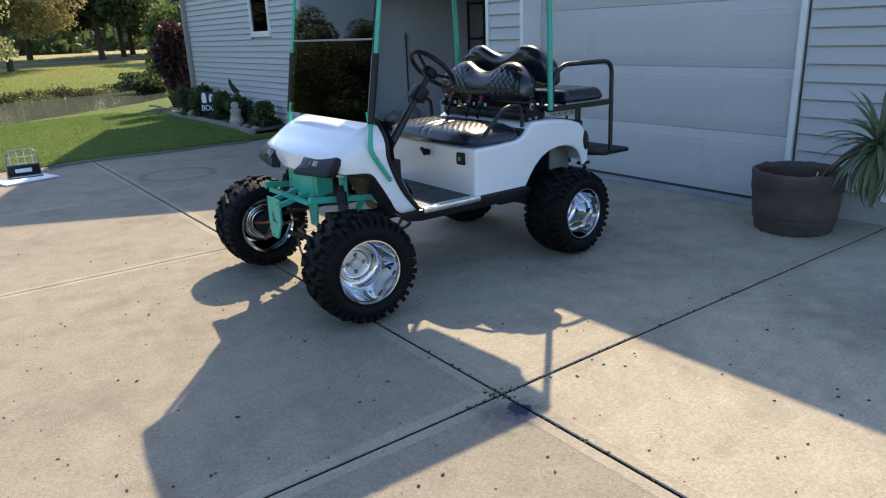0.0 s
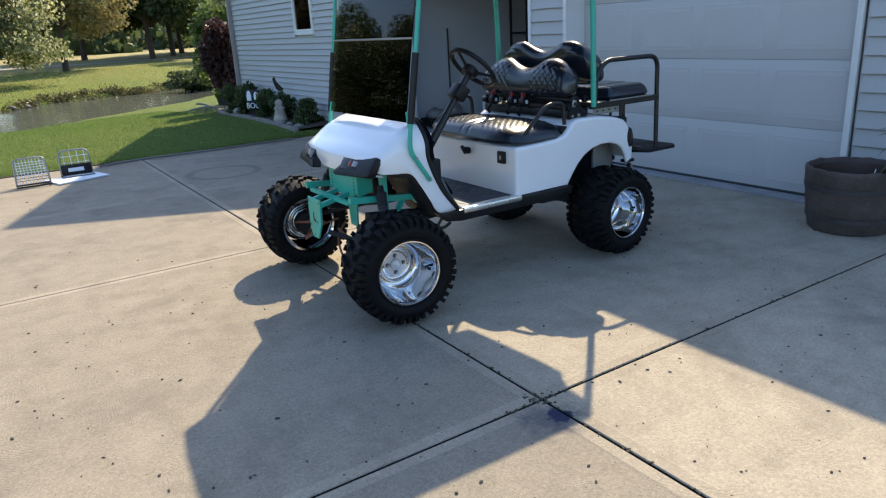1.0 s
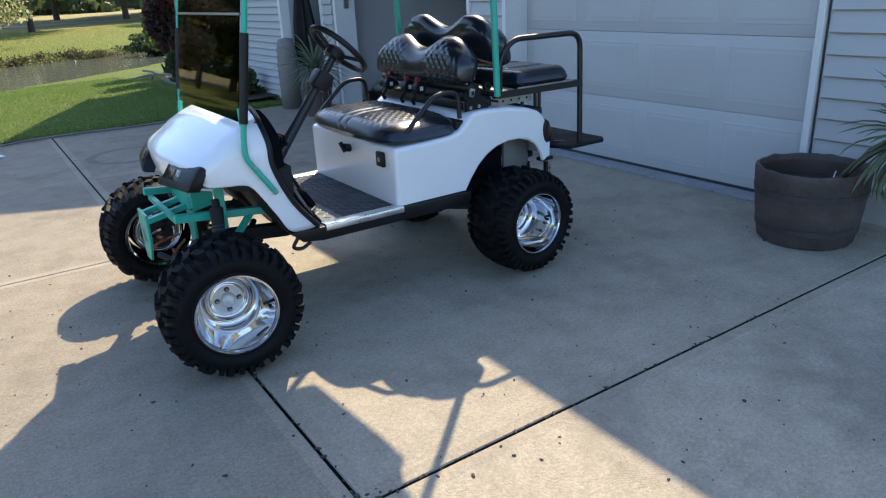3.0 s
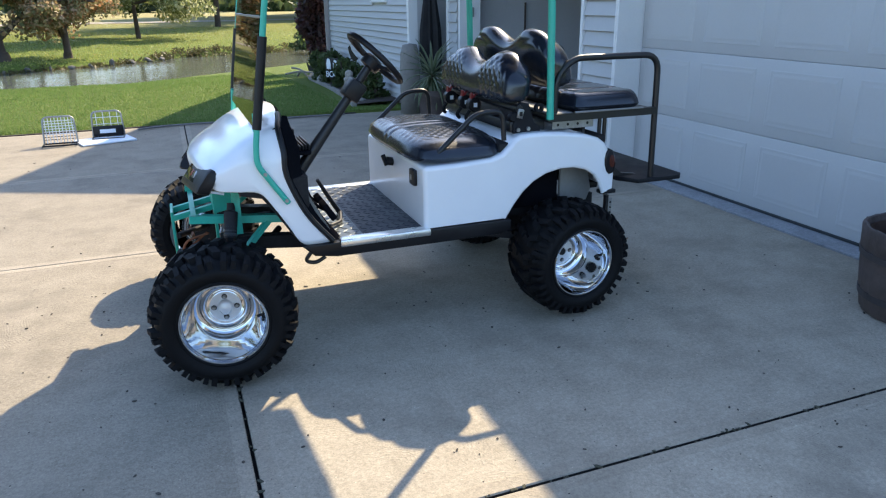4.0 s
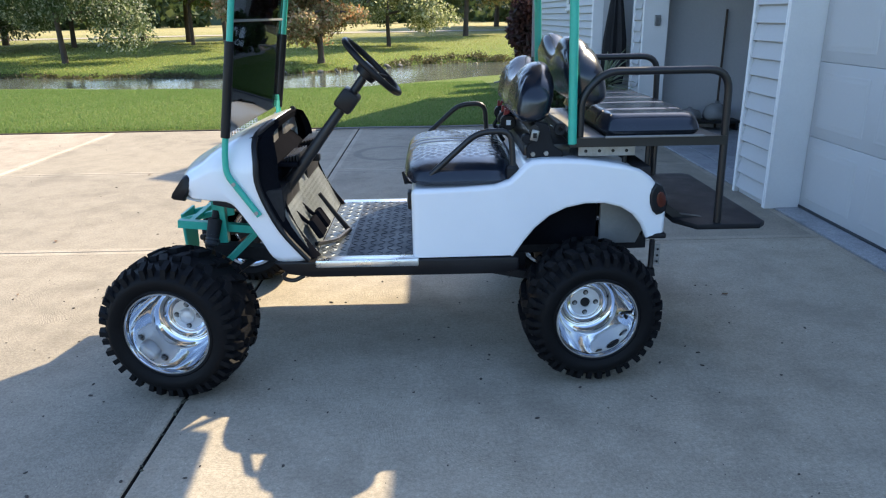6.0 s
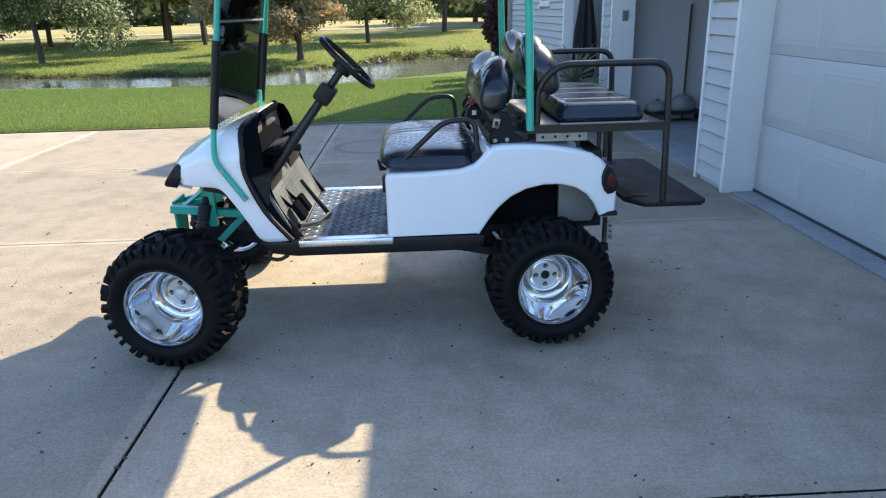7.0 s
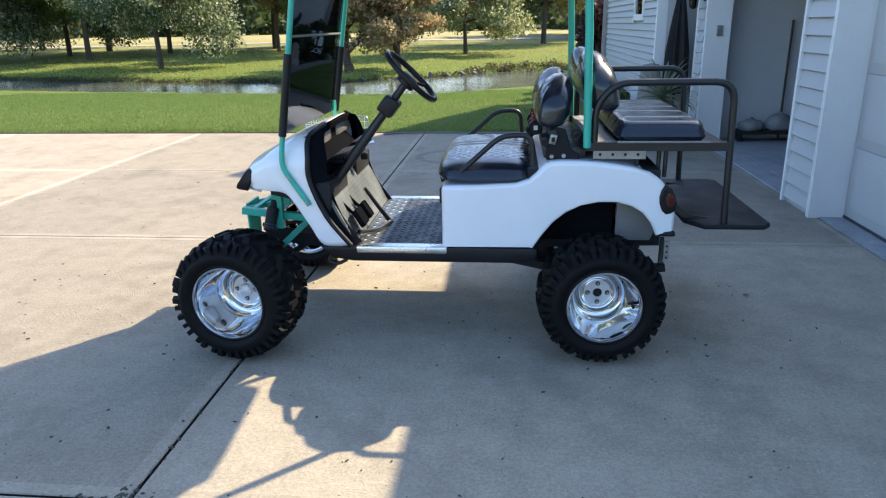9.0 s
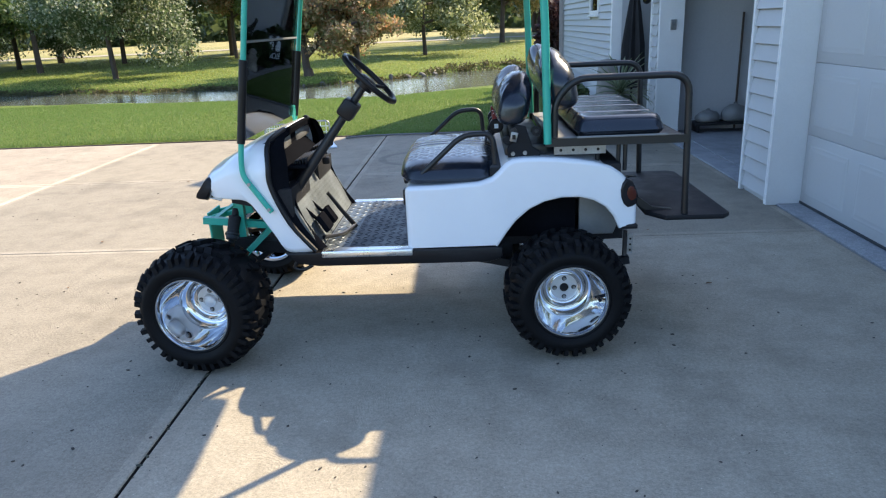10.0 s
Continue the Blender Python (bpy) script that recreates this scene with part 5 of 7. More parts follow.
def wheel(x, s, yaw, cap, out, size=1.0):
    """s: -1 on the driver's side. The rim is dished on its outer face."""
    y_out = out if s < 0 else 2 * CY - out
    yc = y_out - s * 0.118
    t = part("tyre", tyre_mesh(), M_RUBBER, cart, "knobbly black off-road tyre", smooth=True, angle=30)
    t.matrix_parent_inverse = Matrix.Identity(4)
    t.matrix_basis = Matrix.Translation((x - cart.location.x, yc - CY, 0.292 * size)) @ Matrix.Diagonal((size, 1, size, 1)) @ Matrix.Rotation(radians(yaw), 4, "Z") @ (Matrix.Rotation(math.pi, 4, "Z") if s > 0 else Matrix.Identity(4))
    for k in range(38):
        places = [("edge_long" if k % 2 else "edge", k), ("inner", k + 0.4)]
        if k % 2:
            places += [("crown_a", k + 0.5), ("crown_c", k + 0.9)]
        else:
            places += [("crown_b", k + 0.7)]
        for row, at in places:
            g = new("lug", lug_mesh(row))
            g.parent = t
            g.matrix_basis = Matrix.Rotation(-2 * math.pi * (at + 0.12 * math.sin(k * 2.7)) / 38, 4, "Y")
    rim = part("rim", lathed([(0.164, 0.17), (0.178, 0.172), (0.178, 0.160), (0.160, 0.150), (0.157, 0.06), (0.156, 0.03), (0.1575, -0.10), (0.161, -0.121), (0.165, -0.127), (0.170, -0.127), (0.174, -0.122), (0.174, -0.104), (0.160, -0.098)], seg=64), M_CHROME, t, "polished deep-dish aluminium rim", angle=50)
    # the barrel narrows inwards to a stepped centre
    face = lathed([(0.1572, -0.112), (0.1555, -0.10), (0.152, -0.06), (0.146, -0.015), (0.139, 0.022), (0.130, 0.048), (0.118, 0.060), (0.106, 0.064), (0.102, 0.062), (0.099, 0.055), (0.094, 0.052), (0.091, 0.057), (0.086, 0.066), (0.078, 0.069), (0.071, 0.067), (0.067, 0.0635), (0.045, 0.064), (0.0, 0.067)], seg=64)
    part("rim_face", face, M_CHROME, t, "polished stepped rim centre", angle=50)
    part("rim_centre", lathed([(0.065, 0.0632), (0.063, 0.0610), (0.024, 0.0605), (0.0225, 0.063), (0.0, 0.063)], seg=40), M_SATIN, t, "satin centre of the rim", angle=20)
    if cap:
        bm = lathed([(0.032, 0.0635), (0.032, 0.046), (0.028, 0.039), (0.024, 0.037), (0.022, 0.041), (0.019, 0.039), (0.0, 0.037)], seg=28)
    else:
        bm = lathed([(0.021, 0.063), (0.020, 0.0595), (0.0, 0.0595)], seg=24)
    part("hub_cap", bm, M_SATIN if cap else M_FRAME, t, "brushed hub cap" if cap else "black open hub", angle=50)
    for k in range(4):
        a = math.pi / 2 * k
        c = (0.046 * math.cos(a), 0, 0.046 * math.sin(a))
        part("lug_recess", lathed([(0.0115, 0.0598), (0.0, 0.0598)], seg=14, center=c), M_FRAME, t, "dark recess round a wheel nut")
        part("lug_nut", lathed([(0.0075, 0.063), (0.0075, 0.052), (0.005, 0.049), (0.0, 0.0485)], seg=6, center=c), M_SILVER_DULL, t, smooth=False)
    part("valve", tubed([(0.149, -0.035, -0.012), (0.138, -0.040, -0.012), (0.126, -0.048, -0.012)], 0.006, seg=8), M_BLACK, t, "black rubber valve stem")
    part("weight", boxed(0.143, 0.150, -0.055, -0.030, -0.035, -0.020, bev=0.001), M_FRAME, t, "dark balance weight")
    part("brake_drum", lathed([(0.0, 0.14), (0.06, 0.14), (0.072, 0.13), (0.075, 0.076), (0.0, 0.076)], seg=24), M_FRAME, t, "dark brake drum")


wheel(-0.012, -1, -6, True, 0.985)
wheel(-0.012, 1, -6, True, 0.985)
wheel(1.644, -1, 3, False, 1.055, 0.965)
wheel(1.644, 1, 0, False, 1.055, 0.965)

# front suspension in green, with its plates, arms and dampers
bm = bmesh.new()
slab_outline(bm, [(1.585, 0.715), (1.93, 0.715), (1.93, 0.60), (1.87, 0.575), (1.645, 0.575), (1.585, 0.60)], "x", 0.01, 0.025, bev=0.003)
tower = part("tower_plate", bm, M_GREEN, cart, "sea-green drilled suspension tower", smooth=False)
for y in (1.573, 1.93):
    part("tower_side", slabbed([(0.01, 0.715), (0.11, 0.71), (0.11, 0.60), (0.01, 0.58)], "y", y, y + 0.012, bev=0.002), M_GREEN, tower, smooth=False)


def hole(x, y, z, r, parent):
    bm = bmesh.new()
    bm.faces.new([bm.verts.new((x, y + r * math.cos(a), z + r * math.sin(a))) for a in [2 * math.pi * q / 8 for q in range(8)]])
    part("hole", bm, M_BLACK, parent, "dark drilled hole", smooth=False)


for k in range(5):
    for y in (1.61, 1.905):
        hole(0.0085, y, 0.60 + k * 0.021, 0.006, tower)
bm = bmesh.new()
slab_outline(bm, [(1.69, 0.575), (1.86, 0.575), (1.86, 0.38), (1.83, 0.335), (1.76, 0.335), (1.70, 0.43)], "x", -0.178, -0.165, bev=0.003)
bumper = part("front_plate", bm, M_GREEN, cart, "sea-green front mounting plate", smooth=False)
for y, z in ((1.71, 0.555), (1.84, 0.555), (1.84, 0.41), (1.80, 0.355), (1.74, 0.44)):
    hole(-0.1795, y, z, 0.007, bumper)
bm = bmesh.new()
bm.faces.new([bm.verts.new((-0.1795, y, z)) for y, z in ((1.785, 0.49), (1.80, 0.49), (1.80, 0.44), (1.76, 0.43), (1.765, 0.45), (1.785, 0.455))])
part("cut_out", bm, M_BLACK, bumper, "dark hooked cut-out", smooth=False)
for y in (1.70, 1.85):
    part("plate_arm", tubed([(-0.168, y, 0.545), (0.02, y, 0.585)], 0.0125, square=True), M_GREEN, cart, "sea-green box-section arm", smooth=False)
part("plate_cross", tubed([(-0.08, 1.50, 0.575), (-0.08, 2.02, 0.575)], 0.0115, square=True), M_GREEN, cart, "sea-green cross bar", smooth=False)
part("lower_plate", slabbed([(1.60, 0.575), (1.72, 0.575), (1.70, 0.40), (1.62, 0.40)], "x", 0.012, 0.024, bev=0.002), M_GREEN, cart, "sea-green lower plate", smooth=False)
part("front_upright", tubed([(0.10, 1.43, 0.52), (0.10, 1.43, 0.80)], 0.017, square=True), M_GREEN, cart, "sea-green upright", smooth=False)



def corner(s):
    yi, yo = CY + s * 0.13, CY + s * 0.56
    part("control_arm", tubed([(0.30, yi, 0.46), (0.16, CY + s * 0.33, 0.40), (0.01, yo, 0.33)], 0.015), M_FRAME, cart, "dark tubular control arm")
    part("control_arm", tubed([(-0.16, yi, 0.40), (-0.05, CY + s * 0.36, 0.36), (0.0, yo, 0.31)], 0.015), M_FRAME, cart, "dark tubular control arm")
    part("radius_bar", tubed([(-0.10, CY + s * 0.30, 0.60), (0.30, CY + s * 0.30, 0.56), (0.36, CY + s * 0.30, 0.50)], 0.017, square=True), M_GREEN, cart, "sea-green longitudinal bar", smooth=False)
    part("diagonal_bar", tubed([(0.24, CY + s * 0.30, 0.56), (0.10, CY + s * 0.36, 0.43)], 0.012, square=True), M_GREEN, cart, "sea-green diagonal bar", smooth=False)
    a, b = Vector((0.08, CY + s * 0.33, 0.66)), Vector((0.03, CY + s * 0.46, 0.36))
    d = part("damper", tubed([a, a.lerp(b, 0.10), a.lerp(b, 0.12), a.lerp(b, 0.46), a.lerp(b, 0.48), b], 0.02, radii=[0.018, 0.018, 0.030, 0.027, 0.015, 0.015], seg=14), M_FRAME, cart, "dark telescopic damper")
    boot = [a.lerp(b, 0.10 + 0.34 * k / 14) for k in range(15)]
    part("boot", tubed(boot, 0.03, radii=[0.019 + 0.008 * (k / 14) + (0.004 if k % 2 else 0.0) for k in range(15)], seg=16), M_HOSE, d, "grey ribbed rubber boot")
    part("tie_rod", tubed([(-0.09, CY + s * 0.10, 0.40), (-0.10, CY + s * 0.55, 0.31)], 0.008), M_COPPER, cart, "rusty tie rod")
    part("spindle", tubed([(0.0, CY + s * 0.54, 0.38), (0.0, CY + s * 0.54, 0.24)], 0.026), M_FRAME, cart, "dark steering spindle")
    part("stub_axle", tubed([(0.0, CY + s * 0.52, 0.292), (0.0, CY + s * 0.575, 0.292)], 0.02), M_FRAME, cart)
    part("front_liner", slabbed([(0.11, 0.72), (0.20, 0.70), (0.25, 0.63), (0.305, 0.54), (0.37, 0.45), (0.40, 0.45), (0.40, 0.78), (0.11, 0.78)], "y", CY + s * 0.29 - 0.18, CY + s * 0.29 + 0.18, bev=0.01), M_FRAME, cart, "black inner wing liner")
    part("brake_cable", tubed(smooth_path([(-0.02, CY + s * 0.05, 0.42), (-0.12, CY + s * 0.15, 0.36), (-0.14, CY + s * 0.30, 0.26), (-0.02, CY + s * 0.46, 0.30)], 6), 0.006, seg=6), M_COPPER, cart, "copper brake cable")
    part("rear_spring", tubed(smooth_path([(1.25, CY + s * 0.40, 0.40), (1.65, CY + s * 0.40, 0.33), (1.96, CY + s * 0.40, 0.37)], 6), 0.018, square=True), M_FRAME, cart, "dark leaf spring")
    part("frame_rail", tubed([(0.02, CY + s * 0.26, 0.47), (0.40, CY + s * 0.26, 0.43), (1.95, CY + s * 0.26, 0.47)], 0.03, square=True), M_FRAME, cart, "black chassis rail", smooth=False)
    part("side_hook", tubed(bent([(0.40, CY + s * 0.45, 0.44), (0.36, CY + s * 0.45, 0.39), (0.41, CY + s * 0.45, 0.375), (0.455, CY + s * 0.45, 0.40)], 0.03), 0.009), M_STEEL_BLACK, cart, "black hook under the sill")


both(corner)
part("rear_axle", tubed([(1.648, CY - 0.52, 0.284), (1.648, CY + 0.52, 0.284)], 0.035), M_FRAME, cart, "dark rear axle")
part("rear_motor", tubed([(1.50, CY, 0.36), (1.52, CY, 0.36), (1.80, CY, 0.36), (1.82, CY, 0.36)], 0.11, radii=[0.06, 0.12, 0.12, 0.06], seg=20), M_FRAME, cart, "dark motor housing")
part("power_unit", boxed(0.98, 1.42, CY - 0.30, CY + 0.30, 0.34, 0.44, bev=0.02), M_FRAME, cart, "dark power unit under the seat")


# ---- planting ----
rng = np.random.default_rng(7)


def leaf_cloud(name, centres, radii, per, size, material, parent=None, label="", droop=0.0, long=1.5):
    """Many small single leaves, thrown about the given centres."""
    C = np.repeat(np.asarray(centres, float), per, axis=0)
    R = np.repeat(np.asarray(radii, float), per, axis=0)
    n = len(C)
    d = rng.normal(size=(n, 3))
    d /= np.linalg.norm(d, axis=1)[:, None]
    P = C + d * (R * (rng.random(n) ** 0.45)[:, None])
    a = rng.normal(size=(n, 3))
    a[:, 2] -= droop
    a /= np.linalg.norm(a, axis=1)[:, None]
    b = np.cross(a, rng.normal(size=(n, 3)))
    b /= np.linalg.norm(b, axis=1)[:, None]
    s = size * (0.6 + 0.8 * rng.random(n))[:, None]
    A, B = a * s * long / 2, b * s / 2
    V = np.stack([P - A, P + B * 0.9, P + A, P - B * 0.9], axis=1).reshape(-1, 3)
    F = np.arange(4 * n).reshape(-1, 4)
    me = bpy.data.meshes.new(name)
    me.from_pydata(V.tolist(), [], F.tolist())
    me.materials.append(material)
    ob = new(name, me)
    if parent is not None:
        ob.parent = parent
    if label:
        ob["label"] = label
    return ob


def tree(label, height, spread, clear, material, leaves=5200, size=0.22, droop=0.2, seed=1, thick=0.16, forks=7, hang=0.0):
    r = random.Random(seed)
    t = thing("tree", 0, 0, 0, label, "tree", "trees beyond the pond")
    bm = bmesh.new()
    lean = (r.uniform(-0.3, 0.3), r.uniform(-0.3, 0.3))
    top = Vector((lean[0], lean[1], height * 0.8))
    mid = Vector((lean[0] * 0.3, lean[1] * 0.3, clear))
    trunk = smooth_path([(0, 0, -0.3), (0.02, 0, 0.15), mid, mid.lerp(top, 0.5) + Vector((r.uniform(-0.2, 0.2), r.uniform(-0.2, 0.2), 0)), top], 4)
    n = len(trunk)
    tube(bm, trunk, 0.1, radii=[thick * (1.7 if i == 0 else 1.0) * (1 - 0.85 * i / n) + 0.012 for i in range(n)], seg=9)
    centres, radii = [], []
    for k in range(forks):
        f = k / forks
        z0 = clear + (height * 0.72 - clear) * (0.05 + 0.8 * f)
        base = Vector((lean[0] * z0 / height, lean[1] * z0 / height, z0))
        a = 2.4 * k + r.uniform(-0.4, 0.4)
        reach = spread * (0.95 - 0.45 * f) * r.uniform(0.75, 1.05)
        tip = base + Vector((math.cos(a) * reach, math.sin(a) * reach, reach * (r.uniform(0.25, 0.6) - hang)))
        path = smooth_path([base, base.lerp(tip, 0.5) + Vector((0, 0, reach * 0.12)), tip], 4)
        tube(bm, path, 0.05, radii=[thick * 0.5 * (1 - 0.85 * i / len(path)) + 0.008 for i in range(len(path))], seg=6)
        for q in range(5):
            c = base.lerp(tip, r.uniform(0.45, 1.08)) + Vector((r.uniform(-1, 1), r.uniform(-1, 1), r.uniform(-0.5, 0.7))) * spread * 0.24
            centres.append(c)
            rr = spread * r.uniform(0.16, 0.32)
            radii.append((rr * 1.25, rr * 1.25, rr * 0.75))
    for q in range(8):
        c = top + Vector((r.uniform(-1, 1), r.uniform(-1, 1), r.uniform(-0.7, 0.5))) * spread * 0.45
        centres.append(c)
        rr = spread * r.uniform(0.18, 0.32)
        radii.append((rr, rr, rr * 0.8))
    bmesh.ops.recalc_face_normals(bm, faces=bm.faces)
    part("trunk", bm, M_BARK, t)
    leaf_cloud("crown", centres, radii, max(1, leaves // len(centres)), size, material, t, droop=droop)
    return t


def put(t, x, y, turn=0, scale=1.0, dz=0.0):
    t.location = (x, y, ground_z(x, y) + dz)
    t.rotation_euler = (0, 0, radians(turn))
    t.scale = (scale,) * 3
    return t


def again(t, x, y, turn, scale=1.0, label=""):
    t2 = copy_thing(t, pose(x, y, ground_z(x, y), 0, 0, turn))
    t2.scale = (scale,) * 3
    if label:
        t2["label"] = label
    return t2


silver = put(tree("wide silvery-leaved tree with low drooping boughs on the bank", 9.5, 4.2, 1.9, M_LEAF_SILVER, 60000, 0.10, 0.8, 3, 0.17, 17, 0.42), -13.8, 27.7, 0, 0.85)
again(silver, -24.5, 38.0, 140, 1.0)
again(silver, -26.0, 31.0, 30, 1.0)
again(silver, -18.6, 38.5, 200, 0.95)
dark = put(tree("dark green maple with a forked trunk on the bank", 12.0, 4.6, 2.6, M_LEAF, 44000, 0.13, 0.3, 5, 0.26, 12, 0.2), -17.9, 46.3)
again(dark, -31.0, 34.5, 80, 0.9)
again(dark, -20.7, 33.7, 20, 0.72)
again(dark, -11.0, 41.0, 20, 0.85)
again(dark, -25.5, 44.0, 200, 0.95)
again(dark, -14.0, 43.5, 310, 0.8)
put(tree("slender tree with reddish autumn leaves on the far lawn", 7.5, 2.2, 2.0, M_LEAF_RUST, 11000, 0.11, 0.3, 27, 0.12, 9, 0.2), -12.2, 38.7)
small = put(tree("slim green tree with a bare lower trunk on the lawn", 8.5, 3.0, 2.0, M_LEAF, 18000, 0.13, 0.3, 9, 0.13, 9), -9.6, 36.0)
again(small, -30.0, 52.0, 60, 1.1)
pale = put(tree("round pale green tree with fine leaves beyond the pond", 8.5, 3.2, 1.3, M_LEAF_PALE, 32000, 0.105, 0.7, 12, 0.13, 13, 0.45), -1.2, 35.0)
gold = put(tree("maple turning gold beyond the pond", 11.0, 4.4, 2.0, M_LEAF_GOLD, 30000, 0.15, 0.2, 15, 0.22, 12, 0.25), 3.2, 46.6)
again(gold, -33, 48, 120, 1.1)
big = put(tree("tall dark shade tree beyond the pond", 14.0, 5.6, 2.2, M_LEAF_DARK, 26000, 0.26, 0.2, 18, 0.30, 14, 0.25), 11.0, 60.0)
for x, y, turn, k in ((17.0, 75, 60, 1.1), (20.5, 79, 100, 1.2), (14.5, 68, 30, 1.0), (7.5, 72, 160, 1.1), (24.0, 70, 210, 1.1)):
    again(big, x, y, turn, k)
again(dark, -40.0, 44, 70, 1.2)
again(dark, 20, 52, 70, 1.2)
again(dark, -8.0, 52, 230, 0.9)
rust = put(tree("multi-stemmed tree with rusty autumn leaves at the water's edge", 6.5, 2.3, 0.5, M_LEAF_RUST, 16000, 0.11, 0.3, 21, 0.22, 12), -5.0, pond_sides(-5.0)[1] + 2.7)
again(rust, -3.2, pond_sides(-3.2)[1] + 2.2, 130, 0.8, "smaller tree with rusty autumn leaves at the water's edge")


def woods():
    """The far belt of trees, closing the view all round."""
    cs, rs = [], []
    r = random.Random(33)
    for k in range(150):
        a = 2 * math.pi * (k + r.random()) / 150
        d = r.uniform(105, 130)
        for q in range(2):
            cs.append((d * math.sin(a) + r.uniform(-4, 4), d * math.cos(a) + r.uniform(-4, 4), 1.5 + q * 2.6 + r.uniform(-1, 1)))
            w = r.uniform(3.0, 4.8)
            rs.append((w, w, r.uniform(2.2, 3.2)))
    ob = leaf_cloud("woods", cs, rs, 150, 1.15, M_LEAF_DARK, long=1.2)
    tagged(ob, "distant belt of dark green woodland", "woods", kind="stuff")


woods()


def far_ridge():
    """The dark mass of the woods behind their outer leaves, all round."""
    bm = bmesh.new()
    n = 240
    ring = []
    for k in range(n):
        a = 2 * math.pi * k / n
        col = []
        for q, f in enumerate((0.0, 0.35, 0.7, 1.0)):
            d = 136 + 3.5 * noise.noise((math.cos(a) * 9, math.sin(a) * 9, q * 1.7)) + 3 * f
            h = 5.0 + 1.6 * noise.noise((math.cos(a) * 22, math.sin(a) * 22, 3.1)) + 1.2 * noise.noise((math.cos(a) * 70, math.sin(a) * 70, 8.0))
            col.append(bm.verts.new((d * math.sin(a), d * math.cos(a), -1 + (h + 1) * f)))
        ring.append(col)
    for k in range(n):
        p, q = ring[k], ring[(k + 1) % n]
        for i in range(3):
            bm.faces.new((p[i], q[i], q[i + 1], p[i + 1]))
    tagged(obj("backdrop_woods", bm, worn("far_foliage", (0.055, 0.075, 0.04), 0.9, 0.5, 0.5, 2.5, 0.2, world_space=True), smooth=True), "dark mass of distant woodland", "woods", kind="structure")


far_ridge()


def shrub(label, x, y, rx, ry, h, material, n=1500, size=0.06, seed=1, z=None):
    r = random.Random(seed)
    z = ground_z(x, y) if z is None else z
    s = thing("shrub", x, y, z, label, "shrub")
    bm = bmesh.new()
    for k in range(5):
        a = k * 1.3 + seed
        tube(bm, smooth_path([(0, 0, -0.05), (0.15 * rx * math.cos(a), 0.15 * ry * math.sin(a), h * 0.3), (0.6 * rx * math.cos(a), 0.6 * ry * math.sin(a), h * 0.8)], 3), 0.012, seg=5)
    bmesh.ops.recalc_face_normals(bm, faces=bm.faces)
    st = part("stems", bm, M_BARK, s)
    st.matrix_parent_inverse = Matrix.Identity(4)
    cs, rs = [], []
    for k in range(16):
        a = r.uniform(0, 6.28)
        q = r.random() ** 0.5 * 0.7
        zz = r.uniform(0.10, 0.85)
        w = math.sqrt(max(0.1, 1 - (zz - 0.4) ** 2 * 2))
        cs.append((rx * q * w * math.cos(a), ry * q * w * math.sin(a), h * zz))
        rs.append((rx * 0.42, ry * 0.42, h * 0.2))
    leaf_cloud("foliage", cs, rs, n // 16, size, material, s)
    return s


M_BANK = leaf_material("bank_plants", [(0.08, 0.085, 0.03), (0.11, 0.095, 0.04), (0.06, 0.065, 0.025), (0.13, 0.105, 0.055)])


def bank():
    """Rough growth along the far shore, and a few stones."""
    r = random.Random(4)
    cs, rs = [], []
    for k in range(420):
        x = -34 + k * 0.105 + r.uniform(-0.3, 0.3)
        wide = max(0.0, min(1.0, (x + 1.5) / 2.5))
        y = pond_sides(x)[1] + r.uniform(0.1, 0.5 + 0.5 * wide)
        h = r.uniform(0.04, 0.10) + wide * r.uniform(0.02, 0.16)
        cs.append((x, y, ground_z(x, y) + h * 0.3))
        rs.append((r.uniform(0.25, 0.6), r.uniform(0.2, 0.4), h))
    ob = leaf_cloud("bank_growth", cs, rs, 60, 0.05, M_BANK, long=2.6)
    tagged(ob, "rough brown and green growth along the pond bank", "bank plants", kind="stuff")
    bm = bmesh.new()
    for k in range(9):
        x = -4.6 + k * 0.55 + r.uniform(-0.1, 0.1)
        y = pond_sides(x)[1] + r.uniform(-0.1, 0.3)
        s = r.uniform(0.05, 0.13)
        m = Matrix.Translation((x, y, WATER_Z + 0.04 + s * 0.2)) @ pose(0, 0, 0, r.uniform(0, 90), r.uniform(0, 90), r.uniform(0, 180)) @ Matrix.Diagonal((s * 1.6, s, s * 0.6, 1))
        bmesh.ops.create_icosphere(bm, subdivisions=1, radius=1.0, matrix=m)
    ob = obj("bank_stones", bm, M_BANK_STONE)
    tagged(ob, "weathered stones along the waterline", "stones", kind="stuff")


bank()


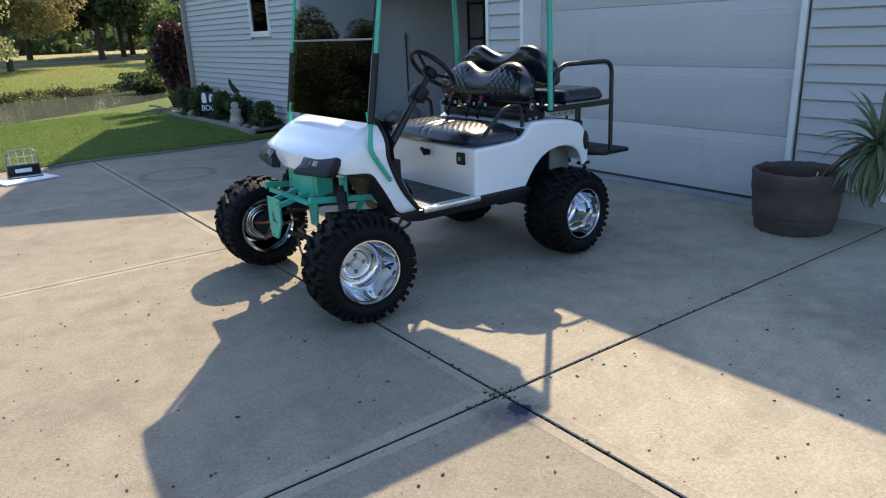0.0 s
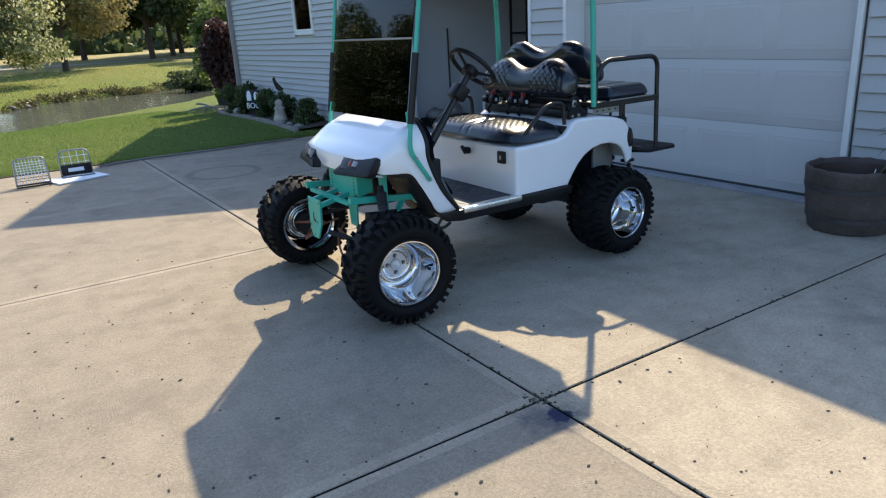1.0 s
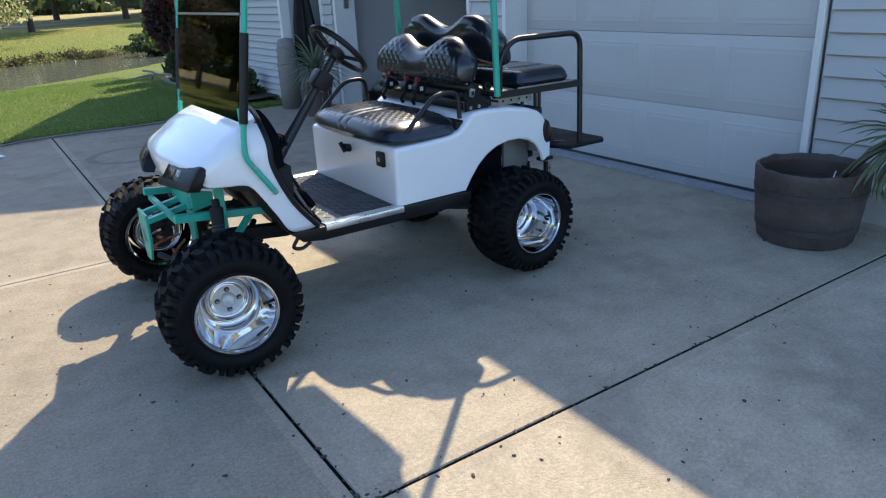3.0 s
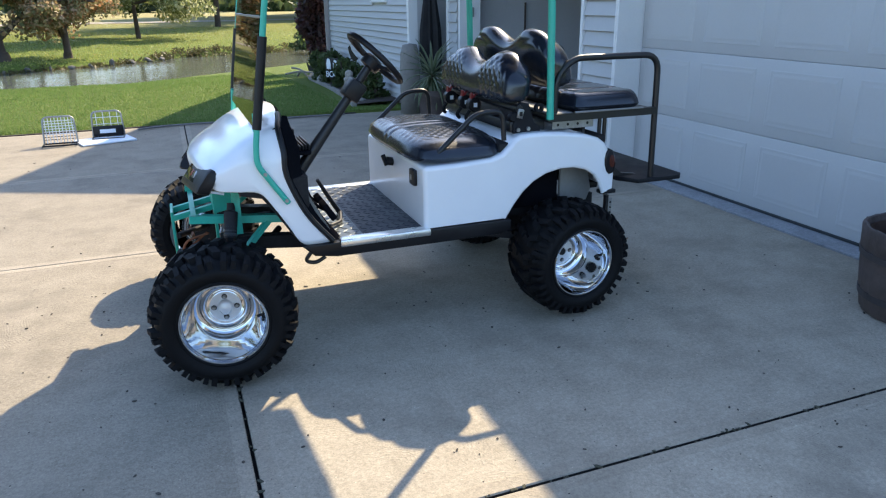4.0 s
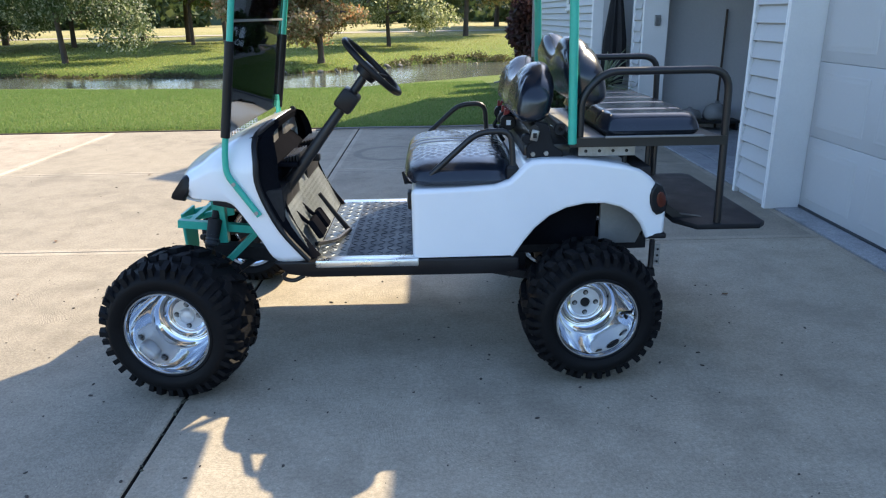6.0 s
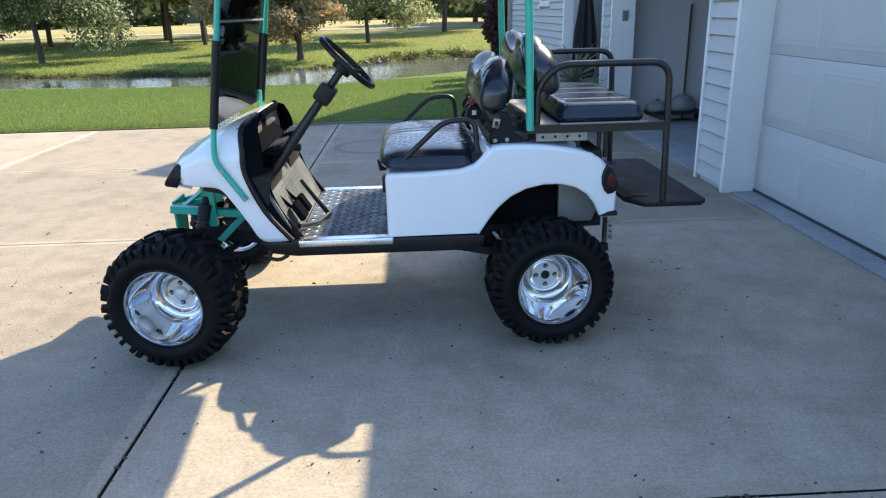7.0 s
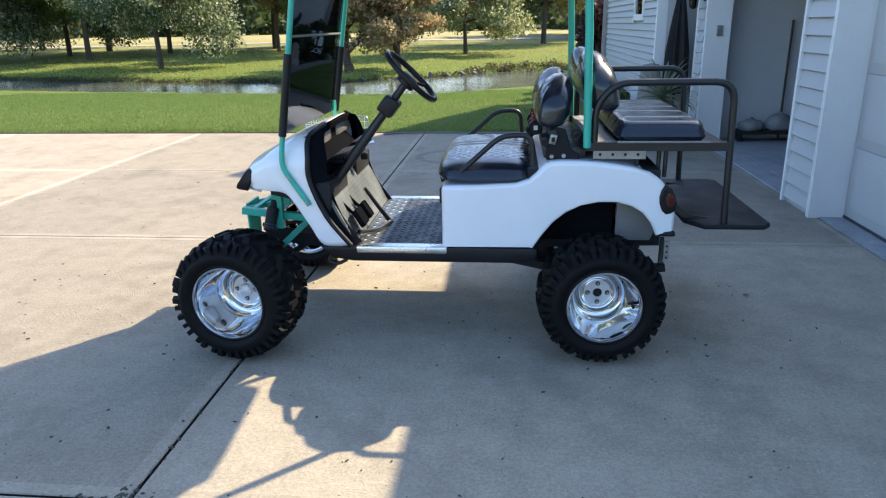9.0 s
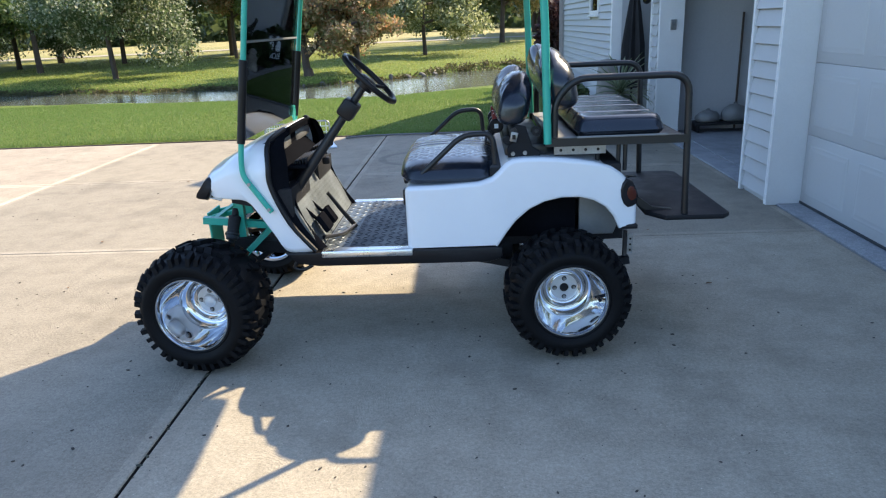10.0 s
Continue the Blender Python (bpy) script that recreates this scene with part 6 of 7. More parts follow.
def bank_grass():
    """Longer grass on the slope beyond the pond."""
    n = 30000
    x = rng.uniform(-24, 10, n)
    far = np.array([pond_sides(a)[1] for a in x])
    y = far + 0.6 + (rng.random(n) ** 1.2) * 18.0
    z = np.array([ground_z(a, b) for a, b in zip(x, y)])
    a = rng.uniform(0, 2 * np.pi, n)
    h = rng.uniform(0.03, 0.075, n)
    w = rng.uniform(0.012, 0.028, n)
    lx, ly = rng.normal(0, 0.5, n) * h, rng.normal(0, 0.5, n) * h
    V = np.stack([np.stack([x - np.cos(a) * w, y - np.sin(a) * w, z - 0.01], 1), np.stack([x + np.cos(a) * w, y + np.sin(a) * w, z - 0.01], 1), np.stack([x + lx, y + ly, z + h], 1)], 1).reshape(-1, 3)
    me = bpy.data.meshes.new("bank_grass")
    me.from_pydata(V.tolist(), [], np.arange(3 * n).reshape(-1, 3).tolist())
    me.materials.append(M_BANK_GRASS)
    tagged(new("bank_grass", me), "yellow-green grass on the slope beyond the pond", "grass", kind="stuff")


M_BANK_GRASS = leaf_material("bank_grass_blade", [(0.23, 0.29, 0.06), (0.28, 0.33, 0.075), (0.33, 0.35, 0.11), (0.37, 0.34, 0.14)], 0.6, 0.5)
bank_grass()


def lawn_blades():
    n = 150000
    x = rng.uniform(-12.5, 3.2, n)
    y = EDGE + 0.02 + (rng.random(n) ** 1.35) * 9.0
    z = np.array([ground_z(a, b) for a, b in zip(x, y)])
    keep = (z > -0.5) & ~((x > 2.3) & (y > 8.4))
    x, y, z = x[keep], y[keep], z[keep]
    n = len(x)
    a = rng.uniform(0, 2 * np.pi, n)
    h = rng.uniform(0.014, 0.034, n) * (1 + 0.3 * (y - EDGE) / 9)
    w = rng.uniform(0.004, 0.007, n) * (1 + 0.9 * (y - EDGE) / 9)
    lx, ly = rng.normal(0, 0.35, n) * h, rng.normal(0, 0.35, n) * h
    V = np.stack([np.stack([x - np.cos(a) * w, y - np.sin(a) * w, z - 0.01], 1), np.stack([x + np.cos(a) * w, y + np.sin(a) * w, z - 0.01], 1), np.stack([x + lx, y + ly, z + h], 1)], 1).reshape(-1, 3)
    me = bpy.data.meshes.new("grass")
    me.from_pydata(V.tolist(), [], np.arange(3 * n).reshape(-1, 3).tolist())
    me.materials.append(M_BLADE)
    tagged(new("grass", me), "short green lawn grass beside the drive", "grass", kind="stuff")


lawn_blades()

# ---- the bed along the wing ----
bed_pts = smooth_path([(2.95, 14.5, 0), (2.72, 13.7, 0), (2.66, 12.4, 0), (2.60, 10.9, 0), (2.50, 9.4, 0), (2.38, 8.45, 0)], 8)


def mulch_bed():
    verts, faces = [], []
    for i, p in enumerate(bed_pts):
        z = max(-0.25, ground_z(p.x, p.y))
        verts += [(p.x, p.y, z + 0.035), (WING_X - 0.03, p.y, z + 0.06)]
        if i:
            faces.append((2 * i - 2, 2 * i, 2 * i + 1, 2 * i - 1))
    tagged(new("mulch_bed", mesh_from("mulch_bed", verts, faces, M_MULCH)), "dark mulched flower bed along the house", "flower bed", kind="structure")


mulch_bed()


def edging():
    e = thing("bed_edging", 2.6, 11.5, 0, "low row of pale edging stones round the flower bed", "edging")
    r = random.Random(2)
    for a, b in zip(bed_pts, bed_pts[1:]):
        d = b - a
        z = max(-0.25, ground_z(a.x, a.y))
        m = Matrix.Translation((*((a + b) / 2).xy, z + 0.03)) @ Matrix.Rotation(math.atan2(d.y, d.x) + r.uniform(-0.05, 0.05), 4, "Z")
        L = d.length * 0.48
        part("edging_stone", boxed(-L, L, -0.035, 0.035, -0.08, 0.025 + r.uniform(-0.01, 0.012), bev=0.010, m=m), M_STONE, e)


edging()
for k, (x, y, rx, h) in enumerate(((2.83, 9.0, 0.25, 0.48), (2.84, 10.2, 0.27, 0.56), (2.84, 11.05, 0.27, 0.60), (2.84, 12.0, 0.28, 0.64), (2.84, 12.85, 0.28, 0.58))):
    shrub("clipped dark evergreen shrub against the siding", x, y, rx, rx, h, M_LEAF_DARK, 1700, 0.055, 40 + k, 0.0)
shrub("tall wine-red shrub at the corner of the house", 3.1, 14.1, 0.58, 0.58, 2.05, M_LEAF_WINE, 8000, 0.075, 50, -0.15)
shrub("tall pale green shrub behind the wine-red one", 3.8, 16.4, 0.78, 0.78, 2.65, M_LEAF, 5200, 0.10, 51, -0.3)
shrub("low dark bush by the water", 5.8, 26.9, 1.3, 0.9, 0.92, M_LEAF_DARK, 3600, 0.10, 52, -0.5)


# ---- yard ornaments ----
def ghost_sign():
    x, y = 2.72, 11.35
    g = thing("yard_sign", x, y, 0.0, "black yard sign with two white ghosts and a word", "yard sign")
    g.rotation_euler = (0, 0, radians(32))
    part("board", boxed(x - 0.008, x + 0.008, y - 0.18, y + 0.18, 0.16, 0.52, bev=0.003), M_BLACK, g)
    part("stake", tubed([(x, y, -0.05), (x, y, 0.2)], 0.008), M_BLACK, g)
    for k, yy in enumerate((y - 0.085, y + 0.085)):
        pts = [(yy - 0.05, 0.32), (yy - 0.055, 0.42), (yy - 0.035, 0.475 + 0.02 * k), (yy, 0.495 + 0.02 * k), (yy + 0.035, 0.475 + 0.02 * k), (yy + 0.055, 0.42), (yy + 0.05, 0.32), (yy + 0.025, 0.335), (yy, 0.32), (yy - 0.025, 0.335)]
        part("ghost_cutout", slabbed(pts, "x", x - 0.016, x - 0.009), M_PAPER, g, smooth=False)
    cu = bpy.data.curves.new("word", "FONT")
    cu.body, cu.size, cu.extrude, cu.align_x = "BOO", 0.15, 0.003, "CENTER"
    cu.materials.append(M_PAPER)
    t = new("word", cu)
    t.parent = g
    t.matrix_basis = Matrix.Translation((-0.014, 0, 0.185)) @ Matrix(((0, 0, -1, 0), (-1, 0, 0, 0), (0, 1, 0, 0), (0, 0, 0, 1)))


ghost_sign()


def cut_out(label, x, y, pts, turn):
    """A flat black lawn figure on a stake."""
    g = thing("yard_figure", x, y, 0.0, label, "yard ornament")
    g.rotation_euler = (0, 0, radians(turn))
    part("silhouette", slabbed([(y + a, b) for a, b in pts], "x", x - 0.005, x + 0.005), M_BLACK, g, smooth=False)
    part("stake", tubed([(x, y, -0.05), (x, y, 0.2)], 0.006), M_BLACK, g)
    return g


cat = [(-0.12, 0.10), (-0.13, 0.30), (-0.10, 0.40), (-0.11, 0.50), (-0.06, 0.45), (-0.01, 0.50), (0.0, 0.40), (0.05, 0.30), (0.10, 0.22), (0.16, 0.30), (0.18, 0.28), (0.13, 0.12)]
c1 = cut_out("black cat cut-out with white eyes in the flower bed", 2.76, 13.45, cat, 35)
for dy in (-0.085, -0.035):
    part("eye", lathed([(0.0, 0.0), (0.016, 0.0), (0.016, 0.004), (0.0, 0.004)], seg=10, axis="x", center=(2.748, 13.45 + dy, 0.42)), M_PAPER, c1, "white eye", smooth=False)
crow = [(-0.14, 0.02), (-0.06, 0.08), (0.02, 0.16), (0.05, 0.24), (0.10, 0.20), (0.07, 0.10), (0.03, 0.02), (-0.04, -0.02)]
c2 = cut_out("black bird cut-out perched over the evergreen shrubs", 2.86, 10.35, [(a, b + 0.55) for a, b in crow], 30)
part("perch", tubed([(2.86, 10.35, -0.05), (2.86, 10.35, 0.6)], 0.006), M_BLACK, c2)
bones = thing("pale_branch", 2.7, 14.25, -0.1, "pale bare branch lying at the end of the flower bed", "branch")
for k, (p, q) in enumerate((((2.45, 15.2, -0.08), (2.9, 13.95, 0.02)), ((2.55, 14.9, 0.08), (2.8, 14.3, -0.08)), ((2.6, 14.45, -0.06), (2.57, 13.95, 0.06)))):
    part("branch_piece", tubed(smooth_path([p, ((p[0] + q[0]) / 2 + 0.03, (p[1] + q[1]) / 2, (p[2] + q[2]) / 2 + 0.05), q], 4), 0.022, seg=7), M_STONE, bones)


def figure():
    x, y = 2.66, 9.85
    bm = bmesh.new()
    lathe(bm, [(0.0, 0.0), (0.12, 0.0), (0.13, 0.10), (0.10, 0.20), (0.085, 0.30), (0.10, 0.36), (0.06, 0.40), (0.072, 0.45), (0.065, 0.50), (0.03, 0.54), (0.0, 0.55)], seg=14, axis="z", center=(x, y, 0.03))
    bmesh.ops.scale(bm, vec=(0.95, 0.95, 0.74), space=Matrix.Translation((-x, -y, -0.03)), verts=bm.verts)
    bmesh.ops.recalc_face_normals(bm, faces=bm.faces)
    ob = obj("garden_statue", bm, worn("painted_resin", (0.36, 0.32, 0.27), 0.7, 0.6, 9, 40, 0.004), smooth=True)
    tagged(ob, "small pale painted garden statue in the flower bed", "statue")


figure()
for k, (x, y, s) in enumerate(((2.58, 9.6, 0.08), (2.58, 8.85, 0.09), (2.72, 12.4, 0.10), (2.74, 13.0, 0.11), (2.60, 9.3, 0.06))):
    bm = bmesh.new()
    bmesh.ops.create_icosphere(bm, subdivisions=2, radius=1.0, matrix=Matrix.Translation((x, y, 0.05)) @ Matrix.Diagonal((s, s * 1.3, s * 0.75, 1)))
    for v in bm.verts:
        v.co += Vector((1, 1, 1)) * 0.02 * noise.noise(v.co * 14)
    tagged(obj("rock", bm, M_STONE, smooth=True), "rounded field stone in the flower bed", "rock", "stones in the bed")

# ---- things on the drive ----


M_PLANTER_HOOP = worn("planter_hoop", (0.045, 0.038, 0.04), 0.6, 0.4, 8, 60, 0.002)


def planter():
    x, y = 3.20, 0.44
    p = thing("barrel_planter", x, y, 0.0, "weathered dark brown barrel-shaped planter by the garage", "planter")
    prof = [(0.245, 0.0), (0.258, 0.012), (0.272, 0.10), (0.276, 0.105), (0.286, 0.20), (0.294, 0.30), (0.298, 0.305), (0.303, 0.40), (0.306, 0.425), (0.300, 0.438), (0.288, 0.436), (0.278, 0.40), (0.272, 0.31)]
    bm = bmesh.new()
    lathe(bm, prof, seg=72, axis="z", center=(x, y, 0))
    for v in bm.verts:
        a = math.atan2(v.co.y - y, v.co.x - x)
        stave = (-0.005 if round(a / (2 * math.pi) * 72) % 4 == 0 else 0.0) + 0.004 * noise.noise((math.cos(a) * 3, math.sin(a) * 3, v.co.z * 4))
        v.co += Vector((math.cos(a), math.sin(a), 0)) * stave
        if v.co.z > 0.42:
            v.co.z += 0.010 * noise.noise((math.cos(a) * 5, math.sin(a) * 5, 1.7))
    bmesh.ops.recalc_face_normals(bm, faces=bm.faces)
    part("tub", bm, M_PLANTER, p, "dark moulded tub with a rough rim", angle=60)
    for z in (0.10, 0.305):
        r0 = 0.275 if z < 0.2 else 0.298
        part("hoop", lathed([(r0 - 0.01, z - 0.018), (r0 + 0.002, z - 0.016), (r0 + 0.005, z + 0.016), (r0 - 0.01, z + 0.018)], seg=48, axis="z", center=(x, y, 0)), M_PLANTER_HOOP, p, "dull dark hoop")
    part("inner_wall", lathed([(0.262, 0.31), (0.272, 0.405)], seg=28, axis="z", center=(x, y, 0)), M_BROWN, p)
    bm = bmesh.new()
    lathe(bm, [(0.0, 0.325), (0.12, 0.33), (0.27, 0.315)], seg=24, axis="z", center=(x, y, 0))
    part("soil", bm, M_SOIL, p, "dark potting soil")
    part("plant_tag", boxed(x - 0.16, x - 0.10, y - 0.10, y - 0.095, 0.32, 0.42, bev=0.001, m=Matrix.Translation((x, y, 0.3)) @ pose(0, 0, 0, 12, 18, 25) @ Matrix.Translation((-x, -y, -0.3))), M_PAPER, p, "small white plant tag", smooth=False)


planter()


def yucca(label, base, crown, n, length, width, seed):
    """A rosette of long arching blades on a stem."""
    r = random.Random(seed)
    t = thing("yucca", *base, label, "potted plant")
    b, c = Vector(base), Vector(crown)
    part("stem", tubed(smooth_path([b, b.lerp(c, 0.5) + Vector((0, 0, 0.04)), c], 4), 0.02, seg=7), M_BARK, t)
    for k in range(n):
        a = 2.399963 * k
        f = (k + 0.5) / n
        el = radians(72 - 135 * f) + r.uniform(-0.2, 0.2)
        L = length * r.uniform(0.6, 1.12)
        out = Vector((math.cos(a), math.sin(a), 0))
        bm = bmesh.new()
        rows = []
        side = Vector((-math.sin(a), math.cos(a), 0))
        p, e = c - Vector((0, 0, 0.10 * f)), el
        for q in range(7):
            g = q / 6
            w = width * (0.55 + 0.9 * g) * (1 - g) ** 0.6 if g < 1 else 0.0008
            d = out * math.cos(e) + Vector((0, 0, math.sin(e)))
            up = side.cross(d)
            rows.append((bm.verts.new(p - side * w + up * w * 0.5), bm.verts.new(p), bm.verts.new(p + side * w + up * w * 0.5)))
            p = p + d * (L / 6)
            e -= r.uniform(0.02, 0.22) + (0.08 + 0.16 * r.random()) * f
        for x, y in zip(rows, rows[1:]):
            bm.faces.new((x[0], x[1], y[1], y[0]))
            bm.faces.new((x[1], x[2], y[2], y[1]))
        part("blade", bm, M_YUCCA, t)
    return t


yucca("yucca with long arching green blades leaning from the barrel", (3.24, 0.35, 0.32), (3.22, -0.04, 0.69), 105, 0.40, 0.022, 3)


def pot(label, x, y, r, h, material, name="flower_pot"):
    p = thing(name, x, y, 0, label, "pot")
    part("pot_body", lathed([(0.0, 0.0), (r * 0.72, 0.0), (r * 0.95, h * 0.8), (r, h * 0.82), (r, h), (r * 0.9, h), (r * 0.88, h * 0.85), (0.0, h * 0.85)], seg=28, axis="z", center=(x, y, 0)), material, p)
    part("soil", lathed([(0.0, h * 0.87), (r * 0.88, h * 0.865)], seg=20, axis="z", center=(x, y, 0)), M_SOIL, p, "dark soil")
    return p


pot("dark glazed pot beside the open garage", 3.02, 6.86, 0.20, 0.42, M_PLANTER)
yucca("spiky yellow-green yucca in a dark pot", (3.02, 6.86, 0.36), (3.02, 6.86, 0.62), 95, 0.52, 0.024, 5)


def wire_basket(x, y, panel, label):
    b = thing("wire_basket", x, y, 0, label, "basket")
    w, h, d = 0.17, 0.31, 0.15
    frame_pts = bent([(x - w, y, 0.02), (x - w * 0.92, y + 0.05, h), (x + w * 0.92, y + 0.05, h), (x + w, y, 0.02)], 0.06)
    part("hoop", tubed(frame_pts, 0.010, seg=8), M_SILVER_DULL, b, "grey-green wire hoop")
    part("base_frame", tubed([(x - w, y, 0.02), (x + w, y, 0.02), (x + w, y - d, 0.02), (x - w, y - d, 0.02), (x - w, y, 0.02)], 0.010, seg=8), M_BLACK, b, "black base frame")
    if panel:
        part("panel", boxed(x - w * 0.95, x + w * 0.95, y - 0.02, y - 0.005, 0.03, 0.15, bev=0.012), M_BLACK, b, "dark grey lower panel")
        part("badge", boxed(x - 0.09, x + 0.08, y - 0.026, y - 0.021, 0.065, 0.11, bev=0.002), M_PAPER, b, "pale oval badge")
    nx = 4 if panel else 9
    for k in range(nx):
        xx = x - w * 0.9 + 2 * w * 0.9 * (k + 0.5) / nx
        part("wire", tubed([(xx, y - 0.005, 0.02), (xx, y + 0.048, h)], 0.004, seg=5), M_PAPER, b)
    for k in range(3 if panel else 8):
        z = 0.05 + (h - 0.08) * (k + 0.5) / (3 if panel else 8)
        part("wire", tubed([(x - w * 0.96, y + 0.05 * z / h, z), (x + w * 0.96, y + 0.05 * z / h, z)], 0.004, seg=5), M_PAPER if panel or k > 1 else M_BLACK, b)
    return b


wire_basket(-1.33, 7.18, False, "wire mesh basket standing at the lawn's edge")
wire_basket(-0.85, 7.42, True, "wire basket with a dark lower panel on a white board")
tagged(obj("white_board", boxed(-0.29, 0.29, -0.21, 0.21, 0.003, 0.02, bev=0.004, m=Matrix.Translation((-0.88, 7.22, 0)) @ pose(0, 0, 0, 0, 0, 18)), M_PAPER), "flat white board lying on the drive", "board")
tagged(obj("soil_edge", boxed(-9.0, 2.3, EDGE + 0.002, EDGE + 0.05, -0.15, 0.012, bev=0.006), M_SOIL), "thin strip of bare soil where the lawn meets the drive", "soil", kind="structure")
tagged(obj("garden_hose", tubed(smooth_path([(-0.55, 7.80, 0.02), (-0.2, 7.92, 0.02), (0.3, 7.95, 0.02), (0.9, 7.89, 0.02), (1.6, 7.93, 0.02), (2.1, 7.91, 0.02)], 8), 0.013, seg=8), M_PALE_HOSE), "pale grey garden hose lying along the edge of the lawn", "hose")


def lantern():
    x, y, z = T - 0.02, 7.36, 1.60
    l = thing("wall_lantern", x, y, z, "black wall lantern with clear glass beside the garage", "wall lamp")
    part("bracket", tubed(bent([(x, y, z + 0.20), (x - 0.10, y, z + 0.30), (x - 0.13, y, z + 0.26)], 0.05), 0.012), M_BLACK, l)
    part("wall_plate", boxed(x - 0.008, x + 0.002, y - 0.05, y + 0.05, z + 0.08, z + 0.26, bev=0.006), M_BLACK, l)
    part("cap", lathed([(0.0, 0.27), (0.03, 0.25), (0.075, 0.21), (0.07, 0.20), (0.0, 0.20)], seg=6, axis="z", center=(x - 0.13, y, z)), M_BLACK, l)
    part("glass", lathed([(0.045, 0.02), (0.058, 0.20)], seg=6, axis="z", center=(x - 0.13, y, z)), M_PANE, l, "clear lantern glass", smooth=False)
    for k in range(6):
        a = 2 * math.pi * k / 6
        part("bar", tubed([(x - 0.13 + 0.046 * math.cos(a), y + 0.046 * math.sin(a), z + 0.015), (x - 0.13 + 0.06 * math.cos(a), y + 0.06 * math.sin(a), z + 0.205)], 0.004, seg=5), M_BLACK, l)
    part("base", lathed([(0.0, -0.01), (0.03, 0.0), (0.05, 0.02), (0.0, 0.02)], seg=6, axis="z", center=(x - 0.13, y, z)), M_BLACK, l)


lantern()


def umbrella():
    x, y = 3.36, 7.83
    u = thing("patio_umbrella", x, y, 0, "closed black patio umbrella in the entry", "umbrella")
    bm = bmesh.new()
    rings = []
    for i, (z, r) in enumerate(((0.55, 0.10), (0.75, 0.13), (1.1, 0.12), (1.5, 0.075), (1.85, 0.03))):
        rings.append([bm.verts.new((x + (r * (1.25 if k % 2 else 0.8)) * math.cos(2 * math.pi * k / 16), y + (r * (1.25 if k % 2 else 0.8)) * math.sin(2 * math.pi * k / 16), z)) for k in range(16)])
    for a, b in zip(rings, rings[1:]):
        for k in range(16):
            bm.faces.new((a[k], a[(k + 1) % 16], b[(k + 1) % 16], b[k]))
    part("cloth", bm, M_FRAME, u)
    part("pole", tubed([(x, y, 0.0), (x, y, 1.95)], 0.016), M_BLACK, u)
    part("foot", lathed([(0.0, 0.0), (0.2, 0.0), (0.19, 0.05), (0.03, 0.09), (0.0, 0.09)], seg=20, axis="z", center=(x, y, 0)), M_STONE, u)


umbrella()
bm = bmesh.new()
lathe(bm, [(0.0, 0.0), (0.14, 0.0), (0.15, 0.5), (0.13, 0.8), (0.10, 0.92), (0.0, 0.94)], seg=12, axis="z", center=(3.02, 7.76, 0.0))
for v in bm.verts:
    v.co += Vector((1, 0.6, 0.3)) * 0.03 * noise.noise(v.co * 5)
bmesh.ops.recalc_face_normals(bm, faces=bm.faces)
tagged(obj("stone_post", bm, M_STONE, smooth=True), "rough grey stone post beside the entry", "post")
bm = boxed(T + 0.09, T + 0.16, 7.125, 7.149, 1.28, 1.40, bev=0.006)
tagged(obj("keypad", bm, M_SILVER_DULL), "small grey door keypad on the jamb", "keypad")


# ---- inside the open garage ----
def shelf_unit(x, y):
    s = thing("shelf_unit", x, y, 0, "dark steel shelf unit against the garage wall", "shelf")
    for px in (x - 0.55, x + 0.55):
        for py in (y - 0.2, y + 0.2):
            part("upright", boxed(px - 0.015, px + 0.015, py - 0.015, py + 0.015, 0.02, 1.9), M_STEEL_BLACK, s)
    for z in (0.2, 0.75, 1.3, 1.85):
        part("shelf_board", boxed(x - 0.56, x + 0.56, y - 0.21, y + 0.21, z, z + 0.03), M_FRAME, s)


shelf_unit(6.4, 7.2)
shelf_unit(8.6, 7.2)
for k, (x, y, w, d, h) in enumerate(((5.3, 7.05, 0.45, 0.35, 0.40), (5.25, 6.6, 0.3, 0.3, 0.28), (7.4, 7.1, 0.5, 0.4, 0.55))):
    tagged(obj("storage_bin", boxed(x - w / 2, x + w / 2, y - d / 2, y + d / 2, 0.021, h, bev=0.02), M_GREY_TANK if k % 2 else M_PAPER), "plastic storage bin on the garage floor", "bin", "bins in the garage")
bm = bmesh.new()
tube(bm, [(4.6, 7.40, 0.02), (4.62, 7.44, 1.45)], 0.014, seg=7)
tagged(obj("broom_handle", bm, M_BARK), "dark pole leaning on the garage wall", "pole")



def sack(x, y, z, rx, ry, h, seed):
    """A slumped plastic sack with a tied neck."""
    bm = bmesh.new()
    lathe(bm, [(0.0, 0.0), (0.8, 0.0), (1.0, 0.18), (1.0, 0.45), (0.8, 0.72), (0.4, 0.88), (0.14, 0.92), (0.2, 1.0), (0.0, 0.98)], seg=22, axis="z")
    for v in bm.verts:
        q = 1 + 0.22 * noise.noise(v.co * 2.3 + Vector((seed, 0, 0))) + 0.08 * noise.noise(v.co * 7 + Vector((0, seed, 0)))
        v.co = Vector((x + v.co.x * rx * q, y + v.co.y * ry * q, z + max(0.0, v.co.z * h * (1 + 0.15 * noise.noise(v.co * 3)))))
    bmesh.ops.recalc_face_normals(bm, faces=bm.faces)
    tagged(obj("sack", bm, M_GREY_TANK, smooth=True), "slumped grey-white plastic sack on a low bench", "sack", "sacks in the garage")


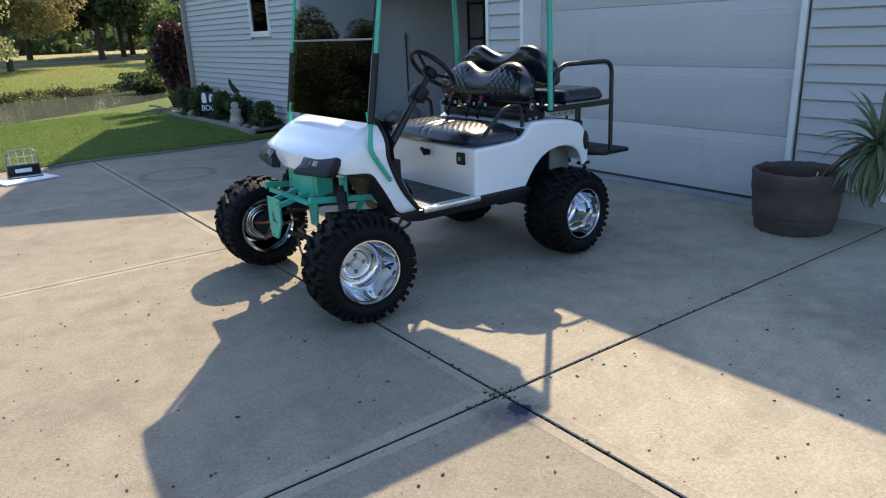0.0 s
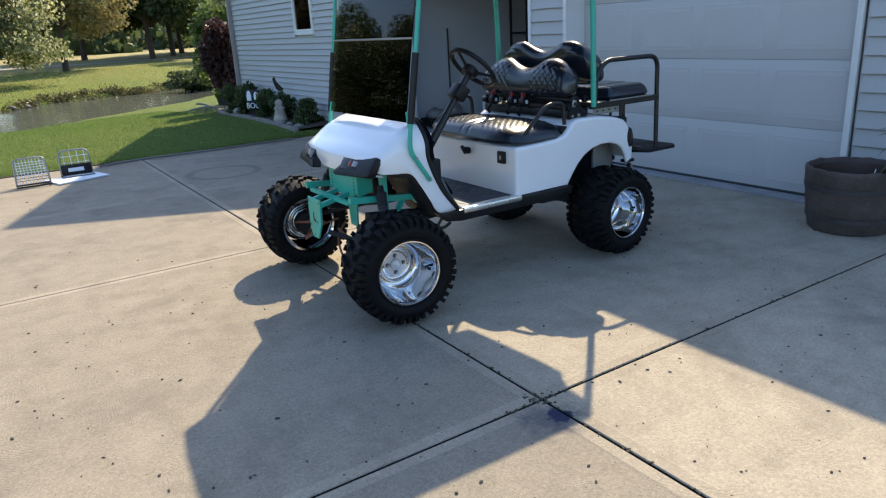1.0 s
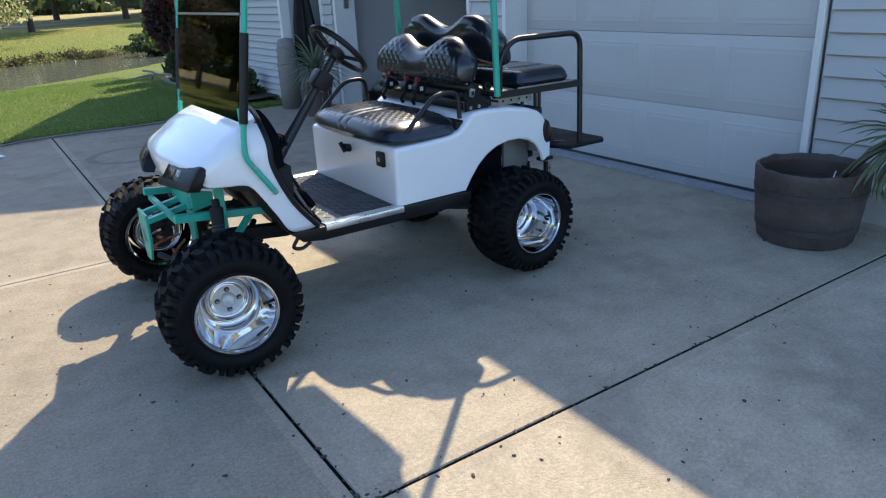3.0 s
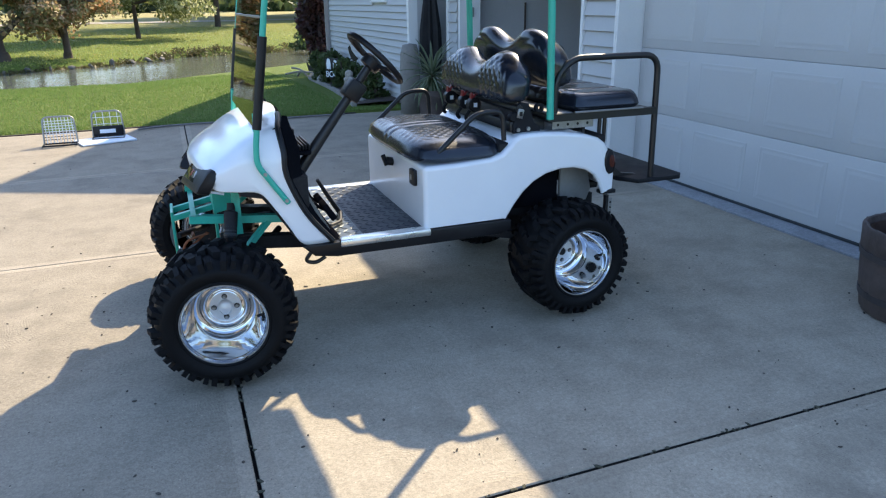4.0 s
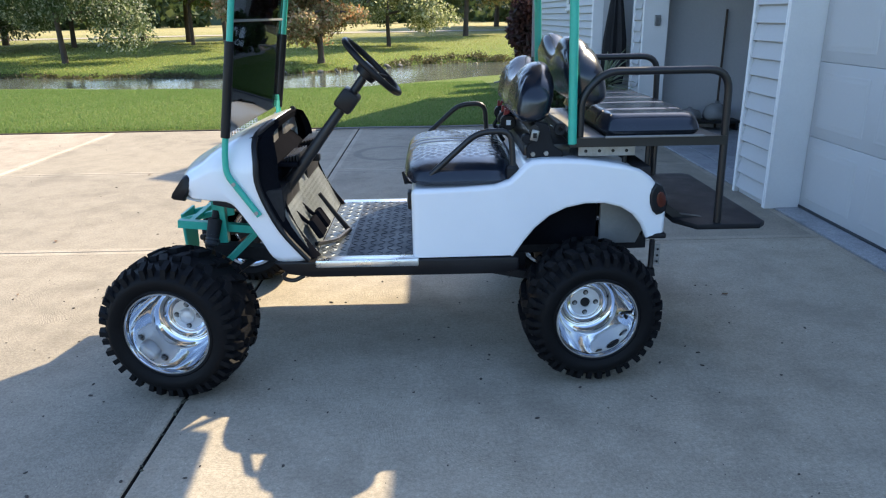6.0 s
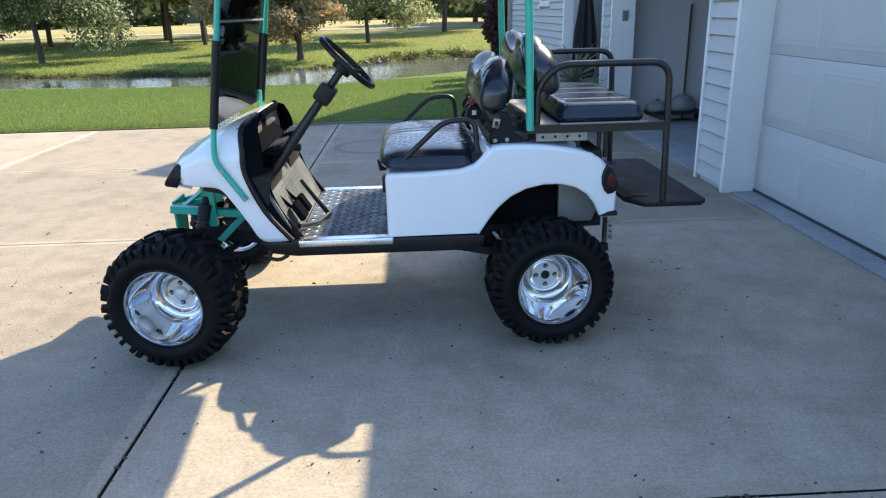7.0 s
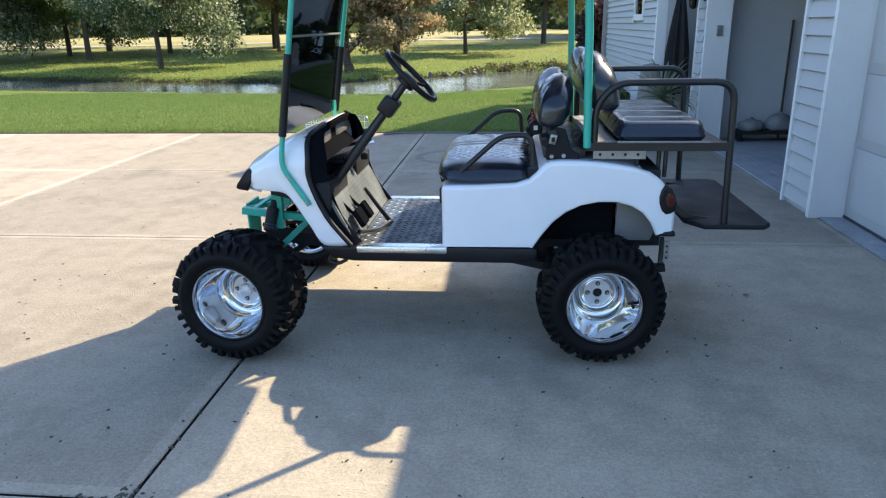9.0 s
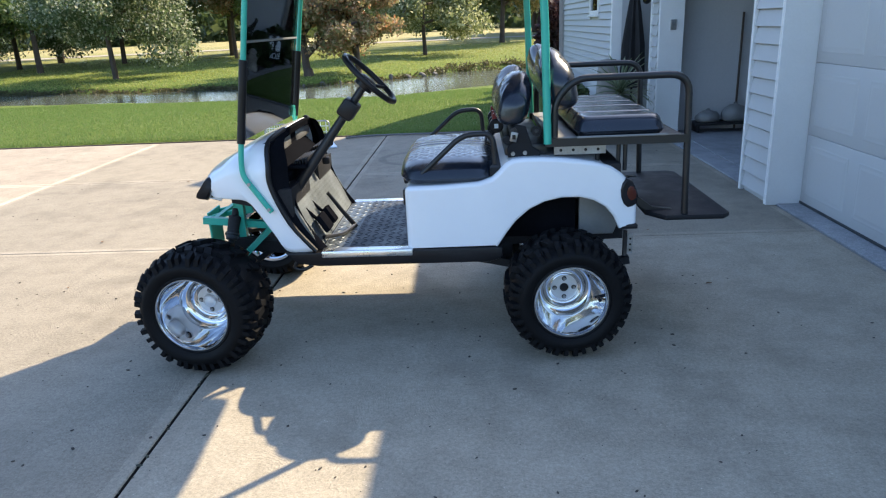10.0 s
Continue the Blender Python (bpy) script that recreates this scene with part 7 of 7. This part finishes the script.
bench = thing("bench", 4.4, 7.26, 0.02, "low dark bench along the garage wall", "bench")
part("seat_plank", boxed(4.02, 4.82, 7.12, 7.42, 0.11, 0.14, bev=0.004), M_FRAME, bench)
for bx in (4.05, 4.76):
    part("leg", boxed(bx, bx + 0.03, 7.14, 7.40, 0.021, 0.11, bev=0.002), M_FRAME, bench)
sack(4.21, 7.27, 0.14, 0.15, 0.12, 0.15, 2.0)
sack(4.55, 7.28, 0.14, 0.16, 0.12, 0.22, 7.0)
# ---- litter on the drive ----


def litter():
    r = random.Random(11)
    bm = bmesh.new()
    for k in range(1150):
        x, y = r.uniform(-4.5, 3.3), r.uniform(-2.2, 7.7)
        if r.random() < 0.45:
            x, y = r.uniform(-2.2, 2.6), r.uniform(-1.3, 2.4)
        s = 0.0014 + 0.0056 * r.random() ** 2.4
        bmesh.ops.create_icosphere(bm, subdivisions=1, radius=1.0, matrix=Matrix.Translation((x, y, s * 0.35)) @ Matrix.Rotation(r.uniform(0, 3), 4, "Z") @ Matrix.Diagonal((s * r.uniform(1, 2.2), s, s * 0.5, 1)))
    ob = obj("grit", bm, worn("dark_grit", (0.05, 0.042, 0.035), 0.9, 0.5, 20, 90, 0.001, world_space=True))
    tagged(ob, "scattered dark grit and crumbs on the concrete", "grit", kind="stuff")
    bm = bmesh.new()
    for k in range(130):
        if k < 40:
            x, y = r.gauss(-0.01, 0.035), r.gauss(0.01, 0.03)
        elif k < 95:
            x, y = r.uniform(-0.3, 2.4), r.gauss(0.0, 0.006)
        else:
            x, y = r.gauss(0.0, 0.006), r.uniform(-1.2, 1.4)
        s = r.uniform(0.003, 0.008)
        bmesh.ops.create_icosphere(bm, subdivisions=1, radius=1.0, matrix=Matrix.Translation((x, y, -0.001)) @ Matrix.Rotation(r.uniform(0, 3), 4, "Z") @ Matrix.Diagonal((s * r.uniform(1, 2.4), s, s * 0.6, 1)))
    ob = obj("joint_debris", bm, worn("joint_debris", (0.045, 0.045, 0.03), 0.95, 0.6, 30, 120, 0.001, world_space=True))
    tagged(ob, "dirt and moss caught in the driveway joints", "debris", kind="stuff")
    me = None
    for k in range(14):
        x, y = r.uniform(-3.5, 3.2), r.uniform(-1.2, 7.0)
        if k == 0:
            x, y = 2.55, 1.95
        if me is None:
            bm = bmesh.new()
            L = 0.035
            pts = [(-L, 0, 0.004), (-L * 0.3, 0.014, 0.010), (L * 0.5, 0.012, 0.006), (L, 0, 0.010), (L * 0.5, -0.012, 0.004), (-L * 0.3, -0.014, 0.008)]
            c = bm.verts.new((0, 0, 0.003))
            vs = [bm.verts.new(p) for p in pts]
            for q in range(6):
                bm.faces.new((c, vs[q], vs[(q + 1) % 6]))
            first = obj("fallen_leaf", bm, worn("dry_leaf", (0.16, 0.09, 0.045), 0.8, 0.4, 30, 90, 0.001))
            me = first.data
            ob = first
        else:
            ob = new("fallen_leaf", me)
        s = r.uniform(0.35, 0.8)
        ob.matrix_world = pose(x, y, 0.002, 0, 0, r.uniform(0, 360)) @ Matrix.Diagonal((s, s, s, 1))
        tagged(ob, "small curled brown leaf on the drive", "leaf", "fallen leaves")


litter()
